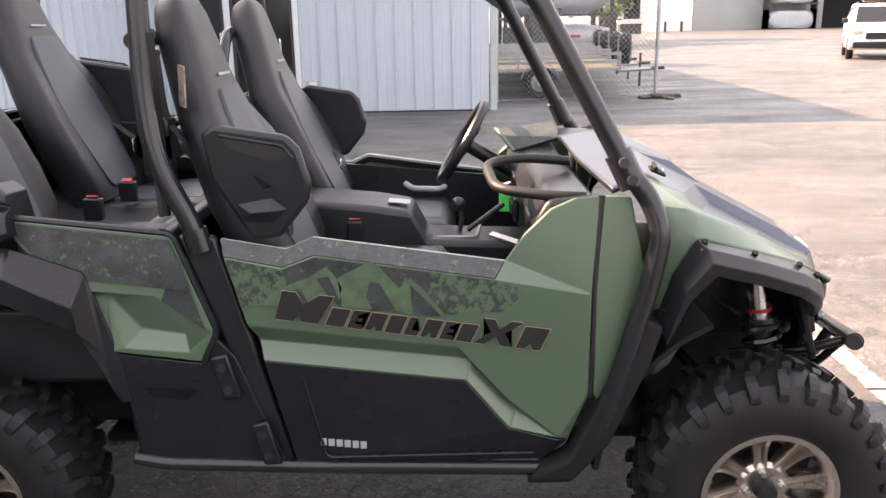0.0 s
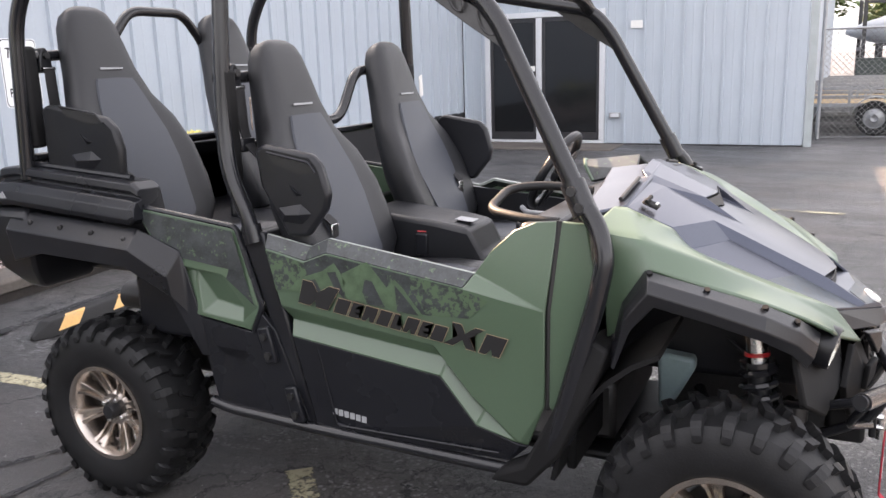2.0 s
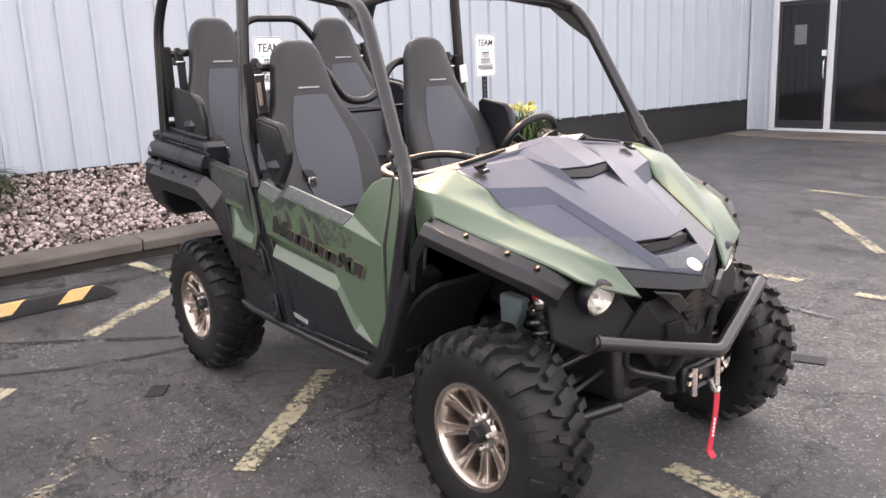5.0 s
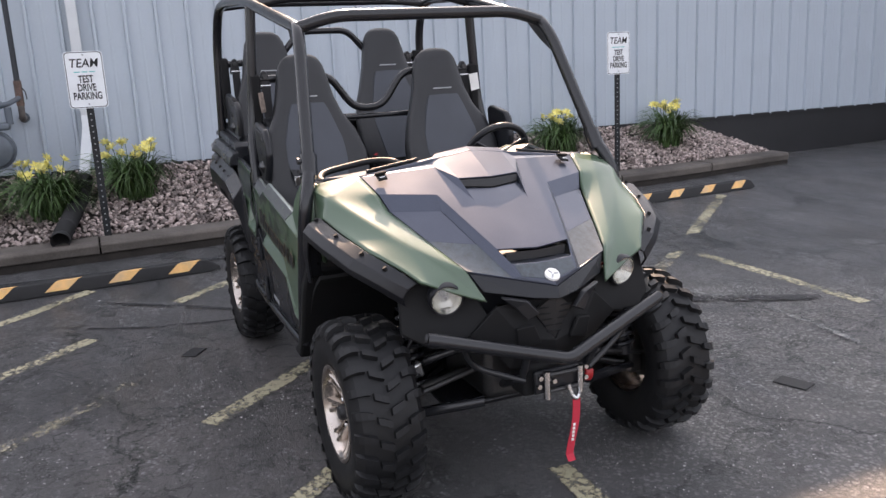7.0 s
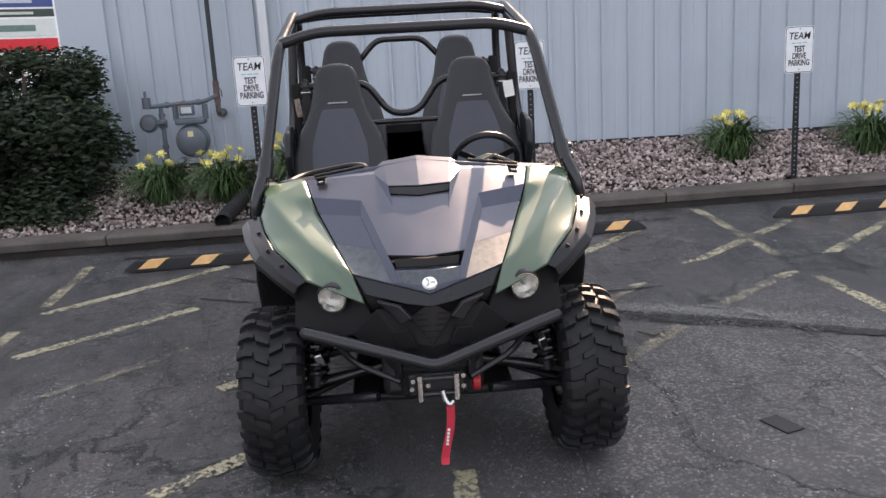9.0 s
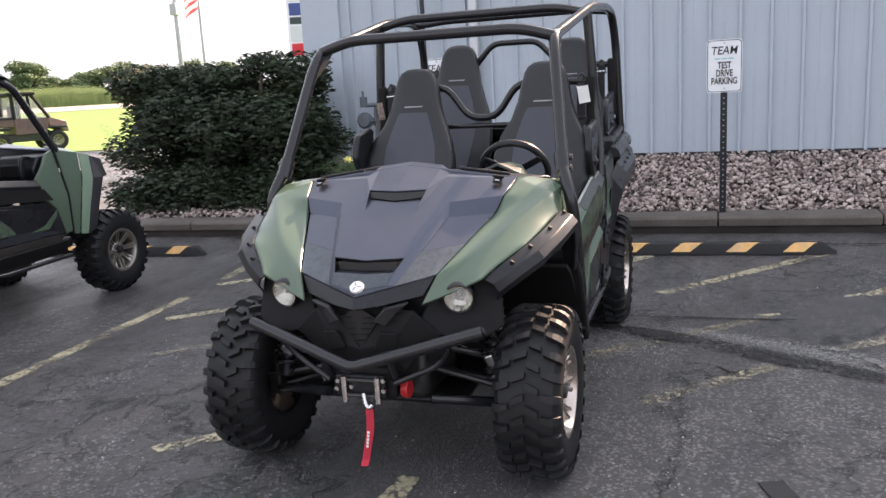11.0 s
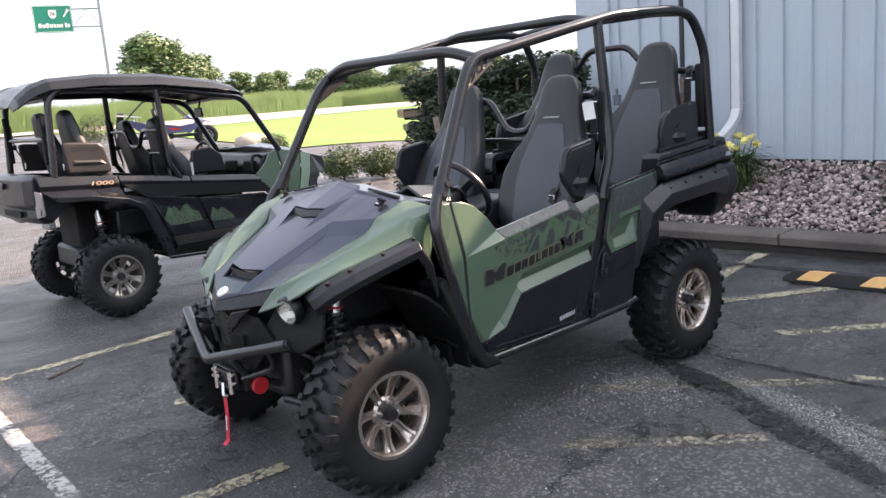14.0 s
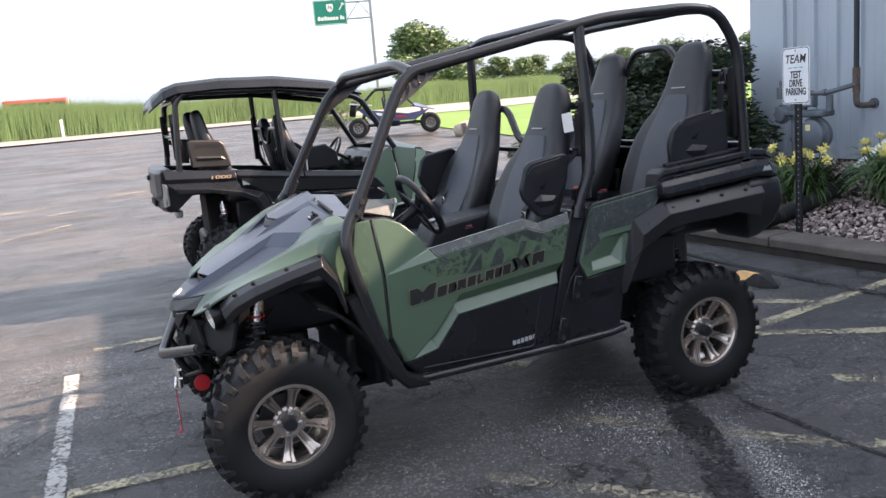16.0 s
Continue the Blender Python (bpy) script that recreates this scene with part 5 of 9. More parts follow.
    if s < 0:
        block_mark(door, s, (-0.205, 0.852), (0.72, -0.103), pcs, B + 0.008)
    else:
        block_mark(door, s, (0.52, 0.748), (-0.72, 0.103), pcs, B + 0.008)
    for i in range(6):
        x0 = -0.1 + 0.021 * i
        part("grey_mark", box(x0, x0 + 0.016, s * (B - 0.0085), s * (B - 0.0065), 0.5 - 0.0022 * i - 0.01, 0.5 - 0.0022 * i + 0.01), GREYPRINT, door, "grey block mark", sharp=10)
    # gap strip and cowl panel ahead of the door
    C = dict(f=(0.632, B - 0.05, 1.14), t=(0.612, B - 0.012, 0.9), h=(0.612, B - 0.002, 0.63), g1=(0.7, B - 0.055, 1.135), g2=(0.735, B - 0.03, 0.95), g3=(0.69, B - 0.01, 0.76), g4=(0.63, B - 0.006, 0.6))
    part("cowl_side", facets(C, [("f", "g1", "g2", "t"), ("t", "g2", "g3", "h"), ("h", "g3", "g4")], 0.025, s), GREEN, car, "green side cowl behind the roll bar", bevel=0.004, sharp=9)
    part("door_seal", tube([(0.626, s * (B - 0.055), 1.14), (0.606, s * (B - 0.018), 0.9), (0.606, s * (B - 0.01), 0.62)], 0.009, 0.02, 6), BLACKPRINT, car)
    # rear door
    R = dict(a=(-0.87, B - 0.02, 1.112), b=(-0.44, B - 0.02, 1.062), c=(-0.35, B, 0.815), d=(-0.39, B, 0.735), e=(-0.615, B, 0.765), f=(-0.715, B, 0.9), a2=(-0.8, B - 0.012, 1.02),
             g=(-0.69, B - 0.0, 0.93), h=(-0.62, B - 0.03, 0.915), i=(-0.545, B - 0.032, 0.815), j=(-0.585, B, 0.775), k=(-0.42, B - 0.0, 0.76), l=(-0.49, B, 0.91), m=(-0.43, B - 0.026, 0.8))
    rd = part("rear_door", facets(R, [("a", "b", "c", "l", "g", "a2"), ("a2", "g", "f"), ("g", "l", "h"), ("g", "h", "i", "j", "e", "f"), ("h", "l", "m", "i"), ("i", "m", "k", "j"), ("l", "c", "k", "m"), ("c", "d", "k"), ("k", "d", "e", "j")], 0.03, s), GREEN, car, "green rear door with black lower panel", bevel=0.004, sharp=7)
    R2 = dict(e=(-0.617, B - 0.004, 0.758), d=(-0.392, B - 0.004, 0.728), c=(-0.352, B - 0.004, 0.8), x=(-0.305, B - 0.012, 0.74), y=(-0.195, B - 0.02, 0.43), z=(-0.565, B - 0.02, 0.43), p=(-0.545, B - 0.004, 0.66), q=(-0.4, B - 0.004, 0.655), r=(-0.45, B - 0.022, 0.62), t=(-0.53, B - 0.022, 0.63))
    part("lower_panel", facets(R2, [("e", "d", "q", "p"), ("d", "c", "x", "q"), ("q", "x", "y", "r"), ("p", "q", "r", "t"), ("e", "p", "t", "z"), ("t", "r", "y", "z")], 0.02, s), SATIN, rd, "satin black lower door panel", bevel=0.003, sharp=7)
    pb = [[(-0.86, 1.105), (-0.445, 1.055), (-0.42, 0.985), (-0.79, 1.03)], [(-0.79, 1.03), (-0.42, 0.985), (-0.4, 0.925), (-0.74, 0.965)]]
    pb.append([(-0.44, 0.99), (-0.405, 0.93), (-0.37, 0.82), (-0.475, 0.9)])
    for q in pb:
        bm = bmesh.new()
        vs = [bm.verts.new((x, s * (B - 0.0145 + 0.0145 * min(1, max(0, (1.1 - z) / 0.14))), z)) for x, z in q]
        bm.faces.new(vs)
        part("printed_band", bm, CAMO, rd, "dark camouflage print")
    part("door_edge", tube([(-0.87, s * (B - 0.03), 1.116), (-0.44, s * (B - 0.028), 1.066), (-0.345, s * (B - 0.008), 0.815), (-0.385, s * (B - 0.008), 0.73)], 0.01, 0.02, 8), SATIN, rd)
    for x, z in ((-0.335, 0.69), (-0.245, 0.5)):
        hg = part("hinge", plate([(x - 0.032, z + 0.055), (x + 0.012, z + 0.065), (x + 0.04, z - 0.055), (x - 0.006, z - 0.062)], B + 0.006, 0.02, s), SATIN, rd, bevel=0.006)
        for dz in (-0.03, 0.032):
            part("hinge_bolt", tube([(x + 0.004 - dz * 0.2, s * (B + 0.004), z + dz), (x + 0.004 - dz * 0.2, s * (B + 0.017), z + dz)], 0.0125, seg=6), STEEL, hg)
    # pillar cover between the doors
    part("pillar_cover", facets(dict(a=(-0.43, B - 0.03, 1.06), b=(-0.335, B - 0.03, 1.055), c=(-0.27, B - 0.015, 0.82), d=(-0.17, B - 0.02, 0.42), e=(-0.2, B - 0.025, 0.42), f=(-0.34, B - 0.02, 0.8)), [("a", "b", "c", "f"), ("f", "c", "d", "e")], 0.03, s), BLACKP, car, bevel=0.008)
    # sill tube and the black arch leg that runs up to the roll bar
    part("sill_tube", tube([(-0.6, s * 0.675, 0.45), (-0.52, s * 0.68, 0.436), (-0.15, s * 0.685, 0.424), (0.5, s * 0.685, 0.412)], 0.019, 0.05), TUBE, car, "black side step tube")
    part("arch_leg", loft([[(0.44, s * 0.66, 0.385), (0.44, s * 0.725, 0.385), (0.47, s * 0.725, 0.425), (0.47, s * 0.66, 0.425)],
                           [(0.555, s * 0.64, 0.385), (0.555, s * 0.73, 0.39), (0.55, s * 0.73, 0.465), (0.55, s * 0.64, 0.465)],
                           [(0.65, s * 0.6, 0.5), (0.65, s * 0.735, 0.5), (0.615, s * 0.735, 0.6), (0.615, s * 0.6, 0.6)],
                           [(0.745, s * 0.56, 0.72), (0.745, s * 0.735, 0.72), (0.69, s * 0.73, 0.76), (0.69, s * 0.58, 0.76)],
                           [(0.78, s * 0.56, 0.81), (0.78, s * 0.72, 0.82), (0.73, s * 0.71, 0.84), (0.73, s * 0.58, 0.84)]]), NOSEBLACK, car, "black plastic arch liner leg", bevel=0.012)
    # arch liner behind the front wheel
    liner = []
    for k in range(7):
        a = radians(112 + 10 * k)
        cx, cz = 1.075 + 0.45 * math.cos(a), 0.343 + 0.5 * math.sin(a)
        ox, oz = 0.014 * math.cos(a), 0.014 * math.sin(a)
        liner.append([(cx, s * 0.34, cz), (cx, s * 0.7, cz), (cx + ox, s * 0.7, cz + oz), (cx + ox, s * 0.34, cz + oz)])
    part("arch_liner", loft(liner), NOSEBLACK, car, "black plastic arch liner")
    # front fender
    Fd = dict(sA=(0.765, 0.478, 1.155), a=(0.886, 0.449, 1.097), d=(0.929, 0.423, 1.037), f=(1.303, 0.287, 0.866), rt=(1.373, 0.243, 0.766), r0=(0.845, 0.638, 1.1), w0=(0.868, 0.668, 1.03), w1=(1.0, 0.632, 0.99), w2=(1.14, 0.582, 0.945), w3=(1.235, 0.502, 0.893),
              fl=(1.3, 0.452, 0.853), L1=(1.318, 0.372, 0.812), m1=(1.0, 0.545, 1.035), m2=(1.165, 0.43, 0.945), m3=(1.295, 0.325, 0.848), b1=(0.745, 0.66, 1.12), b2=(0.752, 0.655, 0.98), b3=(0.755, 0.64, 0.83), c3=(0.775, 0.655, 0.845), c2=(0.81, 0.665, 0.94), tA=(0.735, 0.5, 1.16), sA2=(0.72, 0.63, 1.14))
    body = [("sA", "a", "r0"), ("a", "d", "m1", "r0"), ("d", "f", "m2", "m1"), ("f", "m3", "m2"), ("f", "rt", "m3"), ("r0", "m1", "w1", "w0"), ("m1", "m2", "w2", "w1"), ("m2", "m3", "w3", "w2"), ("m3", "L1", "fl", "w3"), ("m3", "rt", "L1"), ("r0", "w0", "c2", "b2", "b1"), ("b2", "c2", "c3", "b3"), ("tA", "sA", "r0", "b1", "sA2")]
    smooth_skin("front_fender", Fd, body, (("r0", "m1", 0.9), ("m1", "m2", 0.8), ("m2", "m3", 0.7), ("m3", "rt", 0.8), ("r0", "w0", 0.9), ("r0", "b1", 0.9), ("sA", "r0", 0.6)), GREEN, car, "matt green front fender", 0.01, s)
    # flare with bolts
    Fl = dict(a0=(0.765, 0.66, 0.79), a1=(0.8, 0.672, 0.94), a2=(0.858, 0.672, 1.032), a3=(1.0, 0.638, 0.99), a4=(1.14, 0.588, 0.944), a5=(1.222, 0.52, 0.895), a6=(1.272, 0.452, 0.842),
              o0=(0.79, 0.735, 0.77), o1=(0.825, 0.755, 0.905), o2=(0.885, 0.765, 0.98), o3=(1.02, 0.735, 0.94), o4=(1.15, 0.68, 0.885), o5=(1.222, 0.6, 0.832), o6=(1.258, 0.52, 0.775),
              u0=(0.8, 0.72, 0.76), u1=(0.845, 0.738, 0.865), u2=(0.905, 0.75, 0.93), u3=(1.02, 0.72, 0.895), u4=(1.14, 0.665, 0.845), u5=(1.205, 0.585, 0.79), u6=(1.235, 0.505, 0.73))
    for i in range(7):
        va, vo, vu = (Vector(Fl[k + str(i)]) for k in "aou")
        no = va + (vo - va) * 0.8
        Fl[f"o{i}"], Fl[f"u{i}"] = tuple(no), tuple(no + (vu - vo) * 0.75)
        Fl[f"e{i}"] = tuple(va.lerp(no, 0.62) + Vector((0.004, 0.004, 0.012)))
    part("front_flare", facets(Fl, [(f"a{i}", f"a{i+1}", f"e{i+1}", f"e{i}") for i in range(6)] + [(f"e{i}", f"e{i+1}", f"o{i+1}", f"o{i}") for i in range(6)] + [(f"o{i}", f"o{i+1}", f"u{i+1}", f"u{i}") for i in range(6)], 0.008, s), BLACKP, car, "black plastic fender flare with bolts", bevel=0.004, sharp=20)
    for x, yy, z in ((0.872, 0.69, 1.03), (1.008, 0.658, 0.99), (1.142, 0.608, 0.944), (1.215, 0.552, 0.898), (0.828, 0.69, 0.942), (0.785, 0.682, 0.85)):
        part("flare_bolt", tube([(x, s * (yy - 0.006), z - 0.012), (x + 0.001, s * (yy + 0.001), z + 0.002)], 0.008, seg=8), NOSEBLACK, car)
    # headlight pocket and lamp
    H = dict(a=(1.215, 0.42, 0.83), b=(1.29, 0.25, 0.775), c=(1.35, 0.2, 0.66), d=(1.3, 0.42, 0.6), e=(1.25, 0.52, 0.66), f=(1.2, 0.5, 0.87))
    part("lamp_surround", facets(H, [("a", "b", "c", "d"), ("a", "d", "e", "f")], 0.02, s), NOSEBLACK, car, "black plastic headlight surround", bevel=0.006)
    lm = pose(1.293, s * 0.362, 0.776, 0, 0, 90 + s * 10) @ pose(0, 0, 0, 14, 0, 0)
    bm = bmesh.new()
    add_lathe(bm, [(0.0, 0.022), (0.018, 0.02), (0.038, 0.004), (0.051, -0.016), (0.054, -0.016), (0.056, 0.03), (0.0, 0.034)], 16, m=lm)
    hl = part("headlight", bm, REFLECTOR, car, "round clear headlight with bright reflector", sharp=10)
    bm = bmesh.new()
    add_lathe(bm, [(0.0515, -0.006), (0.053, -0.014), (0.057, -0.017), (0.061, -0.01), (0.062, 0.03), (0.053, 0.03)], 28, m=lm)
    part("lamp_bezel", bm, BLACKP, hl)
    bm = bmesh.new()
    add_lathe(bm, [(0.0, 0.004), (0.007, 0.003), (0.009, 0.008), (0.009, 0.022), (0.0, 0.022)], 14, m=lm)
    part("bulb_shield", bm, STEEL, hl)
    bm = bmesh.new()
    add_lathe(bm, [(0.0, -0.022), (0.02, -0.0212), (0.04, -0.0178), (0.053, -0.011), (0.051, -0.009), (0.039, -0.015), (0.02, -0.0182), (0.0, -0.019)], 28, m=lm)
    part("lamp_lens", bm, CLEAR, hl, "clear domed lens").visible_shadow = False
    # rear quarter: bed rail, quarter panel, flare
    prof = [(-0.12, -0.004), (-0.03, 0.0), (-0.012, -0.006), (-0.008, -0.03), (-0.022, -0.038), (-0.022, -0.05), (0.004, -0.058), (0.022, -0.085), (0.03, -0.12), (0.022, -0.138), (-0.03, -0.142), (-0.12, -0.142)]
    rows = []
    for x, top, k in ((-0.835, 1.172, 0.7), (-0.865, 1.196, 1.0), (-1.42, 1.24, 1.0), (-1.5, 1.232, 1.0), (-1.565, 1.205, 0.9)):
        rows.append([(x - 0.12 * dz * (1 if x > -1 else -0.2), s * (B + dy - (0.03 if x < -1.53 else 0.0)), top + dz * k) for dy, dz in prof])
    br = part("bed_rail", loft(rows), SATIN, car, "black ribbed cargo bed rail", bevel=0.003, sharp=12)
    part("rail_cap", tube([(-0.9, s * (B - 0.06), 1.205), (-1.42, s * (B - 0.06), 1.245)], 0.012, seg=8), SATIN, br)
    part("rail_mark", plate([(-1.5, 1.125), (-1.44, 1.125), (-1.455, 1.15), (-1.47, 1.142), (-1.485, 1.152)], B + 0.03, 0.004, s), GREYPRINT, br, "small grey printed mark")
    G = dict(a=(-0.66, B, 0.98), b=(-0.84, B + 0.0, 1.045), c=(-1.44, B + 0.0, 1.085), d=(-1.57, B - 0.02, 1.06), e=(-0.635, B + 0.01, 0.76), f=(-0.68, B + 0.055, 0.9), g=(-0.83, B + 0.065, 0.985), h=(-1.42, B + 0.065, 1.02), i=(-1.56, B + 0.03, 0.97),
             j=(-0.685, B + 0.04, 0.83), k=(-0.85, B + 0.065, 0.92), l=(-1.25, B + 0.065, 0.94), m=(-1.4, B + 0.06, 0.9), n=(-1.5, B + 0.03, 0.84), o=(-0.61, B + 0.0, 0.62), p=(-0.58, B - 0.01, 0.62), q=(-0.6, B - 0.005, 0.76))
    part("rear_flare", facets(G, [("a", "b", "g", "f"), ("b", "c", "h", "g"), ("a", "f", "j", "e"), ("f", "g", "k", "j"), ("g", "h", "m", "l", "k"), ("e", "j", "o"), ("q", "e", "o", "p"), ("a", "e", "q")], 0.01, s), BLACKP, car, "black plastic rear fender flare", bevel=0.005, sharp=9)
    for x, z in ((-0.87, 1.01), (-1.02, 1.025), (-1.17, 1.035), (-1.32, 1.045)):
        part("flare_bolt", box(x - 0.009, x + 0.009, s * (B + 0.036) - 0.007, s * (B + 0.036) + 0.007, z - 0.009, z + 0.009), BLACKPRINT, car, bevel=0.005)
    part("tail_fender", loft([[(x1, s * 0.42, z), (x0, s * 0.42, z), (x0 + 0.02, s * (yo - 0.05), z), (x0 + 0.07, s * yo, z), (x1, s * yo, z)] for z, x0, x1, yo in ((1.095, -1.595, -1.37, B + 0.0), (1.07, -1.615, -1.35, B + 0.03), (0.96, -1.625, -1.33, B + 0.045), (0.86, -1.59, -1.35, B + 0.02), (0.79, -1.54, -1.39, B - 0.03), (0.765, -1.5, -1.42, B - 0.07))]), BLACKP, car, "black rounded rear fender end", bevel=0.012, sharp=25)
    part("quarter_inner", box(-1.42, -0.86, s * 0.6 - 0.02, s * 0.6 + 0.02, 0.9, 1.15), BLACKP, car)
    # shoulder guards
    for nm, pts, y0 in (("front_shoulder_guard", [(-0.35, 1.312), (-0.315, 1.331), (-0.142, 1.303), (-0.112, 1.27), (-0.087, 1.18), (-0.1, 1.135), (-0.17, 1.05), (-0.245, 1.045), (-0.27, 1.09), (-0.335, 1.2)], 0.665),
                        ("rear_shoulder_guard", [(-1.3, 1.44), (-1.27, 1.455), (-1.0, 1.412), (-0.955, 1.375), (-0.935, 1.3), (-0.945, 1.165), (-1.3, 1.2)], 0.645)):
        sg = part(nm, plate(pts, y0, 0.035, s), BLACKP, car, "black plastic shoulder guard", bevel=0.012)
        cx, cz = sum(p[0] for p in pts) / len(pts), sum(p[1] for p in pts) / len(pts)
        w = 0.1 if nm.startswith("rear") else 0.085
        part("grip_slot", plate([(cx - w, cz + 0.11), (cx + w * 0.7, cz + 0.083), (cx + w * 0.95, cz + 0.058), (cx + w * 0.3, cz + 0.05), (cx - w * 0.05, cz + 0.062), (cx - w * 0.75, cz + 0.078)], y0 + 0.0015, 0.003, s), BLACKPRINT, sg, "dark grip slot")
        part("slot_rim", tube([(cx - w - 0.004, s * (y0 + 0.002), cz + 0.115), (cx + w * 0.72, s * (y0 + 0.002), cz + 0.088), (cx + w, s * (y0 + 0.002), cz + 0.058)], 0.004, 0.01, 6), BLACKP, sg)
        part("raised_ledge", facets(dict(a=(cx - w * 0.7, y0, cz - 0.055), b=(cx + w * 0.3, y0, cz - 0.04), c=(cx + w * 0.75, y0, cz - 0.07), d=(cx + w * 0.3, y0, cz - 0.105), e=(cx - w * 0.6, y0, cz - 0.1), f=(cx - w * 0.3, y0 + 0.016, cz - 0.075), g=(cx + w * 0.3, y0 + 0.016, cz - 0.072)),
                                    [("a", "b", "g", "f"), ("b", "c", "g"), ("c", "d", "g"), ("d", "e", "f", "g"), ("e", "a", "f")], 0.004, s), BLACKP, sg, bevel=0.003, sharp=12)
        part("arrow_fold", facets(dict(a=(cx - w * 0.2, y0, cz + 0.02), b=(cx + w * 0.25, y0 + 0.011, cz - 0.005), c=(cx + w * 0.4, y0, cz - 0.012), d=(cx + w * 0.1, y0, cz - 0.018)), [("a", "b", "d"), ("b", "c", "d"), ("a", "c", "b")], 0.003, s), BLACKP, sg, sharp=12)


def build_front(car):
    """Hood, nose, bumper and winch."""
    P = dict(A=(0.765, 0.474, 1.155), a=(0.884, 0.444, 1.098), d=(0.926, 0.418, 1.034), f=(1.3, 0.281, 0.864), n=(1.434, 0, 0.804),
             b=(0.966, 0.24, 1.085), c=(1.014, 0.246, 1.03), e=(1.362, 0.137, 0.833), F=(1.385, 0.112, 0.834), nF=(1.42, 0, 0.816),
             so=(1.27, 0.145, 0.918), sc=(1.301, 0, 0.913), sj=(1.335, 0.12, 0.872), si=(1.352, 0, 0.87), rj=(1.25, 0.12, 0.872), ri=(1.265, 0, 0.87),
             rc=(0.735, 0, 1.232), rs=(0.735, 0.145, 1.214), vu=(0.925, 0.127, 1.133), uc=(0.945, 0, 1.13), vl=(0.935, 0.124, 1.098), lc=(0.965, 0, 1.088),
             p1=(1.196, 0.189, 0.927), p2=(1.12, 0.347, 0.946), br=(0.765, 0.185, 1.187), bo=(0.82, 0.18, 1.168), arm=(1.036, 0.11, 1.052))
    M = {}
    for k, p in P.items():
        M[k] = p
        if abs(p[1]) > 1e-6:
            M[k + "_"] = (p[0], -p[1], p[2])
    def mir(fs):
        out = []
        for f in fs:
            out.append(f)
            out.append(tuple((k + "_" if k + "_" in M else k) for k in f))
        return out
    F = mir([("rc", "rs", "vu", "uc"), ("rs", "br", "bo", "vu"), ("bo", "arm", "vu"), ("vu", "arm", "vl"), ("vl", "arm", "so", "sc", "lc"), ("bo", "b", "so", "arm"), ("br", "A", "a", "b", "bo"),
             ("a", "b", "c", "d"), ("b", "so", "c"), ("so", "F", "e", "c"), ("d", "c", "p1", "p2"), ("e", "F", "nF", "n"), ("F", "nF", "si", "sj"), ("so", "sj", "F"), ("sj", "si", "ri", "rj"), ("e", "n", "f")])
    hood = part("hood", facets(M, F, 0.008, 1), HOOD, car, "graphite grey sculpted hood", bevel=0.0035, sharp=7)
    part("hood_vent", facets(mirrored(dict(vu=(0.93, 0.124, 1.126), uc=(0.948, 0, 1.123), vl=(0.94, 0.121, 1.102), lc=(0.966, 0, 1.092))), mir([("vu", "uc", "lc", "vl")]), 0.004), BLACKPRINT, hood, "dark chevron vent in the hood")
    for s in (-1, 1):
        lm = pose(0.815, s * 0.405, 1.15, 0, 24, 0) @ pose(0, 0, 0, -s * 9, 0, 0)
        lat = part("latch", box(-0.024, 0.024, -0.019, 0.019, 0.0, 0.009, m=lm), NOSEBLACK, hood, "black rubber hood latch", bevel=0.005)
        part("latch_bar", tube([lm @ Vector((-0.012, -0.024, 0.014)), lm @ Vector((-0.012, 0.024, 0.014))], 0.006, seg=8), NOSEBLACK, lat)
        part("latch_pin", tube([lm @ Vector((0.014, -0.01, 0.011)), lm @ Vector((0.014, 0.01, 0.011))], 0.004, seg=6), CHROME, lat)
        part("printed_panel", facets(dict(p2=(1.12, 0.347, 0.946), p1=(1.196, 0.189, 0.927), e=(1.362, 0.137, 0.833), f=(1.3, 0.281, 0.864)), [("p2", "p1", "e"), ("p2", "e", "f")], 0.008, s), HOODPRINT, hood, "graphite panel with faint camouflage print", sharp=20)
        part("cowl_slot", tube([(0.742, s * 0.225, 1.2), (0.738, s * 0.44, 1.17)], 0.0065, seg=6), BLACKPRINT, hood)
    part("scoop_mesh", facets(dict(a=(1.29, -0.122, 0.905), b=(1.3, 0, 0.902), c=(1.29, 0.122, 0.905), d=(1.292, 0.118, 0.874), e=(1.302, 0, 0.873), f=(1.292, -0.118, 0.874)), [("a", "b", "e", "f"), ("b", "c", "d", "e")], 0.004), BLACKPRINT, hood, "black mesh scoop opening")
    part("scoop_floor", facets(dict(a=(1.34, 0.114, 0.8705), b=(1.356, 0, 0.869), c=(1.34, -0.114, 0.8705), d=(1.383, -0.108, 0.8375), e=(1.417, 0, 0.8205), f=(1.383, 0.108, 0.8375)), [("a", "b", "e", "f"), ("b", "c", "d", "e")], 0.0015), HOODPRINT, hood)
    part("nose_lip", facets(mirrored(dict(f=(1.302, 0.276, 0.855), n=(1.437, 0, 0.799), d=(1.34, 0.24, 0.79), c=(1.42, 0.09, 0.765), m=(1.451, 0, 0.757))), mir([("f", "n", "m", "c", "d")]), 0.012), SATIN, hood, "black chevron lip under the hood", bevel=0.003, sharp=9)
    q = pose(1.403, 0, 0.834, 0, 36, 0)
    bm = bmesh.new()
    bmesh.ops.create_cone(bm, cap_ends=True, segments=28, radius1=0.028, radius2=0.026, depth=0.008)
    bm.transform(q)
    bd = part("round_badge", bm, WHITE, hood, "round white badge")
    bm = bmesh.new()
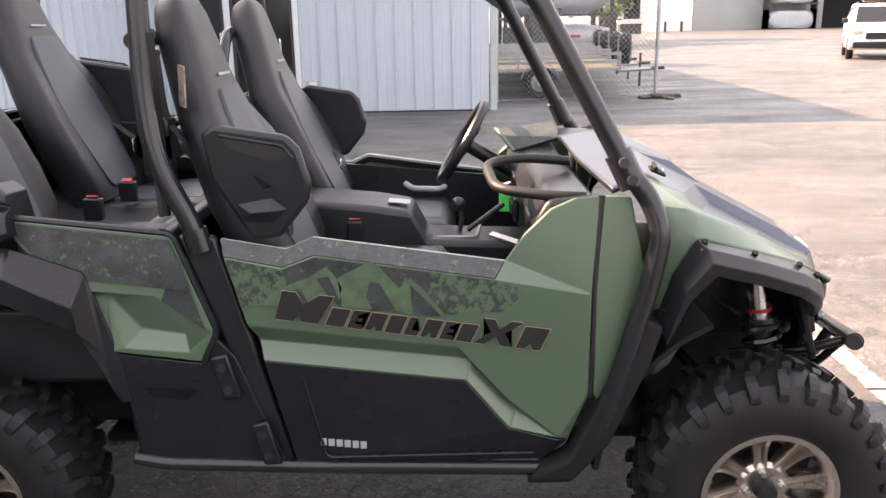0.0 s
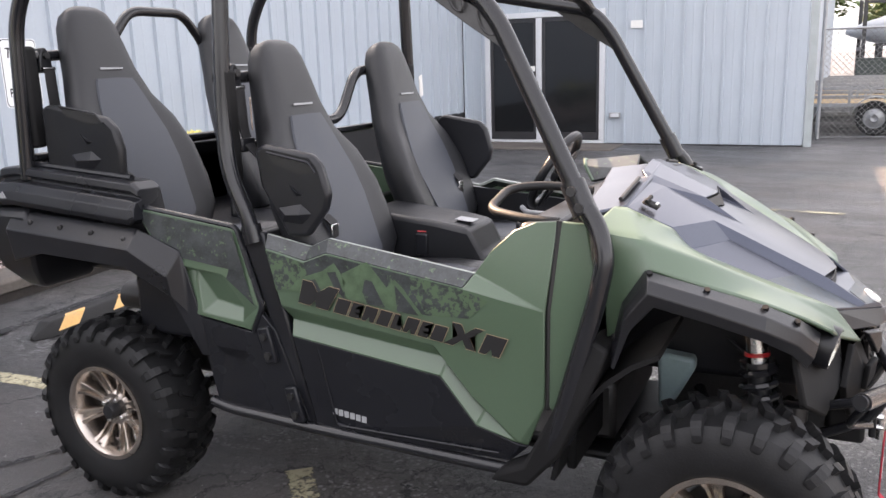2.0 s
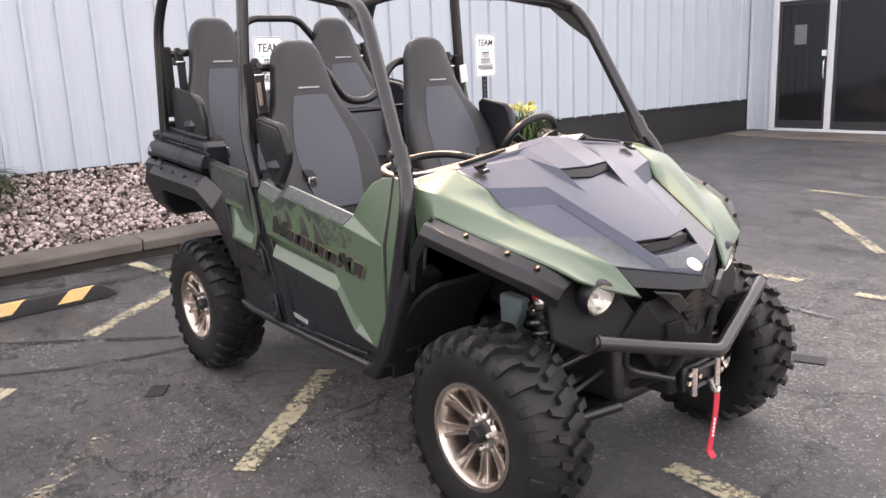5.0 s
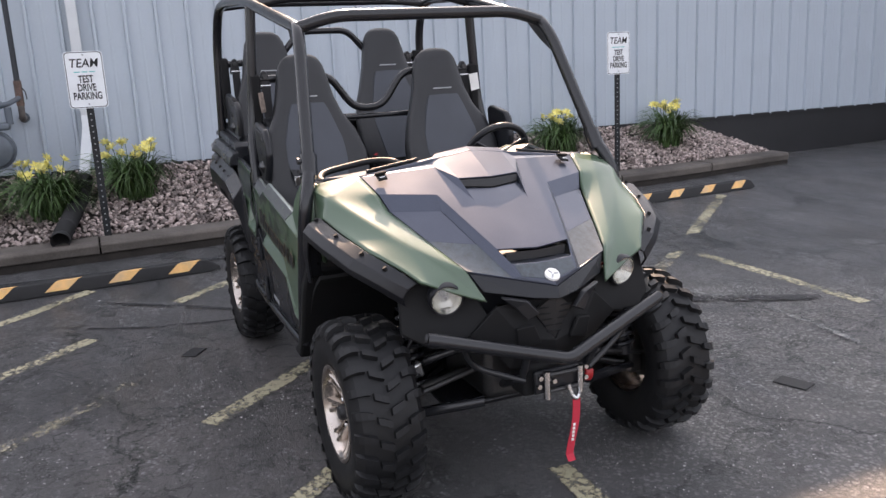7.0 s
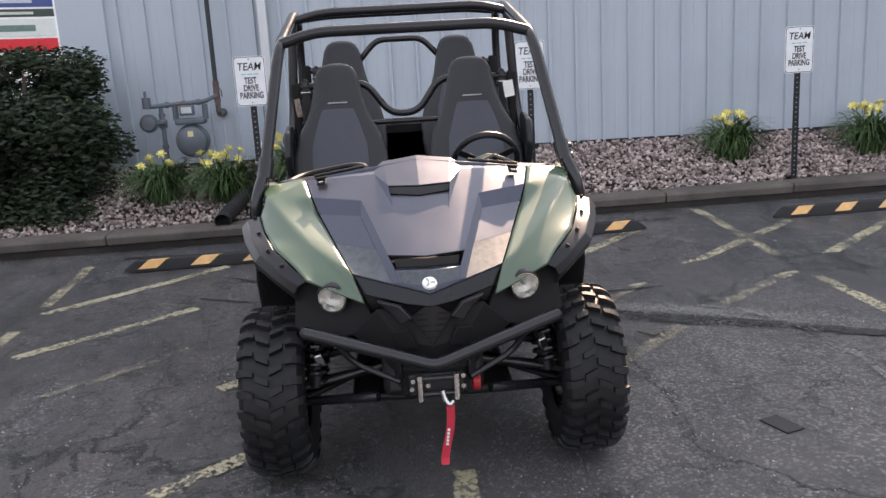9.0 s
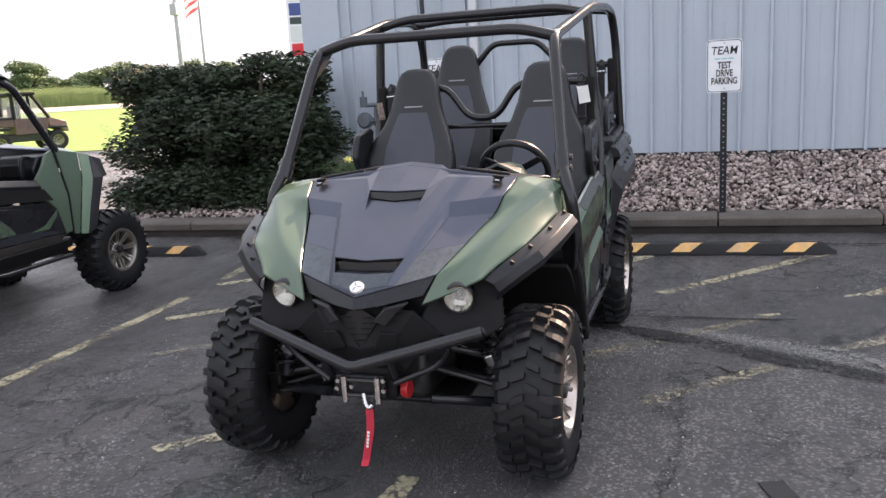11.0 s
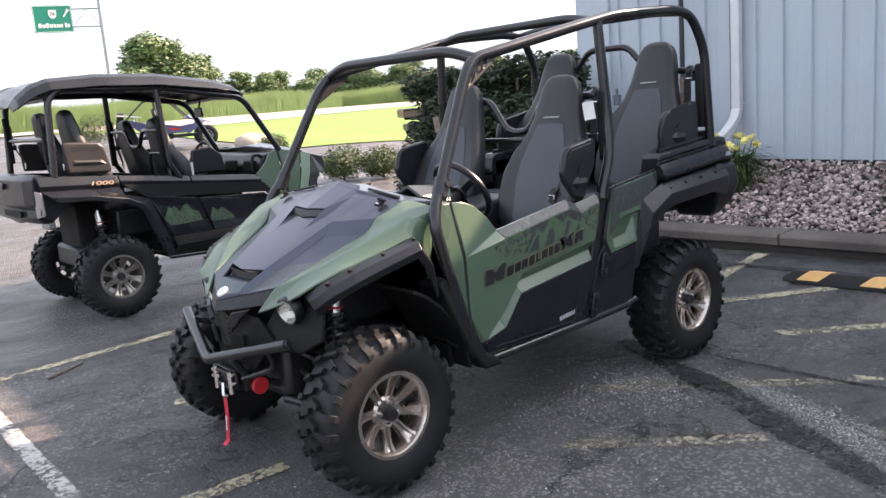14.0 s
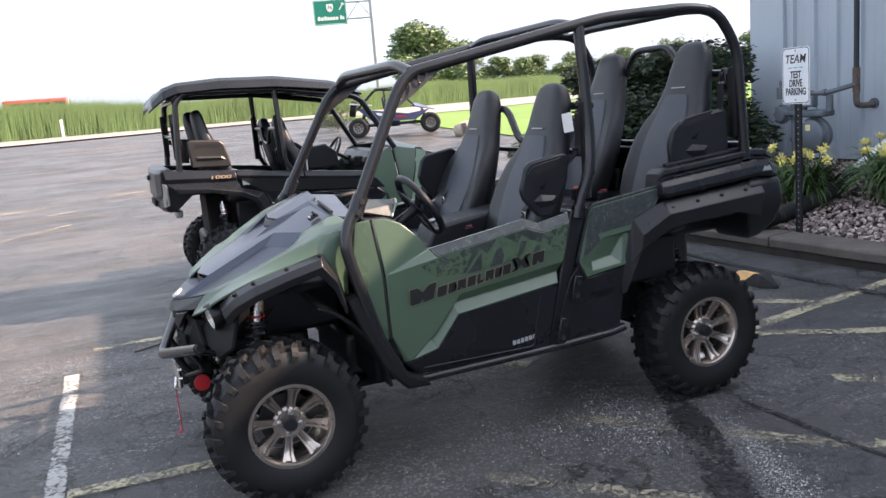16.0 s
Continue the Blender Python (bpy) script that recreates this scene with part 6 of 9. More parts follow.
    for k in range(3):
        add_box(bm, -0.003, 0.003, 0.004, 0.02, 0.004, 0.0055, m=q @ Matrix.Rotation(radians(120 * k), 4, "Z"))
    part("badge_spokes", bm, GREYPRINT, bd)
    # dash cover behind the hood
    D = dict(a=(0.765, 0.0, 1.222), b=(0.77, 0.17, 1.2), c=(0.765, 0.47, 1.158), d=(0.66, 0.6, 1.15), e=(0.62, 0.22, 1.17), f=(0.6, 0.0, 1.2), b_=(0.77, -0.17, 1.2), c_=(0.765, -0.47, 1.158), d_=(0.66, -0.6, 1.15), e_=(0.62, -0.22, 1.17))
    part("dash_cover", facets(D, [("a", "b", "e", "f"), ("b", "c", "d", "e"), ("a", "b_", "e_", "f"), ("b_", "c_", "d_", "e_")], 0.02), HOOD, car, "graphite dash cover", bevel=0.006, sharp=9)
    # nose
    N = dict(n=(1.415, 0, 0.775), c=(1.36, 0.2, 0.735), d=(1.4, 0.12, 0.62), e=(1.42, 0.0, 0.6), f=(1.4, 0.0, 0.5), g=(1.37, 0.16, 0.5), h=(1.35, 0.22, 0.58), i=(1.345, 0.3, 0.64), x=(1.38, 0.075, 0.71))
    Nn = {k: p for k, p in N.items()}
    for k, p in N.items():
        if p[1]:
            Nn[k + "_"] = (p[0], -p[1], p[2])
    fs = [("n", "c", "x"), ("c", "i", "h", "d"), ("c", "d", "x"), ("d", "h", "g"), ("e", "d", "g", "f"), ("x", "d", "e")]
    allf = []
    for f in fs:
        allf += [f, tuple(k + "_" if k + "_" in Nn else k for k in f)]
    nose = part("nose_panel", facets(Nn, allf, 0.02), NOSEBLACK, car, "black faceted nose panel", bevel=0.004, sharp=9)
    part("grille_mesh", facets(dict(n=(1.415, 0, 0.77), x=(1.39, 0.075, 0.71), e=(1.4, 0, 0.6), y=(1.39, -0.075, 0.71)), [("n", "x", "e", "y")], 0.01), BLACKPRINT, nose)
    for s in (-1, 1):
        part("nose_blade", facets(dict(a=(1.392, 0.2, 0.775), b=(1.432, 0.115, 0.76), c=(1.437, 0.072, 0.712), d=(1.427, 0.115, 0.69), e=(1.408, 0.15, 0.735)), [("a", "b", "e"), ("b", "c", "d", "e")], 0.02, s), BLACKP, nose, "black angular nose blade", bevel=0.004, sharp=9)
        part("lower_blade", facets(dict(a=(1.408, 0.15, 0.66), b=(1.43, 0.09, 0.67), c=(1.425, 0.06, 0.6), d=(1.4, 0.14, 0.58)), [("a", "b", "c", "d")], 0.015, s), NOSEBLACK, nose, bevel=0.004, sharp=9)
    for k in range(5):
        part("grille_bar", tube([(1.412, -0.07 + 0.01 * k, 0.72 - 0.022 * k), (1.412, 0.07 - 0.01 * k, 0.72 - 0.022 * k)], 0.003, seg=6), NOSEBLACK, nose)
    # bumper
    bmp = part("bumper", tube([(1.378, -0.47, 0.672), (1.507, 0, 0.555), (1.378, 0.47, 0.672)], 0.0245, 0.03, 16), TUBE, car, "black tubular front bumper")
    for s in (-1, 1):
        part("bumper_stay", tube([(1.465, s * 0.14, 0.59), (1.41, s * 0.13, 0.48), (1.25, s * 0.13, 0.4)], 0.017, 0.05), TUBE, bmp)
        part("bumper_brace", tube([(1.41, s * 0.36, 0.645), (1.35, s * 0.3, 0.53), (1.42, s * 0.13, 0.47)], 0.012, 0.06), TUBE, bmp)
        part("bumper_mount", tube([(1.4, s * 0.4, 0.655), (1.28, s * 0.36, 0.6), (1.1, s * 0.27, 0.56)], 0.014, 0.05), TUBE, bmp)
        part("tube_plug", tube([(1.379, s * 0.468, 0.6715), (1.374, s * 0.476, 0.6735)], 0.02, seg=12), BLACKP, bmp)
    # winch
    wn_ = part("winch", box(1.3, 1.41, -0.13, 0.13, 0.4, 0.52), NOSEBLACK, car, "dark steel winch with bright rollers", bevel=0.015)
    part("fairlead", box(1.42, 1.44, -0.1, 0.1, 0.415, 0.5), BLACKP, wn_, bevel=0.006)
    for y in (-0.06, 0.075):
        part("roller", tube([(1.452, y, 0.4), (1.452, y, 0.5)], 0.012, seg=12), CHROME, wn_, "bright steel roller")
    for z in (0.425, 0.485):
        part("cross_roller", tube([(1.45, -0.05, z), (1.45, 0.065, z)], 0.008, seg=10), STEEL, wn_)
    for y, z in ((-0.09, 0.45), (-0.085, 0.48), (0.1, 0.45), (0.1, 0.49), (-0.03, 0.46)):
        part("winch_bolt", tube([(1.44, y, z), (1.458, y, z)], 0.009, seg=8), CHROME, wn_)
    bm = bmesh.new()
    bmesh.ops.create_cone(bm, cap_ends=True, segments=20, radius1=0.038, radius2=0.034, depth=0.03)
    bm.transform(pose(1.36, 0.155, 0.43, 90, 0, 0))
    part("winch_cap", bm, RED, wn_, "red round winch end cap", bevel=0.004)
    part("hook", tube([(1.462, 0.02, 0.44), (1.47, 0.03, 0.4), (1.475, 0.045, 0.385), (1.47, 0.06, 0.4)], 0.009, 0.02), CHROME, wn_)
    bm = bmesh.new()
    rows = []
    for i in range(13):
        t = i / 12
        z = 0.385 - 0.225 * t
        y = 0.046 - 0.026 * t + 0.006 * math.sin(t * 5)
        x = 1.474 - 0.004 * t + (0.0 if t < 0.93 else 0.02)
        rows.append([(x - 0.002, y - 0.015, z), (x + 0.002, y - 0.015, z), (x + 0.002, y + 0.015, z), (x - 0.002, y + 0.015, z)])
    add_loft(bm, rows)
    stp = part("hook_strap", bm, REDWEB, wn_, "red webbing hook strap hanging down")
    bm = bmesh.new()
    for i in range(5):
        add_box(bm, 1.4755, 1.4765, 0.03 - 0.002 * i, 0.04 - 0.002 * i, 0.285 - 0.014 * i, 0.295 - 0.014 * i)
    part("strap_mark", bm, WHITE, stp)


def build_cage(car):
    """Roll cage of black tube."""
    r = 0.026
    for s in (-1, 1):
        part("cage_rail", tube([(0.605, s * 0.705, 0.47), (0.655, s * 0.715, 0.62), (0.745, s * 0.71, 0.95), (0.765, s * 0.7, 1.06), (0.735, s * 0.675, 1.14), (0.685, s * 0.655, 1.2), (0.44, s * 0.59, 1.66), (0.37, s * 0.575, 1.74), (-0.45, s * 0.6, 1.9), (-0.62, s * 0.605, 1.93), (-1.08, s * 0.63, 1.955), (-1.25, s * 0.64, 1.93), (-1.36, s * 0.65, 1.75), (-1.38, s * 0.67, 1.19)], r, 0.09, 14), TUBE, car, "black steel roll cage rail")
        jp = part("cage_joint", tube([(0.7, s * 0.66, 1.165), (0.66, s * 0.648, 1.245)], 0.034, seg=14), TUBE, car)
        for d in (-0.02, 0.022):
            part("joint_bolt", tube([(0.68 - d * 0.5, s * 0.68, 1.205 + d), (0.68 - d * 0.5, s * 0.695, 1.205 + d)], 0.013, seg=8), STEEL, jp)
        part("cage_post", tube([(-0.375, s * 0.668, 1.03), (-0.395, s * 0.665, 1.1), (-0.465, s * 0.655, 1.24), (-0.485, s * 0.635, 1.4), (-0.475, s * 0.6, 1.9)], r, 0.1, 14), TUBE, car, "black steel door post of the cage")
        part("post_foot", tube([(-0.372, s * 0.668, 1.02), (-0.385, s * 0.667, 1.075)], 0.032, seg=14), TUBE, car)
        gu = part("corner_gusset", facets(dict(a=(0.505, 0.603, 1.555), b=(0.43, 0.588, 1.69), c=(0.37, 0.577, 1.742), d=(0.17, 0.583, 1.782), e=(0.34, 0.586, 1.66)), [("a", "b", "e"), ("b", "c", "e"), ("c", "d", "e")], 0.006, s), STEEL, car, "dark embossed steel gusset at the roof corner", bevel=0.002)
        for cx, cz, w in ((0.405, 1.665, 0.034), (0.315, 1.722, 0.026)):
            part("emboss", tube([(cx + w * math.cos(a) * 0.8, s * 0.592, cz + w * (math.sin(a) - 0.55 * math.cos(a))) for a in [2 * math.pi * k / 14 for k in range(15)]], 0.0035, seg=6), STEEL, gu)
    part("front_header", tube([(0.36, -0.575, 1.74), (0.37, -0.42, 1.785), (0.37, 0.42, 1.785), (0.36, 0.575, 1.74)], r, 0.1, 14), TUBE, car, "black front roof bar")
    part("mid_header", tube([(-0.47, -0.6, 1.89), (-0.47, -0.44, 1.93), (-0.47, 0.44, 1.93), (-0.47, 0.6, 1.89)], 0.024, 0.1, 14), TUBE, car)
    part("rear_header", tube([(-1.2, -0.63, 1.94), (-1.2, -0.45, 1.96), (-1.2, 0.45, 1.96), (-1.2, 0.63, 1.94)], 0.022, 0.1, 14), TUBE, car)
    part("rear_hoop", tube([(-1.37, -0.65, 1.62), (-1.35, -0.3, 1.64), (-1.33, -0.25, 1.69), (-1.33, -0.15, 1.8), (-1.33, 0.15, 1.8), (-1.33, 0.25, 1.69), (-1.35, 0.3, 1.64), (-1.37, 0.65, 1.62)], 0.02, 0.06), TUBE, car, "black trapezoid bar behind the rear seats")
    part("mid_hoop", tube([(-0.5, -0.63, 1.53), (-0.5, -0.22, 1.54), (-0.5, -0.09, 1.355), (-0.5, 0.07, 1.355), (-0.5, 0.2, 1.54), (-0.5, 0.63, 1.53)], 0.02, 0.07), TUBE, car, "black dipped bar between the front seats")
    part("low_cross", tube([(-0.5, -0.62, 1.31), (-0.5, 0.62, 1.31)], 0.014), TUBE, car)
    part("rear_cross", tube([(-1.38, -0.66, 1.26), (-1.38, 0.66, 1.26)], 0.02), TUBE, car)


def build_cabin(car):
    """Seats, belts, dash, wheel, console."""
    for y in (-0.38, 0.37):
        add_seat(car, -0.2, y, 0.86, -0.47, 1.645)
        add_seat(car, -1.03, y, 0.95, -1.34, 1.8, cush=0.42)
    for s in (-1, 1):
        belt(car, (-0.5, s * 0.56, 1.52), (-0.18, s * 0.5, 1.06))
        belt(car, (-1.36, s * 0.56, 1.6), (-0.98, s * 0.52, 1.15))
        part("belt_cover", box(-0.505, -0.455, s * 0.615 - 0.028, s * 0.615 + 0.028, 1.2, 1.56, m=pose(0, 0, 0)), NOSEBLACK, car, "black belt retractor cover on the post", bevel=0.014)
        part("rear_belt_cover", box(-1.385, -1.335, s * 0.625 - 0.028, s * 0.625 + 0.028, 1.3, 1.66), NOSEBLACK, car, "black belt retractor cover on the post", bevel=0.014)
        part("shoulder_strap", tube([(-0.49, s * 0.6, 1.45), (-0.47, s * 0.62, 1.1)], 0.016, seg=8), WEB, car)
        part("buckle", box(-0.08, -0.03, s * 0.12 - 0.014, s * 0.12 + 0.014, 0.88, 0.96), BLACKP, car, bevel=0.006)
        part("red_button", box(-0.018, 0.018, -0.008, 0.008, 0, 0.006, m=pose(-0.055, s * 0.12, 0.961, s * 35, 0, 0)), RED, car, "red belt release button")
        part("rear_buckle", box(-0.9, -0.84, s * 0.14 - 0.014, s * 0.14 + 0.014, 0.98, 1.05), BLACKP, car, bevel=0.006)
        part("red_button", box(-0.018, 0.018, -0.008, 0.008, 0, 0.006, m=pose(-0.87, s * 0.14, 1.051, s * 35, 0, 0)), RED, car, "red belt release button")
    for p, rz in (((-0.4, 0.585, 1.46), 15),):
        part("paper_tag", box(-0.002, 0.002, -0.03, 0.03, -0.045, 0.045, m=pose(*p, 8, 0, rz)), WHITE, car, "white hanging paper tag")
    part("hang_label", box(-0.002, 0.002, -0.018, 0.018, -0.05, 0.05, m=pose(-0.4, -0.6, 1.42, 8, 0, 40)), mat("printed_label", (0.25, 0.2, 0.17), 0.5, vary=0.6, scale=60), car, "printed hanging label")
    # rear bench backing and cargo bed
    bed = bmesh.new()
    add_box(bed, -1.5, -1.4, -0.6, 0.6, 0.9, 1.2)
    add_box(bed, -1.42, -0.7, -0.6, 0.6, 0.92, 0.96)
    part("rear_tub", bed, BLACKP, car, bevel=0.02)
    part("bed_wall", box(-1.44, -1.4, -0.66, 0.66, 0.95, 1.24), BLACKP, car, bevel=0.015)
    part("front_seat_divider", box(-0.62, -0.58, -0.64, 0.64, 0.5, 0.95), BLACKP, car, bevel=0.015)
    part("seat_storage", box(-0.55, -0.3, -0.62, 0.62, 0.55, 0.8), BLACKP, car, bevel=0.02)
    # console
    con = part("console", loft([[(-0.3, -0.12, 0.6), (-0.3, 0.12, 0.6), (-0.3, 0.12, 1.035), (-0.3, -0.12, 1.035)], [(0.0, -0.125, 0.6), (0.0, 0.125, 0.6), (0.0, 0.125, 1.005), (0.0, -0.125, 1.005)],
                                [(0.12, -0.12, 0.6), (0.12, 0.12, 0.6), (0.12, 0.12, 0.985), (0.12, -0.12, 0.985)], [(0.17, -0.11, 0.6), (0.17, 0.11, 0.6), (0.17, 0.11, 0.89), (0.17, -0.11, 0.89)],
                                [(0.62, -0.12, 0.6), (0.62, 0.12, 0.6), (0.62, 0.12, 0.87), (0.62, -0.12, 0.87)]]), SEAT, car, "black centre console between the seats", bevel=0.018)
    part("console_label", box(-0.05, 0.02, -0.06, 0.0, 1.004, 1.006, m=pose(0, 0, 0, 0, 5.5, 0)), GREYPRINT, con)
    lev = part("shift_lever", tube([(0.27, 0.03, 0.86), (0.285, 0.03, 0.93), (0.275, 0.03, 0.97)], 0.008, 0.03), STEEL, con)
    bm = bmesh.new()
    bmesh.ops.create_uvsphere(bm, u_segments=16, v_segments=10, radius=0.024)
    bm.transform(pose(0.272, 0.03, 0.975))
    part("knob", bm, BLACKP, lev)
    part("brake_lever", tube([(0.3, -0.03, 0.9), (0.42, 0.0, 0.98)], 0.009), BLACKP, con)
    part("shift_gate", box(0.2, 0.34, -0.05, 0.09, 0.868, 0.885), SATIN, con, bevel=0.008)
    part("gate_trim", tube([(0.2, -0.06, 0.886), (0.33, -0.06, 0.886), (0.345, 0.1, 0.886)], 0.005, 0.03, 6), GREYPRINT, con)
    part("paper_slip", box(-0.05, 0.05, -0.02, 0.02, 0, 0.002, m=pose(0.42, -0.08, 0.885, 0, 14, -20)), WHITE, con, "white paper slip lying on the console")
    # dash
    part("dashboard", loft([[(0.62, y, z) for z in (0.8, 1.0, 1.13)] + [(0.5, y, 1.12), (0.46, y, 1.05), (0.5, y, 0.9), (0.56, y, 0.8)] for y in (-0.6, -0.3, 0.1, 0.6)]), BLACKP, car, "black moulded dashboard", bevel=0.015)
    V = dict(a=(0.47, 0.25, 1.115), b=(0.43, 0.29, 1.165), c=(0.41, 0.355, 1.18), d=(0.43, 0.42, 1.165), e=(0.47, 0.46, 1.115), f=(0.63, 0.46, 1.16), g=(0.62, 0.355, 1.205), h=(0.63, 0.25, 1.16))
    part("gauge_hood", facets(V, [("a", "b", "h"), ("b", "c", "g", "h"), ("c", "d", "f", "g"), ("d", "e", "f")], 0.014), CAMO, car, "angular printed visor over the gauge", bevel=0.003)
    part("gauge_rim", tube([V[k] for k in "abcde"], 0.007, seg=6), GREEN, car, "green rim of the gauge visor")
    bm = bmesh.new()
    bmesh.ops.create_cone(bm, cap_ends=True, segments=24, radius1=0.05, radius2=0.045, depth=0.012)
    bm.transform(pose(0.458, 0.355, 1.137, 0, 90, 0) @ Matrix.Diagonal((0.55, 1.35, 1, 1)))
    part("gauge", bm, BLACKPRINT, car, "dark instrument gauge")
    for y in (-0.45, -0.15, 0.12):
        part("dash_vent", box(0.455, 0.47, y - 0.06, y + 0.06, 1.02, 1.06), SATIN, car, bevel=0.008)
    part("switch_panel", box(0.452, 0.47, -0.02, 0.12, 0.92, 1.0), SATIN, car, bevel=0.006)
    for k in range(3):
        part("switch", box(0.444, 0.453, 0.0 + 0.038 * k, 0.025 + 0.038 * k, 0.94, 0.98), BLACKPRINT, car, bevel=0.003)
    part("key_ring", tube([(0.45, 0.1, 1.03), (0.425, 0.1, 1.025), (0.424, 0.102, 1.0)], 0.006), CHROME, car)
    part("green_tag", box(0.41, 0.462, 0.096, 0.102, 0.93, 0.995), LIMETAG, car, "bright green plastic key tag", bevel=0.004)
    part("grab_handle", tube([(0.6, -0.57, 1.12), (0.5, -0.57, 1.125), (0.37, -0.52, 1.135), (0.35, -0.3, 1.165), (0.45, -0.23, 1.17), (0.6, -0.22, 1.155)], 0.014, 0.06), RUBBER, car, "black passenger grab handle")
    # steering wheel
    m = pose(0.29, 0.355, 1.135, 0, -59, 0)
    bm = bmesh.new()
    R, rr = 0.158, 0.0165
    n, k = 40, 10
    rings = []
    for i in range(n):
        a = 2 * math.pi * i / n
        rings.append([bm.verts.new(m @ Vector(((R + rr * math.cos(b)) * math.cos(a), (R + rr * math.cos(b)) * math.sin(a), rr * math.sin(b)))) for b in [2 * math.pi * j / k for j in range(k)]])
    for i in range(n):
        for j in range(k):
            bm.faces.new((rings[i][j], rings[(i + 1) % n][j], rings[(i + 1) % n][(j + 1) % k], rings[i][(j + 1) % k]))
    sw = part("steering_wheel", bm, BLACKP, car, "black three-spoke steering wheel")
    for a in (90, 210, 330):
        q = Matrix.Rotation(radians(a + 90), 4, "Z")
        part("spoke", box(0.02, R, -0.018, 0.018, -0.022, -0.01, m=m @ q), BLACKP, sw, bevel=0.005)
    bm = bmesh.new()
    bmesh.ops.create_cone(bm, cap_ends=True, segments=20, radius1=0.045, radius2=0.038, depth=0.03)
    bm.transform(m @ pose(0, 0, -0.016))
    part("horn_pad", bm, BLACKP, sw, bevel=0.006)
    part("steering_column", tube([m @ Vector((0, 0, -0.03)), m @ Vector((0, 0, -0.3))], 0.026), BLACKP, sw)


build_utv()


# ---- the second vehicle, with a roof ----
def build_utv_roofed():
    car = thing("roofed_utility_vehicle", "dark green and black roofed off-road vehicle with cargo bed", "off-road vehicle", pose(-0.4, -4.2, 0, 0, 0, 180))
    wm = wheel_meshes(GUNMETAL, "wheel_b")
    for x, y, sp in ((1.06, -0.62, 20), (1.06, 0.62, 3), (-1.05, -0.62, 41), (-1.05, 0.62, 9)):
        add_wheel(car, wm, x, y, TYRE_R + 0.001, sp)
    part("chassis", box(-1.25, 1.1, -0.28, 0.28, 0.4, 0.58), STEEL, car, bevel=0.03)
    part("floor_tub", box(-0.66, 0.62, -0.64, 0.64, 0.46, 0.55), BLACKP, car, bevel=0.02)
    part("engine_box", box(-1.2, -0.66, -0.28, 0.28, 0.55, 0.96), NOSEBLACK, car, bevel=0.03)
    B = 0.7
    for s in (-1, 1):
        for x in (1.06, -1.05):
            spring(car, (x - 0.02, s * 0.4, 0.88), (x, s * 0.48, 0.4))
            part("lower_arm", tube([(x + 0.2, s * 0.2, 0.36), (x, s * 0.54, 0.3), (x - 0.2, s * 0.2, 0.36)], 0.02, 0.05), TUBE, car)
            part("upper_arm", tube([(x + 0.12, s * 0.24, 0.56), (x, s * 0.54, 0.46), (x - 0.12, s * 0.24, 0.56)], 0.017, 0.05), TUBE, car)
        part("rear_well", box(-0.62, -0.56, s * 0.5 - 0.17, s * 0.5 + 0.17, 0.42, 0.95), NOSEBLACK, car, bevel=0.01)
        # cargo bed side: top rail, side wall and the black lower corner
        V = dict(a=(-1.57, B - 0.025, 1.226), b=(-0.955, B - 0.03, 1.166), c=(-0.955, B, 1.105), d=(-1.56, B, 1.145), e=(-1.58, B - 0.01, 0.93), f=(-1.5, B - 0.02, 0.86), g=(-1.34, B + 0.005, 1.0), h=(-0.9, B + 0.01, 0.96), i=(-0.955, B - 0.012, 1.07), j=(-1.55, B - 0.012, 1.11), a2=(-1.57, B - 0.13, 1.226), b2=(-0.955, B - 0.13, 1.166))
        part("bed_side", facets(V, [("a", "b", "c", "d"), ("a", "a2", "b2", "b"), ("d", "c", "i", "j"), ("j", "i", "h", "g"), ("j", "g", "f", "e")], 0.03, s), SATIN, car, "black cargo bed side with a flat top rail", bevel=0.006, sharp=9)
        # flare: a broad sloped ledge over the rear wheel, then a thin lip running down to the sill
        W = dict(a=(-1.56, B + 0.0, 1.11), b=(-1.2, B + 0.005, 1.085), c=(-0.9, B + 0.01, 1.0), d=(-0.73, B + 0.01, 0.95), e=(-0.6, B + 0.0, 0.6), f=(-0.56, B - 0.01, 0.43),
                 k=(-1.5, B + 0.05, 1.06), l=(-1.2, B + 0.075, 1.035), m=(-0.92, B + 0.08, 0.975), n=(-0.8, B + 0.075, 0.91), o=(-0.68, B + 0.045, 0.6), p=(-0.64, B + 0.01, 0.43),
                 q=(-1.46, B + 0.05, 1.01), r=(-1.2, B + 0.072, 0.995), t=(-0.94, B + 0.076, 0.93), u=(-0.83, B + 0.07, 0.875), v=(-0.71, B + 0.04, 0.58))
        part("rear_flare", facets(W, [("a", "b", "l", "k"), ("b", "c", "m", "l"), ("c", "d", "n", "m"), ("d", "e", "o", "n"), ("e", "f", "p", "o"), ("k", "l", "r", "q"), ("l", "m", "t", "r"), ("m", "n", "u", "t"), ("n", "o", "v", "u"), ("o", "p", "v")], 0.012, s), SATIN, car, "black moulded rear fender flare", bevel=0.006, sharp=9)
        # belt rail in two lengths with a seam between
        for nm, x0, z0, x1, z1 in (("belt_rail", -0.95, 1.166, -0.345, 1.094), ("belt_rail", -0.338, 1.093, 0.32, 1.024)):
            part(nm, loft([[(x, s * (B - 0.1), z), (x, s * (B - 0.035), z), (x, s * (B + 0.002), z - 0.045), (x, s * (B - 0.008), z - 0.075), (x, s * (B - 0.1), z - 0.075)] for x, z in ((x0, z0), (x1, z1))]), SATIN, car, "dark grey belt rail along the doors", bevel=0.006, sharp=9)
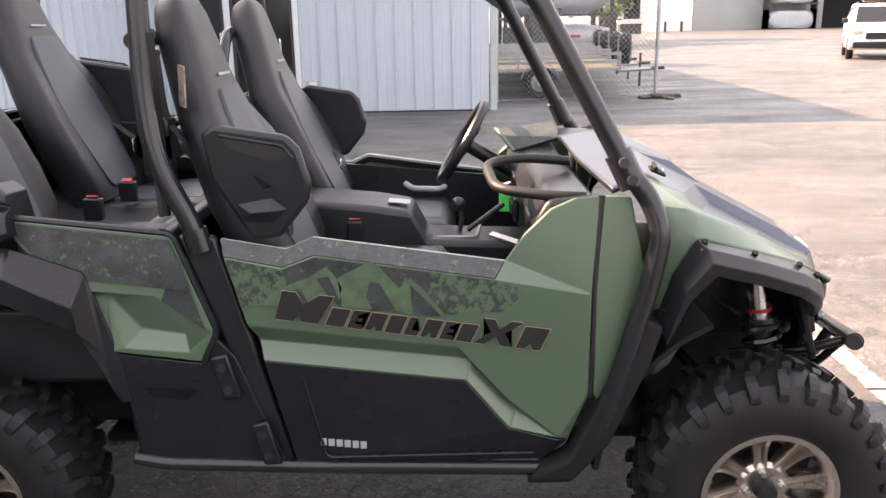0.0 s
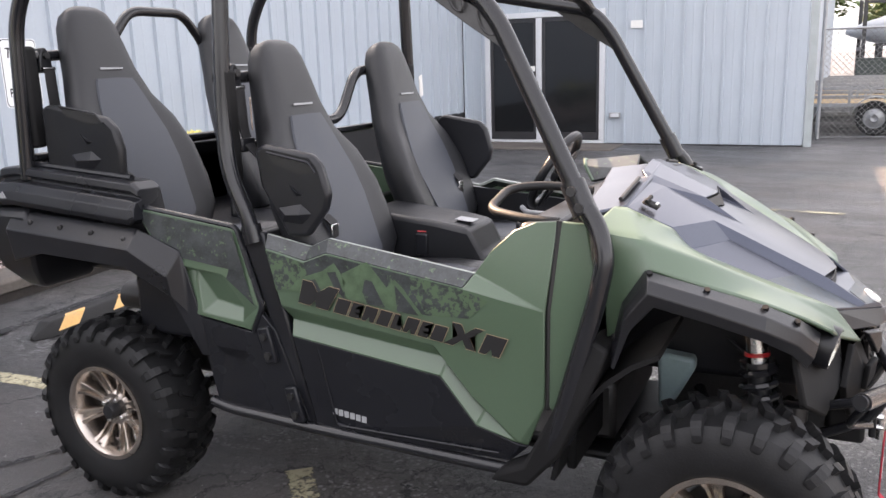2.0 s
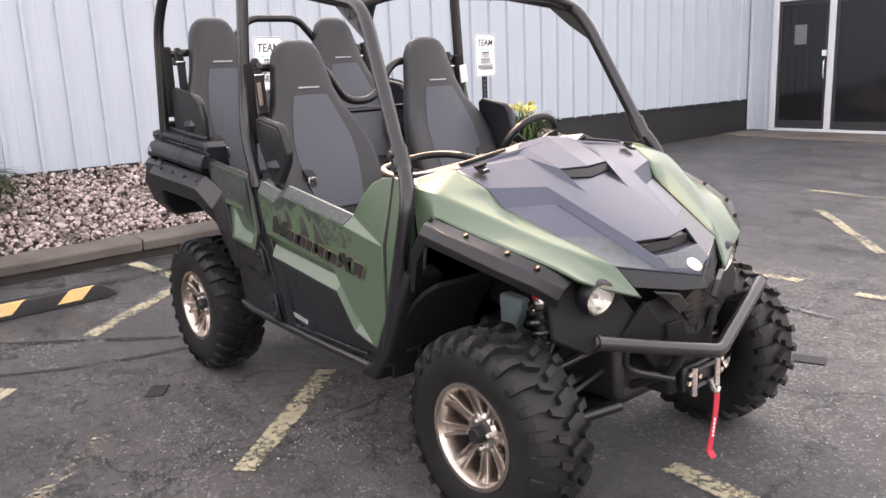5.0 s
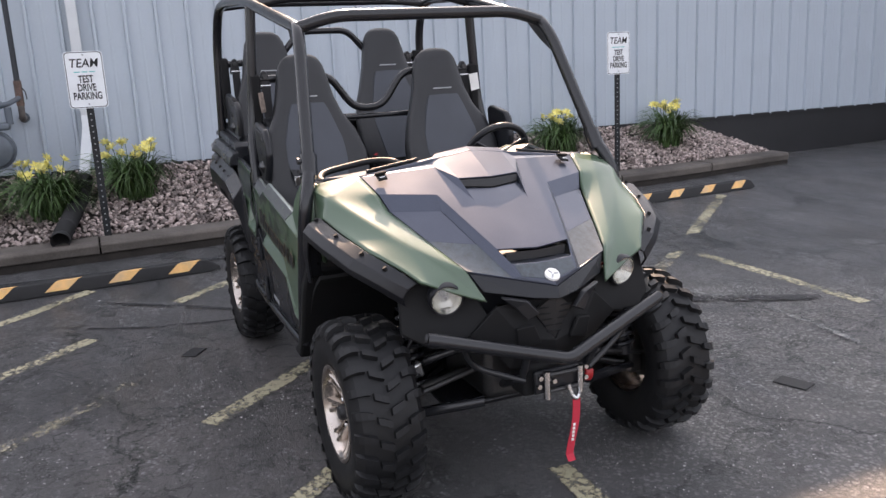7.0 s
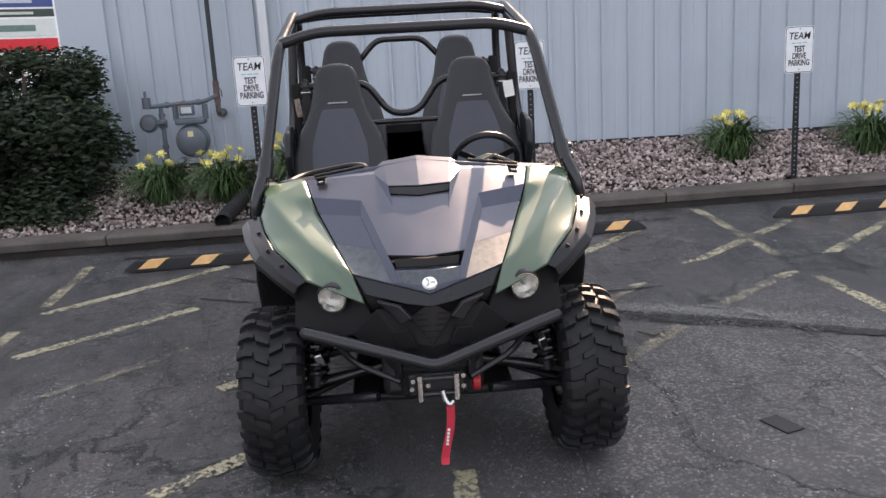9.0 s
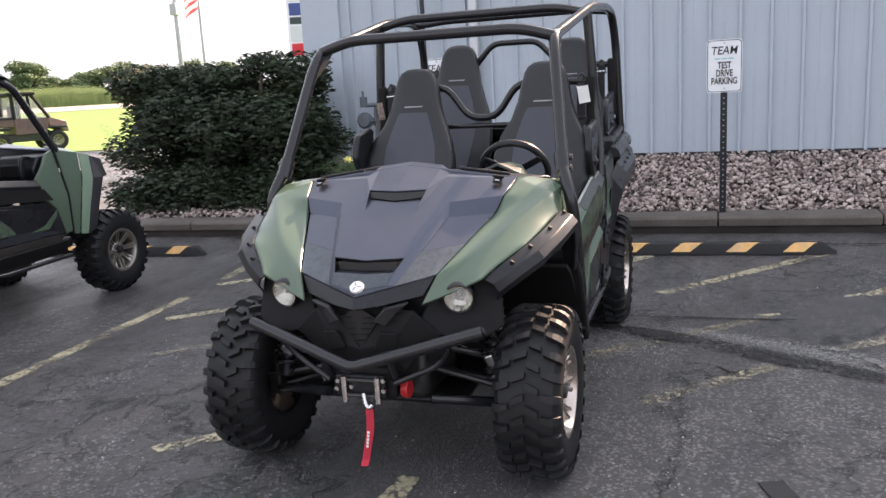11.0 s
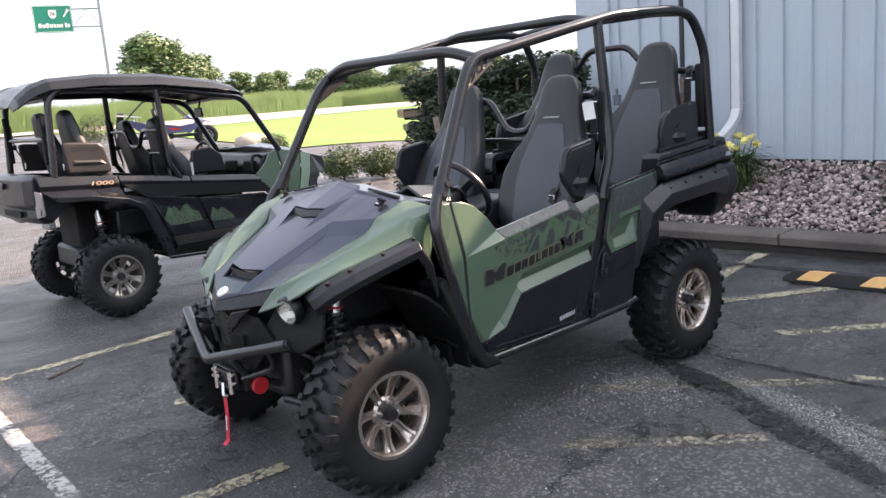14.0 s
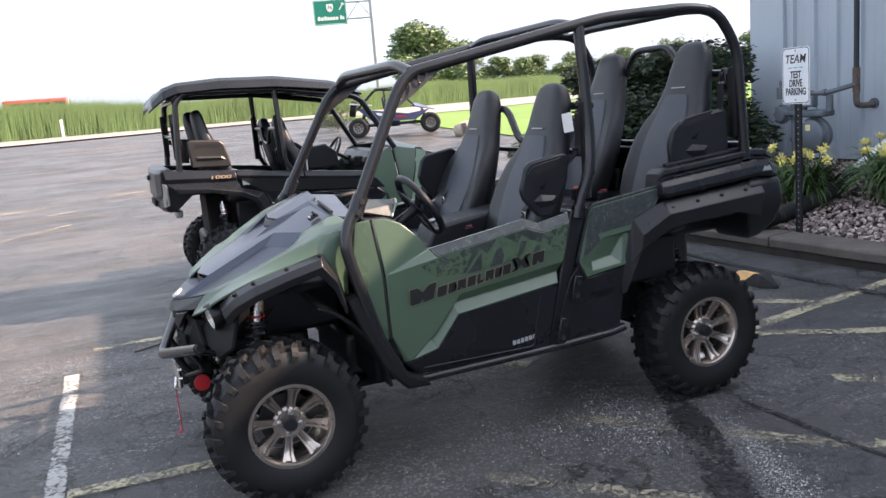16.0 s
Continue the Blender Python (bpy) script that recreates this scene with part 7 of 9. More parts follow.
        part("waist_panel", facets(dict(a=(-0.93, B - 0.02, 1.09), b=(0.34, B - 0.02, 0.955), c=(0.42, B - 0.02, 0.86), d=(-0.74, B - 0.02, 0.955)), [("a", "b", "c", "d")], 0.02, s), NOSEBLACK, car, "black recessed waist panel")
        rd = part("rear_door", facets(dict(a=(-0.735, B, 0.965), b=(-0.315, B + 0.006, 0.9), c=(-0.205, B + 0.004, 0.6), d=(-0.565, B, 0.6), e=(-0.575, B + 0.004, 0.66), f=(-0.255, B + 0.006, 0.645), g=(-0.66, B - 0.014, 0.87), h=(-0.36, B - 0.012, 0.84)),
                                      [("a", "b", "h", "g"), ("b", "c", "f", "h"), ("g", "h", "f", "e"), ("e", "f", "c", "d"), ("a", "g", "e", "d")], 0.03, s), SATIN, car, "glossy black rear door with green printed mountains", bevel=0.004, sharp=7)
        mount = [(-0.63, 0.76), (-0.585, 0.86), (-0.56, 0.835), (-0.53, 0.855), (-0.49, 0.8), (-0.45, 0.85), (-0.42, 0.865), (-0.375, 0.8), (-0.32, 0.78), (-0.29, 0.7), (-0.58, 0.69)]
        part("printed_mountain", plate(mount, B + 0.0085, 0.004, s), CAMO_THIN, rd, "green printed mountain")
        for q in ([(-0.585, 0.855), (-0.56, 0.835), (-0.55, 0.77), (-0.6, 0.76)], [(-0.42, 0.86), (-0.375, 0.8), (-0.37, 0.73), (-0.44, 0.75)]):
            part("mountain_light", plate(q, B + 0.0105, 0.003, s), PRINTGREEN, rd)
        fd = part("front_door", facets(dict(a=(-0.29, B + 0.006, 0.895), b=(0.34, B, 0.85), c=(0.44, B - 0.004, 0.79), d=(0.5, B, 0.6), e=(-0.18, B + 0.004, 0.6), f=(0.3, B - 0.014, 0.81), g=(0.24, B - 0.012, 0.66), h=(-0.2, B - 0.01, 0.66)),
                                       [("a", "b", "f"), ("b", "c", "f"), ("f", "c", "d", "g"), ("g", "d", "e", "h"), ("a", "f", "g", "h"), ("a", "h", "e")], 0.03, s), SATIN, car, "glossy black front door with printed mountains", bevel=0.004, sharp=7)
        part("printed_mountain", plate([(-0.22, 0.7), (-0.19, 0.8), (-0.14, 0.76), (-0.1, 0.79), (-0.02, 0.72), (0.02, 0.67), (-0.19, 0.67)], B + 0.0085, 0.004, s), CAMO_THIN, fd, "green printed mountain")
        part("green_wedge", plate([(0.16, 0.655), (0.3, 0.69), (0.43, 0.79), (0.42, 0.74), (0.33, 0.655)], B + 0.0075, 0.004, s), GREEN, fd, "green wedge on the door")
        part("sill_strip", facets(dict(a=(-0.57, B + 0.004, 0.592), b=(0.49, B, 0.592), c=(0.46, B - 0.01, 0.545), d=(-0.2, B - 0.008, 0.535), e=(-0.53, B - 0.01, 0.5)), [("a", "b", "c", "d"), ("a", "d", "e")], 0.02, s), GREYBODY, car, "grey strip under the doors", bevel=0.004)
        part("sill_panel", facets(dict(a=(-0.53, B - 0.02, 0.53), b=(0.5, B - 0.02, 0.55), c=(0.52, B - 0.06, 0.45), d=(-0.58, B - 0.06, 0.42)), [("a", "b", "c", "d")], 0.03, s), NOSEBLACK, car, "black sill panel", bevel=0.006)
        part("sill_tube", tube([(-0.62, s * 0.69, 0.425), (-0.1, s * 0.71, 0.405), (0.5, s * 0.71, 0.42)], 0.017, 0.04), TUBE, car, "black side step tube")
        C = dict(a=(0.3, B - 0.02, 1.03), b=(0.4, B - 0.04, 1.12), c=(0.47, B - 0.055, 1.21), d=(0.535, B - 0.06, 1.235), e=(0.575, B - 0.004, 0.88), f=(0.57, B, 0.6), g=(0.5, B - 0.002, 0.58), h=(0.44, B, 0.79), i=(0.34, B, 0.88))
        part("cowl_side", facets(C, [("a", "b", "c", "d", "e", "i"), ("i", "e", "h"), ("h", "e", "f", "g")], 0.03, s), GREEN, car, "green side cowl", bevel=0.006)
        part("cowl_seam", tube([(0.545, s * (B - 0.05), 1.235), (0.584, s * (B - 0.002), 0.88), (0.578, s * B, 0.58)], 0.007, 0.02, 6), BLACKPRINT, car)
        N = dict(a=(0.555, B - 0.06, 1.235), b=(0.78, B - 0.05, 1.19), c=(0.74, B + 0.0, 1.0), d=(0.63, B + 0.01, 0.56), e=(0.585, B, 0.57), f=(0.59, B - 0.002, 0.88), g=(0.6, B - 0.2, 1.26), h=(0.82, B - 0.18, 1.22))
        part("front_fender", facets(N, [("a", "b", "c", "f"), ("f", "c", "d", "e"), ("g", "h", "b", "a")], 0.015, s), GREEN, car, "green front fender", bevel=0.006, sharp=14)
        O = dict(a=(0.785, B - 0.045, 1.19), b=(0.745, B + 0.006, 1.0), c=(0.635, B + 0.016, 0.56), d=(0.88, B - 0.03, 1.165), e=(0.825, B + 0.035, 0.99), f=(0.7, B + 0.03, 0.55))
        part("sage_strip", facets(O, [("a", "d", "e", "b"), ("b", "e", "f", "c")], 0.012, s), mat("sage_panel", (0.16, 0.23, 0.16), 0.45, vary=0.06), car, "pale sage strip along the front flare", bevel=0.006)
        L = dict(a=(0.88, B - 0.03, 1.16), b=(0.825, B + 0.035, 0.985), c=(0.7, B + 0.03, 0.55), d=(1.02, B - 0.04, 1.12), e=(0.9, B + 0.07, 0.98), f=(0.76, B + 0.06, 0.58), g=(1.12, B - 0.14, 1.04), h=(1.0, B + 0.02, 0.98))
        part("front_flare", facets(L, [("a", "d", "h", "e", "b"), ("b", "e", "f", "c"), ("d", "g", "h")], 0.012, s), BLACKP, car, "black front fender flare", bevel=0.006, sharp=14)
        part("headlight", box(1.08, 1.13, s * 0.34 - 0.09, s * 0.34 + 0.09, 0.9, 0.97), LENS, car, bevel=0.02)
        part("tail_light", facets(dict(a=(-1.6, B - 0.09, 1.12), b=(-1.565, B + 0.008, 1.1), c=(-1.56, B + 0.006, 0.92), d=(-1.6, B - 0.06, 0.9)), [("a", "b", "c", "d")], 0.02, s), mat("tail_lens", (0.3, 0.28, 0.27), 0.2, vary=0.1), car, "pale tail light", bevel=0.006)
        part("corner_reflector", box(-1.5, -1.44, s * 0.44 - 0.1, s * 0.44 + 0.1, 0.79, 0.85), GALV, car, "silver lower rear corner piece", bevel=0.012)
        # cage, guards, belts, seats
        part("cage_rail", tube([(0.57, s * 0.64, 1.22), (0.27, s * 0.6, 1.73), (-0.5, s * 0.62, 1.85), (-1.3, s * 0.64, 1.87), (-1.39, s * 0.645, 1.8), (-1.43, s * 0.655, 1.2)], 0.027, 0.1, 12), TUBE, car, "black roll cage rail")
        part("cage_post", tube([(-0.42, s * 0.665, 1.08), (-0.5, s * 0.66, 1.2), (-0.52, s * 0.62, 1.86)], 0.025, 0.06), TUBE, car)
        sg = part("shoulder_guard", plate([(-1.34, 1.455), (-1.3, 1.465), (-1.06, 1.445), (-1.02, 1.41), (-0.98, 1.22), (-1.0, 1.2), (-1.32, 1.22)], 0.66, 0.04, s), GREYBODY, car, "brown-grey moulded shoulder guard", bevel=0.015)
        part("grip_slot", plate([(-1.28, 1.425), (-1.07, 1.41), (-1.05, 1.385), (-1.12, 1.375), (-1.2, 1.39), (-1.27, 1.385)], 0.6615, 0.003, s), BLACKPRINT, sg)
        part("lower_ledge", facets(dict(a=(-1.28, 0.66, 1.32), b=(-1.05, 0.66, 1.305), c=(-1.02, 0.66, 1.27), d=(-1.28, 0.66, 1.28), e=(-1.25, 0.675, 1.302), f=(-1.07, 0.675, 1.289)), [("a", "b", "f", "e"), ("b", "c", "f"), ("c", "d", "e", "f"), ("d", "a", "e")], 0.004, s), GREYBODY, sg, sharp=12)
        part("front_guard", plate([(-0.28, 1.3), (-0.1, 1.32), (0.0, 1.24), (0.02, 1.1), (-0.3, 1.1)], 0.63, 0.035, s), BLACKP, car, bevel=0.012)
        belt(car, (-1.42, s * 0.58, 1.64), (-1.32, s * 0.56, 1.3))
        belt(car, (-0.52, s * 0.58, 1.55), (-0.46, s * 0.56, 1.2))
        part("belt_guide", box(-0.55, -0.5, s * 0.6 - 0.025, s * 0.6 + 0.025, 1.18, 1.62), NOSEBLACK, car, bevel=0.012)
        part("rear_belt_guide", box(-1.45, -1.4, s * 0.56 - 0.025, s * 0.56 + 0.025, 1.3, 1.7), NOSEBLACK, car, bevel=0.012)
        for x in (-0.42, -1.15):
            add_seat(car, x + 0.16, s * 0.36, 0.9 if x > -1 else 0.98, x - 0.06, 1.6 if x > -1 else 1.72, with_mark=False, cush=0.4, trim=NOSEBLACK)
    k = Matrix.Identity(4)
    k[0][1] = 0.25
    text_mesh("size_number", "1000", 0.05, TAN, pose(-1.095, -B - 0.0065, 1.1215, 90, 3.2, 0) @ k @ Matrix.Diagonal((1.9, 0.85, 1, 1)), car, 0.001, bold=0.001)
    for i in range(5):
        x0 = -0.27 + 0.105 * i
        part("dark_mark", plate([(x0, 0.945), (x0 + 0.085, 0.936), (x0 + 0.1, 0.99), (x0 + 0.015, 0.999)], B - 0.012, 0.004, -1), TUBE, car, "dark slanted mark" if i == 0 else "", sharp=10)
    # tailgate, bowed outward, with a latch and a recessed foot
    rows = []
    for y in (-0.64, -0.5, 0.0, 0.5, 0.64):
        d = 0.06 * (1 - (y / 0.64) ** 2) ** 0.5
        rows.append([(-1.57 - d, y, 1.23), (-1.595 - d, y, 1.2), (-1.6 - d, y, 1.0), (-1.58 - d, y, 0.97), (-1.59 - d, y, 0.9), (-1.55 - d, y, 0.855), (-1.48, y, 0.855), (-1.5, y, 1.23)])
    tg = part("tailgate", loft(rows), BLACKP, car, "black moulded cargo bed tailgate", bevel=0.008, sharp=12)
    part("latch", box(-1.675, -1.655, -0.06, 0.06, 1.12, 1.17), SATIN, tg, bevel=0.008)
    part("foot_recess", box(-1.655, -1.64, -0.4, 0.1, 0.9, 0.955), NOSEBLACK, tg, bevel=0.006)
    part("bed_floor", box(-1.5, -0.8, -0.6, 0.6, 0.98, 1.02), BLACKP, car)
    part("bed_front", box(-0.96, -0.9, -0.64, 0.64, 0.95, 1.16), BLACKP, car, bevel=0.01)
    # roof: a raised centre between rounded side rails, turned down at the back
    rows = []
    for x, ze, zs, w in ((-1.6, 1.735, 1.79, 0.5), (-1.575, 1.76, 1.84, 0.58), (-1.48, 1.83, 1.925, 0.66), (-1.36, 1.872, 1.965, 0.69), (-1.0, 1.885, 1.985, 0.7), (-0.5, 1.87, 1.97, 0.7), (0.0, 1.815, 1.9, 0.67), (0.22, 1.78, 1.845, 0.63), (0.33, 1.755, 1.79, 0.55)):
        half = [(w, ze), (w - 0.05, zs - 0.03), (w - 0.12, zs), (w - 0.2, zs - 0.022), (w - 0.3, zs - 0.018), (0.12, zs - 0.005)]
        under = [(w - 0.04, ze - 0.015), (0.4, ze + 0.025)]
        rows.append([(x, -y, z) for y, z in half] + [(x, y, z) for y, z in half[::-1]] + [(x, y, z) for y, z in under] + [(x, -y, z) for y, z in under[::-1]])
    part("roof", loft(rows), SATIN, car, "black moulded roof panel with raised ribs", bevel=0.004, sharp=16)
    part("front_header", tube([(0.26, -0.6, 1.73), (0.28, 0.0, 1.75), (0.26, 0.6, 1.73)], 0.024), TUBE, car)
    part("rear_header", tube([(-1.4, -0.64, 1.81), (-1.4, 0.64, 1.81)], 0.024), TUBE, car)
    part("rear_cross", tube([(-1.42, -0.65, 1.5), (-1.42, 0.65, 1.5)], 0.018), TUBE, car)
    part("mid_cross", tube([(-0.52, -0.63, 1.5), (-0.52, -0.2, 1.5), (-0.52, -0.1, 1.36), (-0.52, 0.1, 1.36), (-0.52, 0.2, 1.5), (-0.52, 0.63, 1.5)], 0.018, 0.06), TUBE, car)
    part("grab_bar", tube([(-0.46, -0.55, 1.1), (-0.48, -0.5, 1.3), (-0.48, -0.2, 1.3), (-0.46, -0.15, 1.1)], 0.014, 0.06), TUBE, car)
    mr = part("mirror_stem", tube([(0.2, 0.1, 1.75), (0.17, 0.1, 1.66)], 0.008), BLACKP, car)
    part("rear_mirror", box(0.155, 0.175, 0.02, 0.18, 1.58, 1.67), BLACKP, mr, bevel=0.01)
    # hood, dash
    P = dict(a=(0.56, -0.6, 1.235), b=(0.56, 0.6, 1.235), c=(0.9, 0.5, 1.19), d=(1.08, 0.3, 1.07), e=(1.14, 0, 1.03), f=(1.08, -0.3, 1.07), g=(0.9, -0.5, 1.19), h=(0.74, 0, 1.28), i=(1.02, 0, 1.16), j=(0.56, 0, 1.27))
    part("hood", facets(P, [("a", "g", "h", "j"), ("j", "h", "c", "b"), ("h", "g", "i"), ("h", "i", "c"), ("g", "f", "i"), ("i", "d", "c"), ("f", "e", "i"), ("i", "e", "d")], 0.02), HOOD, car, "dark grey hood", bevel=0.01)
    part("nose_panel", facets(dict(a=(1.09, -0.42, 1.02), b=(1.15, 0, 1.0), c=(1.09, 0.42, 1.02), d=(1.16, 0.3, 0.5), e=(1.2, 0, 0.45), f=(1.16, -0.3, 0.5)), [("a", "b", "e", "f"), ("b", "c", "d", "e")], 0.03), BLACKP, car, bevel=0.01)
    part("dashboard", loft([[(0.56, y, 0.85), (0.56, y, 1.21), (0.44, y, 1.19), (0.38, y, 1.1), (0.42, y, 0.95), (0.5, y, 0.85)] for y in (-0.58, -0.2, 0.2, 0.58)]), BLACKP, car, "black moulded dashboard", bevel=0.015)
    for y in (-0.5, -0.12, 0.3):
        part("dash_pocket", box(0.375, 0.41, y, y + 0.24, 1.03, 1.14), NOSEBLACK, car, bevel=0.02)
    part("dash_hoop", tube([(0.46, -0.5, 1.18), (0.36, -0.5, 1.2), (0.34, -0.5, 1.05), (0.4, -0.5, 0.95)], 0.016, 0.05), BLACKP, car)
    part("steering_column", tube([(0.24, 0.34, 1.18), (0.48, 0.34, 1.05)], 0.02), BLACKP, car)
    bm = bmesh.new()
    mw = pose(0.22, 0.34, 1.19, 0, -60, 0)
    add_tube(bm, [mw @ Vector((0.17 * math.cos(a), 0.17 * math.sin(a), 0)) for a in [2 * math.pi * i / 30 for i in range(31)]], 0.014, 8)
    sw = part("steering_wheel", bm, BLACKP, car)
    for a in (0, 120, 240):
        part("spoke", box(0.01, 0.165, -0.014, 0.014, -0.02, -0.008, m=mw @ Matrix.Rotation(radians(a + 30), 4, "Z")), BLACKP, sw, bevel=0.004)
    part("console", box(-0.3, 0.42, -0.12, 0.12, 0.55, 0.92), BLACKP, car, bevel=0.03)
    part("bench_divider", box(-0.68, -0.62, -0.62, 0.62, 0.55, 1.0), BLACKP, car, bevel=0.02)
    part("hang_tag", box(-0.3, -0.296, -0.66, -0.6, 1.08, 1.2), WHITE, car, "white hanging paper tag")


build_utv_roofed()


# ---- signs along the kerb ----
def parking_sign(x, y, turn, lean=0.0):
    z0 = bed_z(x, y)
    sg = thing("parking_sign", "white metal test drive parking sign on a perforated post", "sign", pose(x, y, 0, lean, 0, turn), group="parking signs in the rock bed")
    post = bmesh.new()
    add_box(post, -0.045, -0.02, -0.022, 0.022, z0 - 0.05, 1.78)
    add_box(post, -0.02, -0.014, -0.03, -0.022, z0 - 0.05, 1.78)
    add_box(post, -0.02, -0.014, 0.022, 0.03, z0 - 0.05, 1.78)
    p = part("post", post, mat("dark_sign_post", (0.02, 0.022, 0.025), 0.5, metal=0.3, vary=0.3, dirt=(0.035, 0.03, 0.03)), sg)
    bm = bmesh.new()
    z = z0 + 0.06
    while z < 1.34:
        add_tube(bm, [(-0.0198, 0, z), (-0.0188, 0, z)], 0.007, 8)
        z += 0.0508
    tagged(part("post_holes", bm, GALV, p), kind="stuff")
    pts = []
    w, h, r = 0.153, 0.235, 0.03
    for cx, cy, a0 in ((w - r, h - r, 0), (-w + r, h - r, 90), (-w + r, -h + r, 180), (w - r, -h + r, 270)):
        for k in range(5):
            a = radians(a0 + 22.5 * k)
            pts.append((cx + r * math.cos(a), cy + r * math.sin(a)))
    m = pose(0, 0, 1.575, 90, 0, 90)
    pl = part("plate", prism(pts, -0.002, 0.002, m), SIGNWHITE, sg, "white sign plate")
    ring = bmesh.new()
    o = [ring.verts.new(m @ Vector((a * 0.96, b * 0.975, 0.0028))) for a, b in pts]
    i = [ring.verts.new(m @ Vector((a * 0.925, b * 0.952, 0.0028))) for a, b in pts]
    for k in range(len(pts)):
        ring.faces.new((o[k], o[(k + 1) % len(pts)], i[(k + 1) % len(pts)], i[k]))
    part("border", ring, BLACKPRINT, pl, sharp=5)
    for body, size, dy, sx in (("TEAM", 0.092, 0.135, 0.98), ("TEST", 0.075, 0.005, 0.72), ("DRIVE", 0.075, -0.065, 0.72), ("PARKING", 0.075, -0.135, 0.72)):
        mm = m @ Matrix.Translation((0, dy, 0.0035)) @ Matrix.Diagonal((sx * 1.0, 1.1 if sx < 1 else 0.95, 1, 1))
        if body == "TEAM":
            k = Matrix.Identity(4)
            k[0][1] = 0.18
            mm = mm @ k
        text_mesh("word", body, size, BLACKPRINT, mm, pl, 0.0007, bold=0.0008 if body == "TEAM" else 0.0018)
    bm = bmesh.new()
    for k in range(3):
        add_box(bm, -0.085 + 0.06 * k, -0.04 + 0.06 * k, 0.062, 0.07, 0.0028, 0.0034, m=m)
    part("teal_line", bm, TEAL, pl)
    for dy in (0.205, -0.2):
        part("sign_bolt", tube([m @ Vector((0, dy, 0.002)), m @ Vector((0, dy, 0.008))], 0.007, seg=8), GALV, pl)
    return sg


parking_sign(-3.84, -1.39, -2)
parking_sign(-3.92, 1.33, 3)
parking_sign(-4.14, 4.18, 0)


# ---- gas meter, pipes, downspout ----
def gas_meter():
    wx = wall_x(-2.3) + 0.33
    g = thing("gas_meter", "grey gas meter with regulator and pipes on the wall", "gas meter", pose(wx, 0, 0))
    bm = bmesh.new()
    add_lathe(bm, [(0.0, -0.1), (0.1, -0.095), (0.155, -0.07), (0.165, -0.02), (0.185, -0.015), (0.185, 0.015), (0.165, 0.02), (0.155, 0.07), (0.0, 0.08)], 36, m=pose(0.2, -2.26, 0.97, 0, 0, 90))
    body = part("meter_body", bm, GREYPIPE, g, "round grey meter body", bevel=0.004)
    for k in range(14):
        a = 2 * math.pi * k / 14
        part("flange_bolt", tube([(0.213, -2.26 + 0.175 * math.cos(a), 0.97 + 0.175 * math.sin(a)), (0.225, -2.26 + 0.175 * math.cos(a), 0.97 + 0.175 * math.sin(a))], 0.009, seg=6), GREYPIPE, body)
    part("meter_label", box(0.298, 0.302, -2.29, -2.23, 1.02, 1.08), mat("yellow_label", (0.7, 0.62, 0.35), 0.6), body, "small yellow label")
    part("meter_head", box(0.1, 0.28, -2.42, -2.1, 1.15, 1.22), GREYPIPE, g, bevel=0.02)
    part("index_box", box(0.22, 0.3, -2.35, -2.2, 1.25, 1.36), GREYPIPE, g, bevel=0.012)
    part("index_glass", box(0.3, 0.303, -2.33, -2.22, 1.275, 1.34), mat("index_face", (0.55, 0.58, 0.6), 0.2), g)
    for y in (-2.42, -2.1):
        part("union", tube([(0.18, y, 1.2), (0.18, y, 1.36)], 0.032, seg=14), GREYPIPE, g)
    part("top_pipe", tube([(0.18, -2.72, 1.36), (0.18, -2.5, 1.37), (0.18, -2.1, 1.385), (-0.05, -2.0, 1.44)], 0.024, 0.06), GREYPIPE, g)
    part("riser", tube([(0.16, -2.58, 1.36), (0.16, -2.575, 1.1), (0.16, -2.57, 0.4)], 0.024), GREYPIPE, g)
    part("valve", box(0.12, 0.2, -2.62, -2.53, 1.12, 1.22), GREYPIPE, g, bevel=0.02)
    bm = bmesh.new()
    add_lathe(bm, [(0.0, -0.05), (0.07, -0.045), (0.09, -0.012), (0.1, -0.01), (0.1, 0.01), (0.09, 0.012), (0.07, 0.05), (0.0, 0.055)], 28, m=pose(0.17, -2.72, 1.18, 0, 0, 90))
    part("regulator", bm, GREYPIPE, g, "round grey regulator")
    part("vent_cap", tube([(0.18, -2.72, 1.34), (0.18, -2.72, 1.46)], 0.045, seg=14), GREYPIPE, g)
    part("vent_pin", tube([(0.18, -2.725, 1.46), (0.18, -2.725, 1.53)], 0.015, seg=8), GREYPIPE, g)
    part("feed_pipe", tube([(-0.06, -2.0, MAIN_H - 0.1), (-0.06, -2.0, 1.58)], 0.026), DARKPIPE, g, "dark vertical feed pipe")
    part("feed_joint", tube([(-0.06, -2.0, 1.6), (-0.06, -2.0, 1.36)], 0.036), mat("rusty_pipe", (0.13, 0.085, 0.07), 0.7, vary=0.4, scale=20), g, "rusty pipe joint")
    part("elbow", tube([(-0.06, -2.0, 1.4), (-0.06, -2.0, 1.235), (-0.2, -2.0, 1.225), (-0.345, -2.0, 1.24)], 0.03, 0.06), mat("worn_elbow", (0.12, 0.105, 0.095), 0.6, vary=0.3, scale=20), g)
    part("wall_flange", tube([(-0.34, -2.0, 1.24), (-0.29, -2.0, 1.237)], 0.052, seg=10), GREYPIPE, g)
    part("valve_lever", tube([(-0.02, -1.97, 1.53), (-0.01, -1.94, 1.5), (-0.01, -1.935, 1.42)], 0.006, 0.02, 6), STEEL, g)

    for y, z in ((-2.5, 1.37), (-2.32, 1.378), (-2.16, 1.384)):
        part("pipe_collar", tube([(0.18, y - 0.018, z), (0.18, y + 0.018, z)], 0.034, seg=8), GREYPIPE, g)
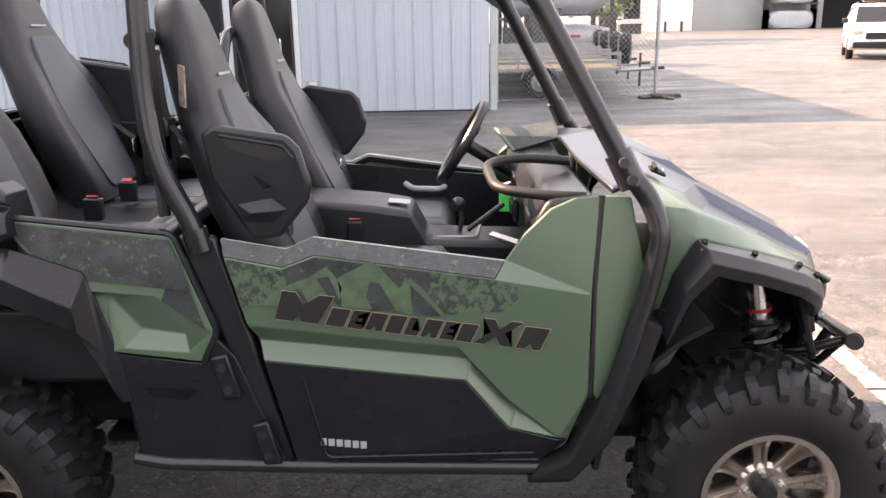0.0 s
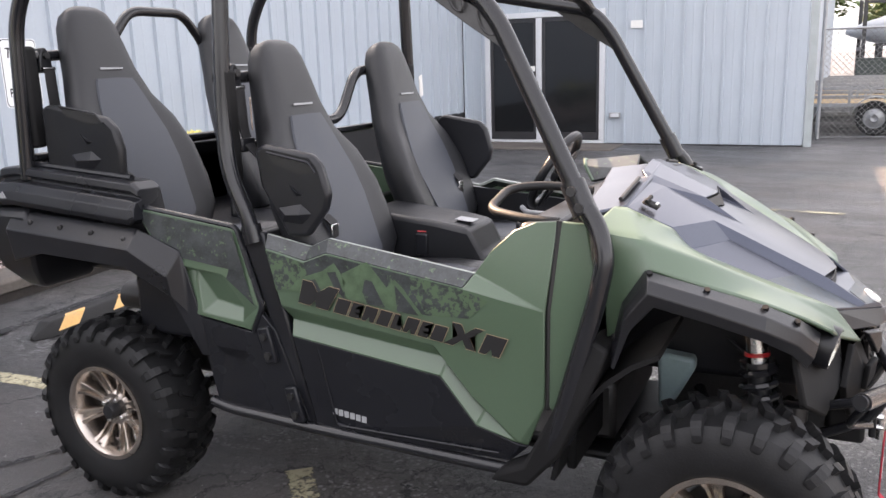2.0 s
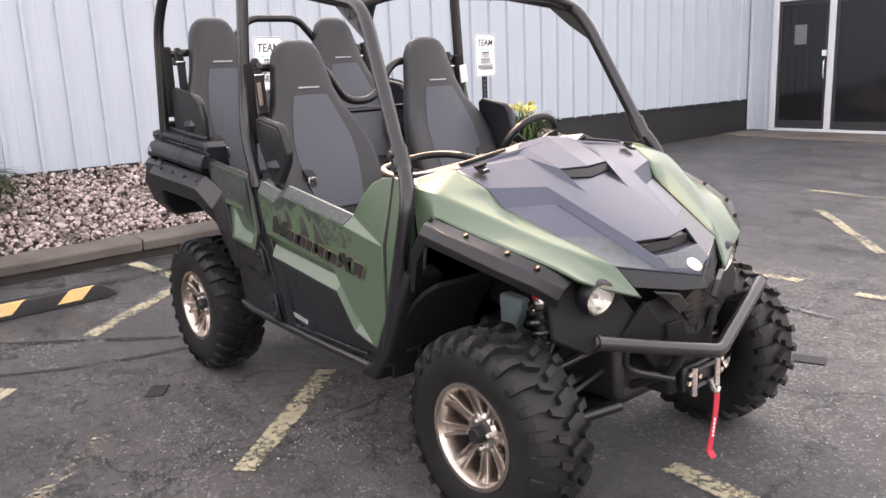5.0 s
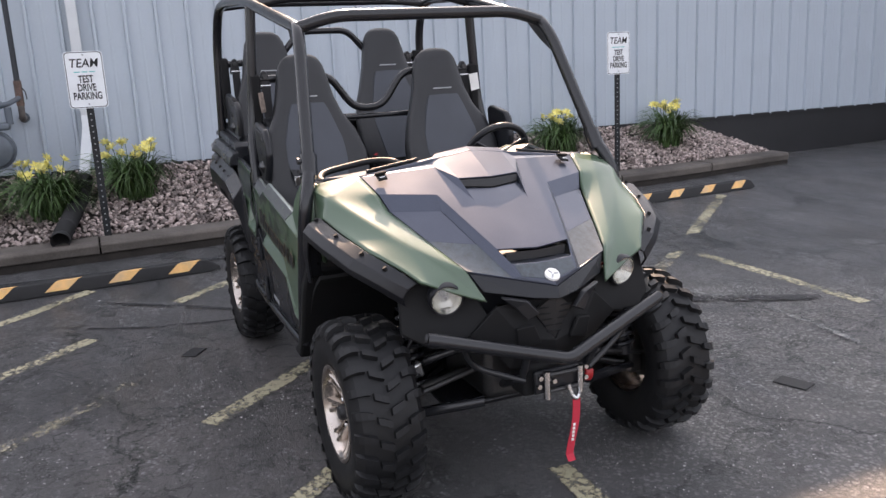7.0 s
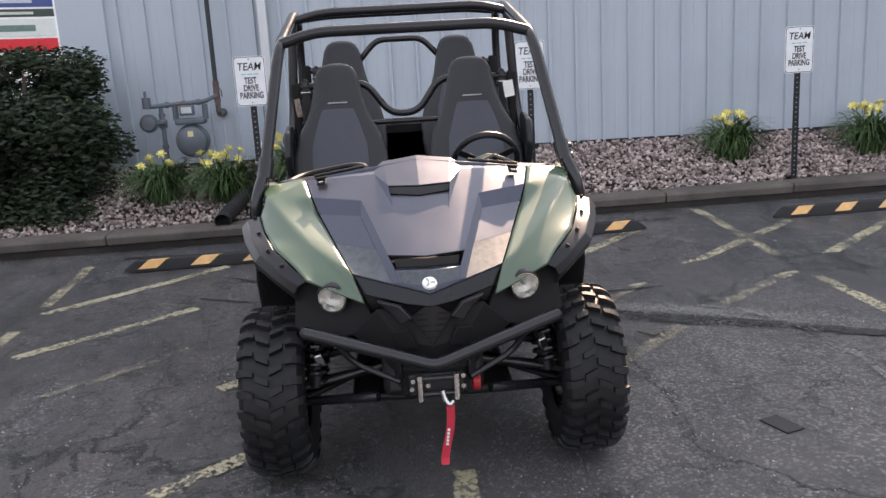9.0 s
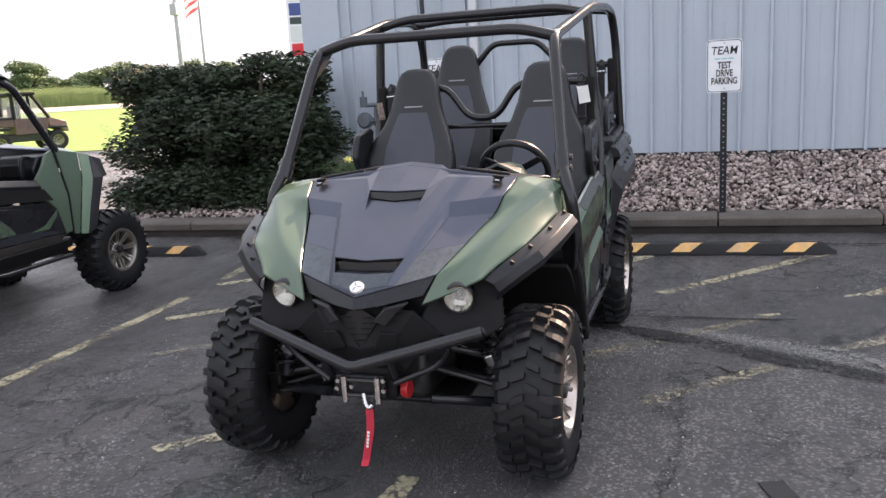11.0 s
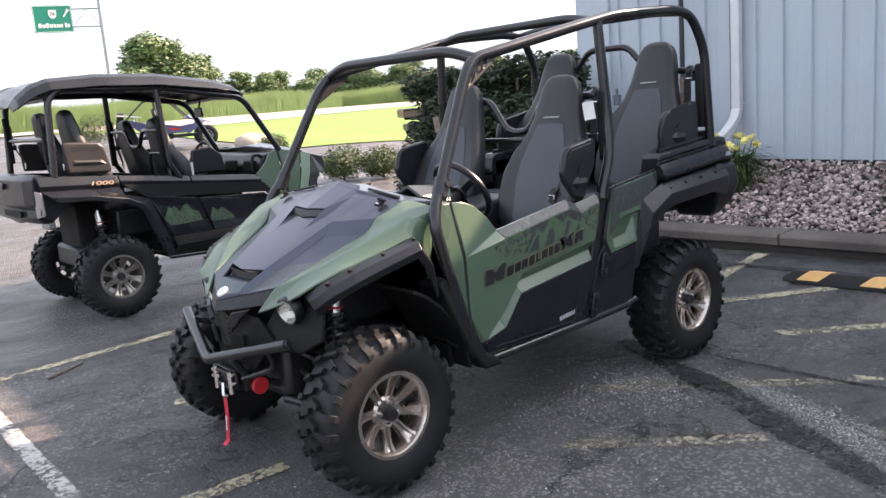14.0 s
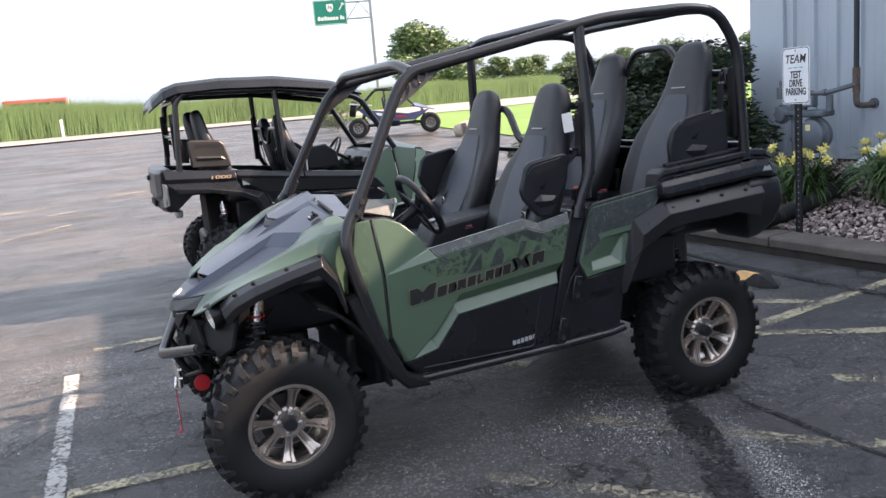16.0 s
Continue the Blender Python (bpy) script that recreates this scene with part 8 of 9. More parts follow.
    for z in (0.7, 0.92, 1.26):
        part("riser_collar", tube([(0.16, -2.575, z - 0.02), (0.16, -2.575, z + 0.02)], 0.036, seg=8), GREYPIPE, g)
    part("bypass", tube([(0.18, -2.7, 1.17), (0.18, -2.57, 1.17)], 0.018), GREYPIPE, g)
    part("valve_handle", box(0.2, 0.26, -2.6, -2.54, 1.16, 1.175), DARKPIPE, g, bevel=0.004)
    for k in range(8):
        a = 2 * math.pi * k / 8
        part("regulator_bolt", tube([(0.185, -2.72 + 0.094 * math.cos(a), 1.18 + 0.094 * math.sin(a)), (0.2, -2.72 + 0.094 * math.cos(a), 1.18 + 0.094 * math.sin(a))], 0.008, seg=6), GREYPIPE, g)


gas_meter()
ds = thing("downspout", "white metal downspout with slanted foot on the wall", "downspout", pose(wall_x(-1.43) + 0.035, 0, 0))
bm = bmesh.new()
add_loft(bm, [[(x, -1.48 + (0.1 if j in (1, 2) else 0.0), z) for j, x in enumerate((0.0, 0.0, 0.078, 0.078))] for z in (MAIN_H - 0.1, 1.22)])
part("pipe", bm, DOWNSP, ds, bevel=0.008)
part("strap", box(-0.03, 0.082, -1.486, -1.374, 1.27, 1.285), DOWNSP, ds)
bm, rings = bmesh.new(), []
for x, y, z, nx, nz in ((0.039, -1.43, 1.23, 0.038, 0.0), (0.075, -1.432, 1.12, 0.034, 0.018), (0.2, -1.45, 1.0, 0.024, 0.03), (0.86, -1.535, 0.6, 0.022, 0.032)):
    ring = [(x - nx, y - 0.05, z - nz), (x - nx, y + 0.05, z - nz), (x + nx, y + 0.05, z + nz), (x + nx, y - 0.05, z + nz)]
    rings.append(ring)
add_loft(bm, rings)
part("foot", bm, DOWNSP, ds, bevel=0.008)
bm = bmesh.new()
pts = fillet([(-4.68, -1.52, 0.67), (-4.5, -1.56, 0.54), (-4.12, -1.68, 0.37), (-3.82, -1.74, 0.31), (-3.6, -1.77, 0.26)], 0.2, 8)
fine = []
for a, b in zip(pts, pts[1:]):
    for k in range(4):
        fine.append(a.lerp(b, k / 4))
rings, up = [], Vector((0, 1, 0))
for i, p in enumerate(fine):
    d = (fine[min(i + 1, len(fine) - 1)] - fine[max(i - 1, 0)]).normalized()
    s1 = d.cross(up).normalized()
    s2 = s1.cross(d)
    rr = 0.072 + (0.007 if i % 2 else -0.004)
    rings.append([p + (s1 * math.cos(a) + s2 * math.sin(a)) * rr for a in [2 * math.pi * k / 16 for k in range(16)]])
add_loft(bm, rings, caps=False)
tagged(part("drain_hose", bm, BLOCK, sharp=60), "black corrugated drain hose over the rocks", "hose")


# ---- planting ----
def lily_clump(x, y, seed, n=150, spread=0.44, flowers=11, tall=0.5):
    rng = random.Random(seed)
    z0 = bed_z(x, y) - 0.02
    cl = thing("daylily_clump", "clump of green daylily leaves with yellow flowers", "plant", pose(x, y, z0), group="daylilies in the rock bed")
    vs, fs = [], []
    for i in range(n):
        a = rng.uniform(0, 2 * math.pi)
        L = rng.uniform(0.45, 1.1) * spread
        h = tall * rng.uniform(0.65, 1.1)
        w = rng.uniform(0.006, 0.011)
        bx, by = rng.gauss(0, 0.05), rng.gauss(0, 0.06)
        ca, sa = math.cos(a), math.sin(a)
        arch = rng.uniform(1.1, 1.85)
        off = len(vs)
        for k in range(7):
            t = k / 6
            r = L * t ** 1.2
            z = h * (2.0 * t - arch * t ** 2.1)
            ww = w * (1 - t ** 3) + 0.0008
            vs += [(bx + ca * r - sa * ww, by + sa * r + ca * ww, max(z, 0.0)), (bx + ca * r + sa * ww, by + sa * r - ca * ww, max(z, 0.0) + 0.003)]
        for k in range(6):
            q = off + 2 * k
            fs.append((q, q + 1, q + 3, q + 2))
    lv = from_arrays("leaves", vs, fs, BLADE, cl, smooth=True)
    tagged(lv, "long arching green leaves", kind="stuff")
    for i in range(flowers):
        a = rng.uniform(0, 2 * math.pi)
        r = rng.uniform(0.03, 0.3)
        hz = tall * rng.uniform(0.82, 1.1)
        fx, fy = r * math.cos(a), r * math.sin(a)
        st = part("stem", tube([(fx * 0.3, fy * 0.3, 0), (fx * 0.7, fy * 0.7, hz * 0.6), (fx, fy, hz)], 0.004, seg=5), BLADE, cl)
        bm = bmesh.new()
        tilt = Euler((rng.uniform(-0.7, 0.7), rng.uniform(0.2, 1.1), rng.uniform(0, 6))).to_matrix().to_4x4()
        m = Matrix.Translation((fx, fy, hz)) @ tilt
        for k in range(6):
            q = Matrix.Rotation(k * math.pi / 3, 4, "Z")
            v = [bm.verts.new(m @ q @ Vector(c)) for c in ((0.004, 0, 0), (0.028, 0.014, 0.02), (0.05, 0.009, 0.026), (0.06, 0, 0.018), (0.05, -0.009, 0.026), (0.028, -0.014, 0.02))]
            bm.faces.new(v)
        for k in range(6):
            q = Matrix.Rotation(k * math.pi / 3 + 0.5, 4, "Z")
            v = [bm.verts.new(m @ q @ Vector(c)) for c in ((0.004, 0, 0), (0.022, 0.012, 0.03), (0.034, 0.008, 0.044), (0.04, 0, 0.044), (0.034, -0.008, 0.044), (0.022, -0.012, 0.03))]
            bm.faces.new(v)
        part("flower", bm, PETAL, st, "yellow daylily flower", sharp=60)


for i, (x, y, n, fl) in enumerate(((-4.45, -2.52, 480, 6), (-4.38, -1.83, 560, 15), (-4.68, -1.1, 460, 15), (-4.66, 3.72, 440, 11), (-4.64, 5.3, 440, 13))):
    lily_clump(x, y, 40 + i, n, flowers=fl)


def leaf_cloud(name, blobs, count, leaf, material, parent, seed, droop=0.3, surface=0.75, slim=0.42):
    """Many small leaves in the shell of some lumps; blobs: centre and radii."""
    rng = np.random.default_rng(seed)
    lumps = np.array(blobs)
    w = (lumps[:, 3] * lumps[:, 4] * lumps[:, 5]) ** 0.67
    b = lumps[rng.choice(len(lumps), count, p=w / w.sum())]
    d = rng.normal(size=(count, 3))
    d /= np.linalg.norm(d, axis=1, keepdims=True)
    rad = surface + (1.06 - surface) * rng.random(count)
    rad *= 1 + 0.1 * np.sin(d[:, 0] * 9 + b[:, 0] * 5) * np.cos(d[:, 2] * 8 + b[:, 1] * 3)
    c = b[:, :3] + d * b[:, 3:6] * rad[:, None]
    a = rng.uniform(0, 6.28, count)
    u = np.column_stack((np.cos(a), np.sin(a), rng.uniform(-droop, droop, count)))
    v = np.cross(u, d + rng.normal(0, 0.5, (count, 3)))
    v /= np.linalg.norm(v, axis=1, keepdims=True) + 1e-6
    size = (leaf * rng.uniform(0.6, 1.4, count))[:, None]
    up = size * np.array([0, 0, 0.2])
    quads = np.stack((c - u * size, c + v * size * slim + up, c + u * size, c - v * size * slim + up), axis=1)[c[:, 2] > 0.02]
    vs = quads.reshape(-1, 3).tolist()
    fs = np.arange(len(vs)).reshape(-1, 4).tolist()
    ob = from_arrays(name, vs, fs, material, parent)
    return tagged(ob, kind="stuff")


def big_shrub(x, y):
    z0 = 0.15
    sh = thing("shrub", "large dark green evergreen shrub beside the wall", "shrub", pose(x, y, z0))
    rng = random.Random(9)
    blobs = []
    for i in range(24):
        a = 2 * math.pi * i / 24
        blobs.append((0.46 * math.cos(a) * rng.uniform(0.6, 1.15), 1.08 * math.sin(a) * rng.uniform(0.7, 1.15), rng.uniform(0.22, 1.6), rng.uniform(0.36, 0.55), rng.uniform(0.45, 0.7), rng.uniform(0.26, 0.4)))
    for i in range(10):
        blobs.append((rng.uniform(-0.4, 0.4), rng.uniform(-1.1, 1.15), rng.uniform(1.4, 1.8), rng.uniform(0.25, 0.42), rng.uniform(0.3, 0.5), rng.uniform(0.14, 0.26)))
    for i in range(9):
        blobs.append((rng.uniform(0.42, 0.68), -1.15 + 0.26 * i, rng.uniform(0.12, 0.45), rng.uniform(0.24, 0.34), rng.uniform(0.3, 0.42), rng.uniform(0.18, 0.28)))
    for i in range(7):
        part("stem", tube([(rng.uniform(-0.1, 0.1), rng.uniform(-0.3, 0.3), 0), (rng.uniform(-0.3, 0.3), rng.uniform(-0.6, 0.6), 0.8), (rng.uniform(-0.4, 0.4), rng.uniform(-0.9, 0.9), 1.6)], 0.022, 0.3, 7), BARK, sh)
    leaf_cloud("foliage", blobs, 74000, 0.04, LEAF, sh, 3, droop=0.4, surface=0.45, slim=0.36)
    tw, fs = [], []
    for i in range(220):
        b = rng.choice(blobs[10:])
        a = rng.uniform(0, 6.28)
        p = Vector((b[0] + b[3] * math.cos(a) * 0.8, b[1] + b[4] * math.sin(a) * 0.8, b[2] + b[5] * 0.6))
        q = p + Vector((math.cos(a) * 0.12, math.sin(a) * 0.12, rng.uniform(0.1, 0.22)))
        for k in range(9):
            c = p.lerp(q, k / 8)
            s = 0.03
            e = rng.uniform(0, 6.28)
            o = len(tw)
            tw += [tuple(c), (c.x + s * math.cos(e) - 0.008, c.y + s * math.sin(e), c.z + 0.012), (c.x + 2 * s * math.cos(e), c.y + 2 * s * math.sin(e), c.z + 0.004), (c.x + s * math.cos(e) + 0.008, c.y + s * math.sin(e), c.z + 0.012)]
            fs.append((o, o + 1, o + 2, o + 3))
    tagged(from_arrays("sprig_growth", tw, fs, LEAF, sh), kind="stuff")


big_shrub(-4.72, -4.38)


def small_shrub(x, y, r, seed, material=None):
    z0 = gz(x, y)
    sh = thing("low_shrub", "low rounded yellow-green shrub at the lawn edge", "shrub", pose(x, y, z0), group="low shrubs at the lawn")
    part("stem", tube([(0, 0, 0), (0.02, 0.03, r * 0.9)], 0.015, seg=6), BARK, sh)
    leaf_cloud("foliage", [(0, 0, r * 0.75, r, r, r * 0.75), (r * 0.5, 0.2 * r, r * 0.6, r * 0.7, r * 0.7, r * 0.55)], 5200, 0.026, material or LOWLEAF, sh, seed, surface=0.5)


small_shrub(-6.7, -9.7, 0.42, 1)
small_shrub(-6.05, -10.1, 0.46, 2)
small_shrub(-7.6, -15.5, 0.4, 3)
small_shrub(-6.2, -24.5, 0.7, 4)


def lawn_boulder(x, y, r):
    bm = bmesh.new()
    bmesh.ops.create_icosphere(bm, subdivisions=2, radius=1)
    for v in bm.verts:
        v.co = Vector((v.co.x * r * 1.3, v.co.y * r, v.co.z * r * 0.7)) * (1 + 0.12 * noise.noise(v.co * 2 + Vector((x, y, 0))))
    bm.transform(pose(x, y, gz(x, y) + r * 0.4))
    tagged(part("boulder", bm, mat("tan_boulder", (0.38, 0.33, 0.26), 0.85, vary=0.2)), "tan landscape boulder at the lawn edge", "boulder", group="landscape boulders")


for x, y, r in ((-8.6, -18.5, 0.42), (-7.9, -16.6, 0.32)):
    lawn_boulder(x, y, r)


# ---- far green ----
def tall_grass():
    rng = np.random.default_rng(11)
    n = 170000
    x = rng.uniform(-150, 60, n)
    bend = np.array([bank_bend(v) for v in x])
    y = -48.3 - 8 * rng.random(n) ** 1.5 + bend
    h = 1.85 + 0.3 * np.sin(x * 0.31) * np.sin(x * 0.13 + 1) + rng.normal(0, 0.16, n)
    z = np.array([gz(a, b) for a, b in zip(x, y)]) - 0.1
    w = rng.uniform(0.008, 0.024, n)
    a = rng.uniform(-0.6, 0.6, n) * w
    lean = rng.normal(0, 0.16, n)
    pts = np.stack([np.column_stack(q) for q in ((x - w, y, z), (x + w, y + a, z), (x + lean * 0.5 + w * 0.7, y, z + h * 0.65), (x + lean, y, z + h), (x + lean * 0.5 - w * 0.7, y, z + h * 0.65))], axis=1)
    vs, fs = pts.reshape(-1, 3).tolist(), np.arange(5 * n).reshape(-1, 5).tolist()
    tagged(from_arrays("tall_grass", vs, fs, REED), "tall green roadside reeds and grass", "grass", kind="stuff")
    back = sheet("grass_bank", [-400, -150, -110, -80, -60, -45, -30, -15, 0, 12, 30, 60, 160, 400], [-400, -200, -110, -70, -54], 0.25, mat("field_grass", (0.1, 0.16, 0.04), 0.85, vary=0.3, scale=0.15, fine=4, bump=0.4), bend=1.0)
    tagged(back, "green field behind the tall grass", "field", kind="structure")


tall_grass()


def far_bus():
    b = thing("bus", "red and orange bus on the road behind the tall grass", "bus", pose(5.4, -62, gz(5.4, -62) - 0.3, 0, 0, 3))
    part("body", box(-2.1, 2.1, -1.1, 1.1, 0.45, 3.1), mat("red_bus_paint", (0.36, 0.05, 0.045), 0.4), b, bevel=0.12)
    part("orange_band", box(-2.08, 2.08, 1.1, 1.115, 1.9, 2.35), mat("orange_bus_paint", (0.5, 0.17, 0.06), 0.4), b)
    for k in range(4):
        part("window", box(-1.9 + 0.95 * k, -1.1 + 0.95 * k, 1.1, 1.12, 2.4, 2.85), DARKGLASS, b, bevel=0.02)
    for x in (-1.3, 1.3):
        part("wheel", tube([(x, 0.85, 0.48), (x, 1.12, 0.48)], 0.48, seg=20), RUBBER, b)


far_bus()


def road_marker(x, y, h, w, material, label):
    ob = part("marker_post", box(x - w / 2, x + w / 2, y - 0.03, y + 0.03, gz(x, y), gz(x, y) + h), material, bevel=0.01)
    return tagged(ob, label, "marker post")


def tall_pole(x, y, h, r, label, flag=False):
    p = thing("flag_pole" if flag else "light_pole", label, "pole", pose(x, y, gz(x, y)))
    bm = bmesh.new()
    add_tube(bm, [(0, 0, 0), (0, 0, h)], r, 10, r * 0.6)
    part("pole", bm, GALV, p)
    if flag:
        for k in range(7):
            bm = bmesh.new()
            add_loft(bm, [[(0.06 + u, 0.05 * math.sin(u * 6), 6.2 + 0.2 * k - 0.5 * u), (0.06 + u, 0.05 * math.sin(u * 6), 6.398 + 0.2 * k - 0.5 * u), (0.06 + u, 0.05 * math.sin(u * 6) + 0.01, 6.398 + 0.2 * k - 0.5 * u), (0.06 + u, 0.05 * math.sin(u * 6) + 0.01, 6.2 + 0.2 * k - 0.5 * u)] for u in np.linspace(0, 1.3, 9)])
            part("stripe", bm, RED if k % 2 == 0 else SIGNWHITE, p)
    else:
        part("lamp_box", box(-0.35, 0.35, -0.3, 0.3, 7.6, 8.5), GALV, p, bevel=0.05)


tall_pole(-52.9, -39.2, 14.0, 0.22, "tall grey utility pole beyond the lawn")
tall_pole(-35.0, -25.0, 11.0, 0.09, "slim grey flagpole with a red and white flag", flag=True)
road_marker(3.4, -46.2, 1.0, 0.14, SIGNWHITE, "white marker post beside the road")


def tree(x, y, h, r, seed):
    rng = random.Random(seed)
    z0 = gz(x, y)
    h -= 0.4 * z0
    t = thing("tree", "leafy green tree beyond the road", "tree", pose(x, y, z0), group="trees beyond the road")
    bm = bmesh.new()
    add_tube(bm, [(0, 0, 0), (0.1, 0.05, h * 0.3), (0.05, 0, h * 0.7)], h * 0.035, 8, h * 0.012)
    for k in range(5):
        a = rng.uniform(0, 6.28)
        add_tube(bm, [(0.05, 0, h * 0.28), (math.cos(a) * r * 0.6, math.sin(a) * r * 0.6, h * rng.uniform(0.45, 0.75))], h * 0.014, 6, h * 0.004)
    part("trunk", bm, BARK, t)
    blobs = []
    for k in range(20):
        a, q = rng.uniform(0, 6.28), rng.uniform(0.05, 0.72)
        hz = rng.uniform(0.14, 0.86) if h < 8 else rng.uniform(0.3, 0.86)
        q *= 1.0 if hz < 0.65 else 0.72
        blobs.append((math.cos(a) * r * q, math.sin(a) * r * q, h * hz, r * rng.uniform(0.24, 0.42), r * rng.uniform(0.24, 0.42), h * rng.uniform(0.1, 0.17)))
    leaf_cloud("crown", blobs, 17000, r * 0.044, HAZYLEAF, t, seed, surface=0.3)


for i, (x, y, h, r) in enumerate(((-38, -98.7, 12.2, 6.0), (-43.6, -98.8, 9.8, 5.0), (-48, -96.4, 6.4, 3.7), (-52, -94.3, 6.7, 3.9), (-56.8, -90.5, 5.9, 3.7), (-61.5, -86, 6.1, 3.6), (-65.5, -83.5, 5.7, 3.6), (-69.5, -80, 5.0, 3.4), (-74, -76, 4.9, 3.4), (-79, -72, 4.8, 3.4), (-84, -66, 5.0, 3.4), (-26, -130, 5.0, 2.6), (-14, -190, 6.0, 3.4), (8, -200, 6.0, 3.4))):
    tree(x, y, h, r, 70 + i)
for i in range(16):
    k = i / 15
    tree(-50 - 42 * k, -99 + 38 * k, 5.2 + 1.2 * math.sin(i * 2.3), 3.6 + 0.5 * math.sin(i * 1.7), 120 + i)


# ---- highway sign ----
hs = thing("highway_sign", "green overhead highway direction sign on a steel pole", "road sign", pose(-20, -73, 0))
part("pole", tube([(-3.7, 1.05, 0.5), (-3.72, 1.06, 14.0)], 0.2, seg=14), GALV, hs, "grey steel sign pole")
pl = part("panel", box(-1.55, 1.55, -0.05, 0.05, 9.65, 11.95, m=pose(0, 0, 0, 0, 0, -15)), HWYGREEN, hs, "green sign panel", bevel=0.02)
fm = pose(0, 0, 10.8, 90, 0, 165) @ Matrix.Translation((0, 0, 0.06))
bm = bmesh.new()
for a in ((-1.5, 1.5, 1.06, 1.1), (-1.5, 1.5, -1.1, -1.06), (-1.5, -1.46, -1.06, 1.06), (1.46, 1.5, -1.06, 1.06)):
    add_box(bm, a[0], a[1], a[2], a[3], 0, 0.01, m=fm)
part("border", bm, WHITE, pl)
part("shield", prism([(-0.28, 0.75), (0.28, 0.75), (0.34, 0.45), (0.22, 0.12), (0, 0.02), (-0.22, 0.12), (-0.34, 0.45)], 0, 0.01, fm), WHITE, pl, "white route shield")
text_mesh("route_number", "76", 0.48, BLACKPRINT, fm @ Matrix.Translation((0, 0.42, 0.02)), pl, 0.005)
bm = bmesh.new()
for i, (a, b) in enumerate(((-1.2, -0.95), (-0.9, -0.65), (-0.6, -0.38), (-0.33, -0.1), (-0.05, 0.17), (0.22, 0.44), (0.49, 0.7), (0.88, 1.05), (1.09, 1.25))):
    add_box(bm, a, b, -0.72, -0.35 if i in (0, 2, 7) else -0.44, 0, 0.01, m=fm)
part("name_bars", bm, WHITE, pl)
bm = bmesh.new()
add_box(bm, -0.35, 0.35, -0.05, 0.05, 0, 0.01, m=fm @ pose(1.05, 0.45, 0, 0, 0, 55))
add_box(bm, 0.1, 0.36, -0.05, 0.05, 0, 0.011, m=fm @ pose(1.05, 0.45, 0, 0, 0, 55) @ pose(0.12, 0.12, 0, 0, 0, -45))
add_box(bm, 0.1, 0.36, -0.05, 0.05, 0, 0.011, m=fm @ pose(1.05, 0.45, 0, 0, 0, 55) @ pose(0.12, -0.12, 0, 0, 0, 45))
part("arrow", bm, WHITE, pl)
for z in (10.1, 11.6):
    part("arm", tube([(-3.7, 1.05, z), (-1.4, 0.35, z)], 0.07, seg=8), GALV, hs)
part("arm_brace", tube([(-3.7, 1.05, 10.1), (-2.6, 0.7, 11.6), (-1.5, 0.38, 10.1)], 0.05, seg=8), GALV, hs)


def dealer_pylon():
    p = thing("pylon_sign", "tall white pylon sign with coloured panels", "sign", pose(-23.7, -12.0, 0, 0, 0, 24))
    part("column", box(-0.25, 0.25, -0.9, 0.9, 0, 2.2), SIGNWHITE, p, bevel=0.02)
    cab = part("cabinet", box(-0.3, 0.3, -1.5, 1.5, 2.3, 7.5), SIGNWHITE, p, bevel=0.03)
    z = 2.45
    for col, bar, h in (((0.7, 0.7, 0.7), (0.7, 0.7, 0.7), 0.35), ((0.6, 0.02, 0.03), (0.6, 0.02, 0.03), 0.42), ((0.62, 0.68, 0.66), (0.12, 0.2, 0.18), 0.55), ((0.03, 0.05, 0.045), (0.5, 0.55, 0.5), 0.24), ((0.04, 0.07, 0.24), (0.45, 0.5, 0.6), 0.42), ((0.75, 0.75, 0.75), (0.6, 0.04, 0.05), 0.5), ((0.75, 0.75, 0.75), (0.2, 0.22, 0.22), 0.4)):
        part("colour_panel", box(0.3, 0.32, -1.4, 1.4, z, z + h), mat("panel_colour", col, 0.35, vary=0.05), cab, bevel=0.01)
        part("name_bar", box(0.322, 0.33, -0.8, 0.8, z + h * 0.3, z + h * 0.65), mat("bar_colour", bar, 0.5), cab)
        z += h + 0.06


dealer_pylon()


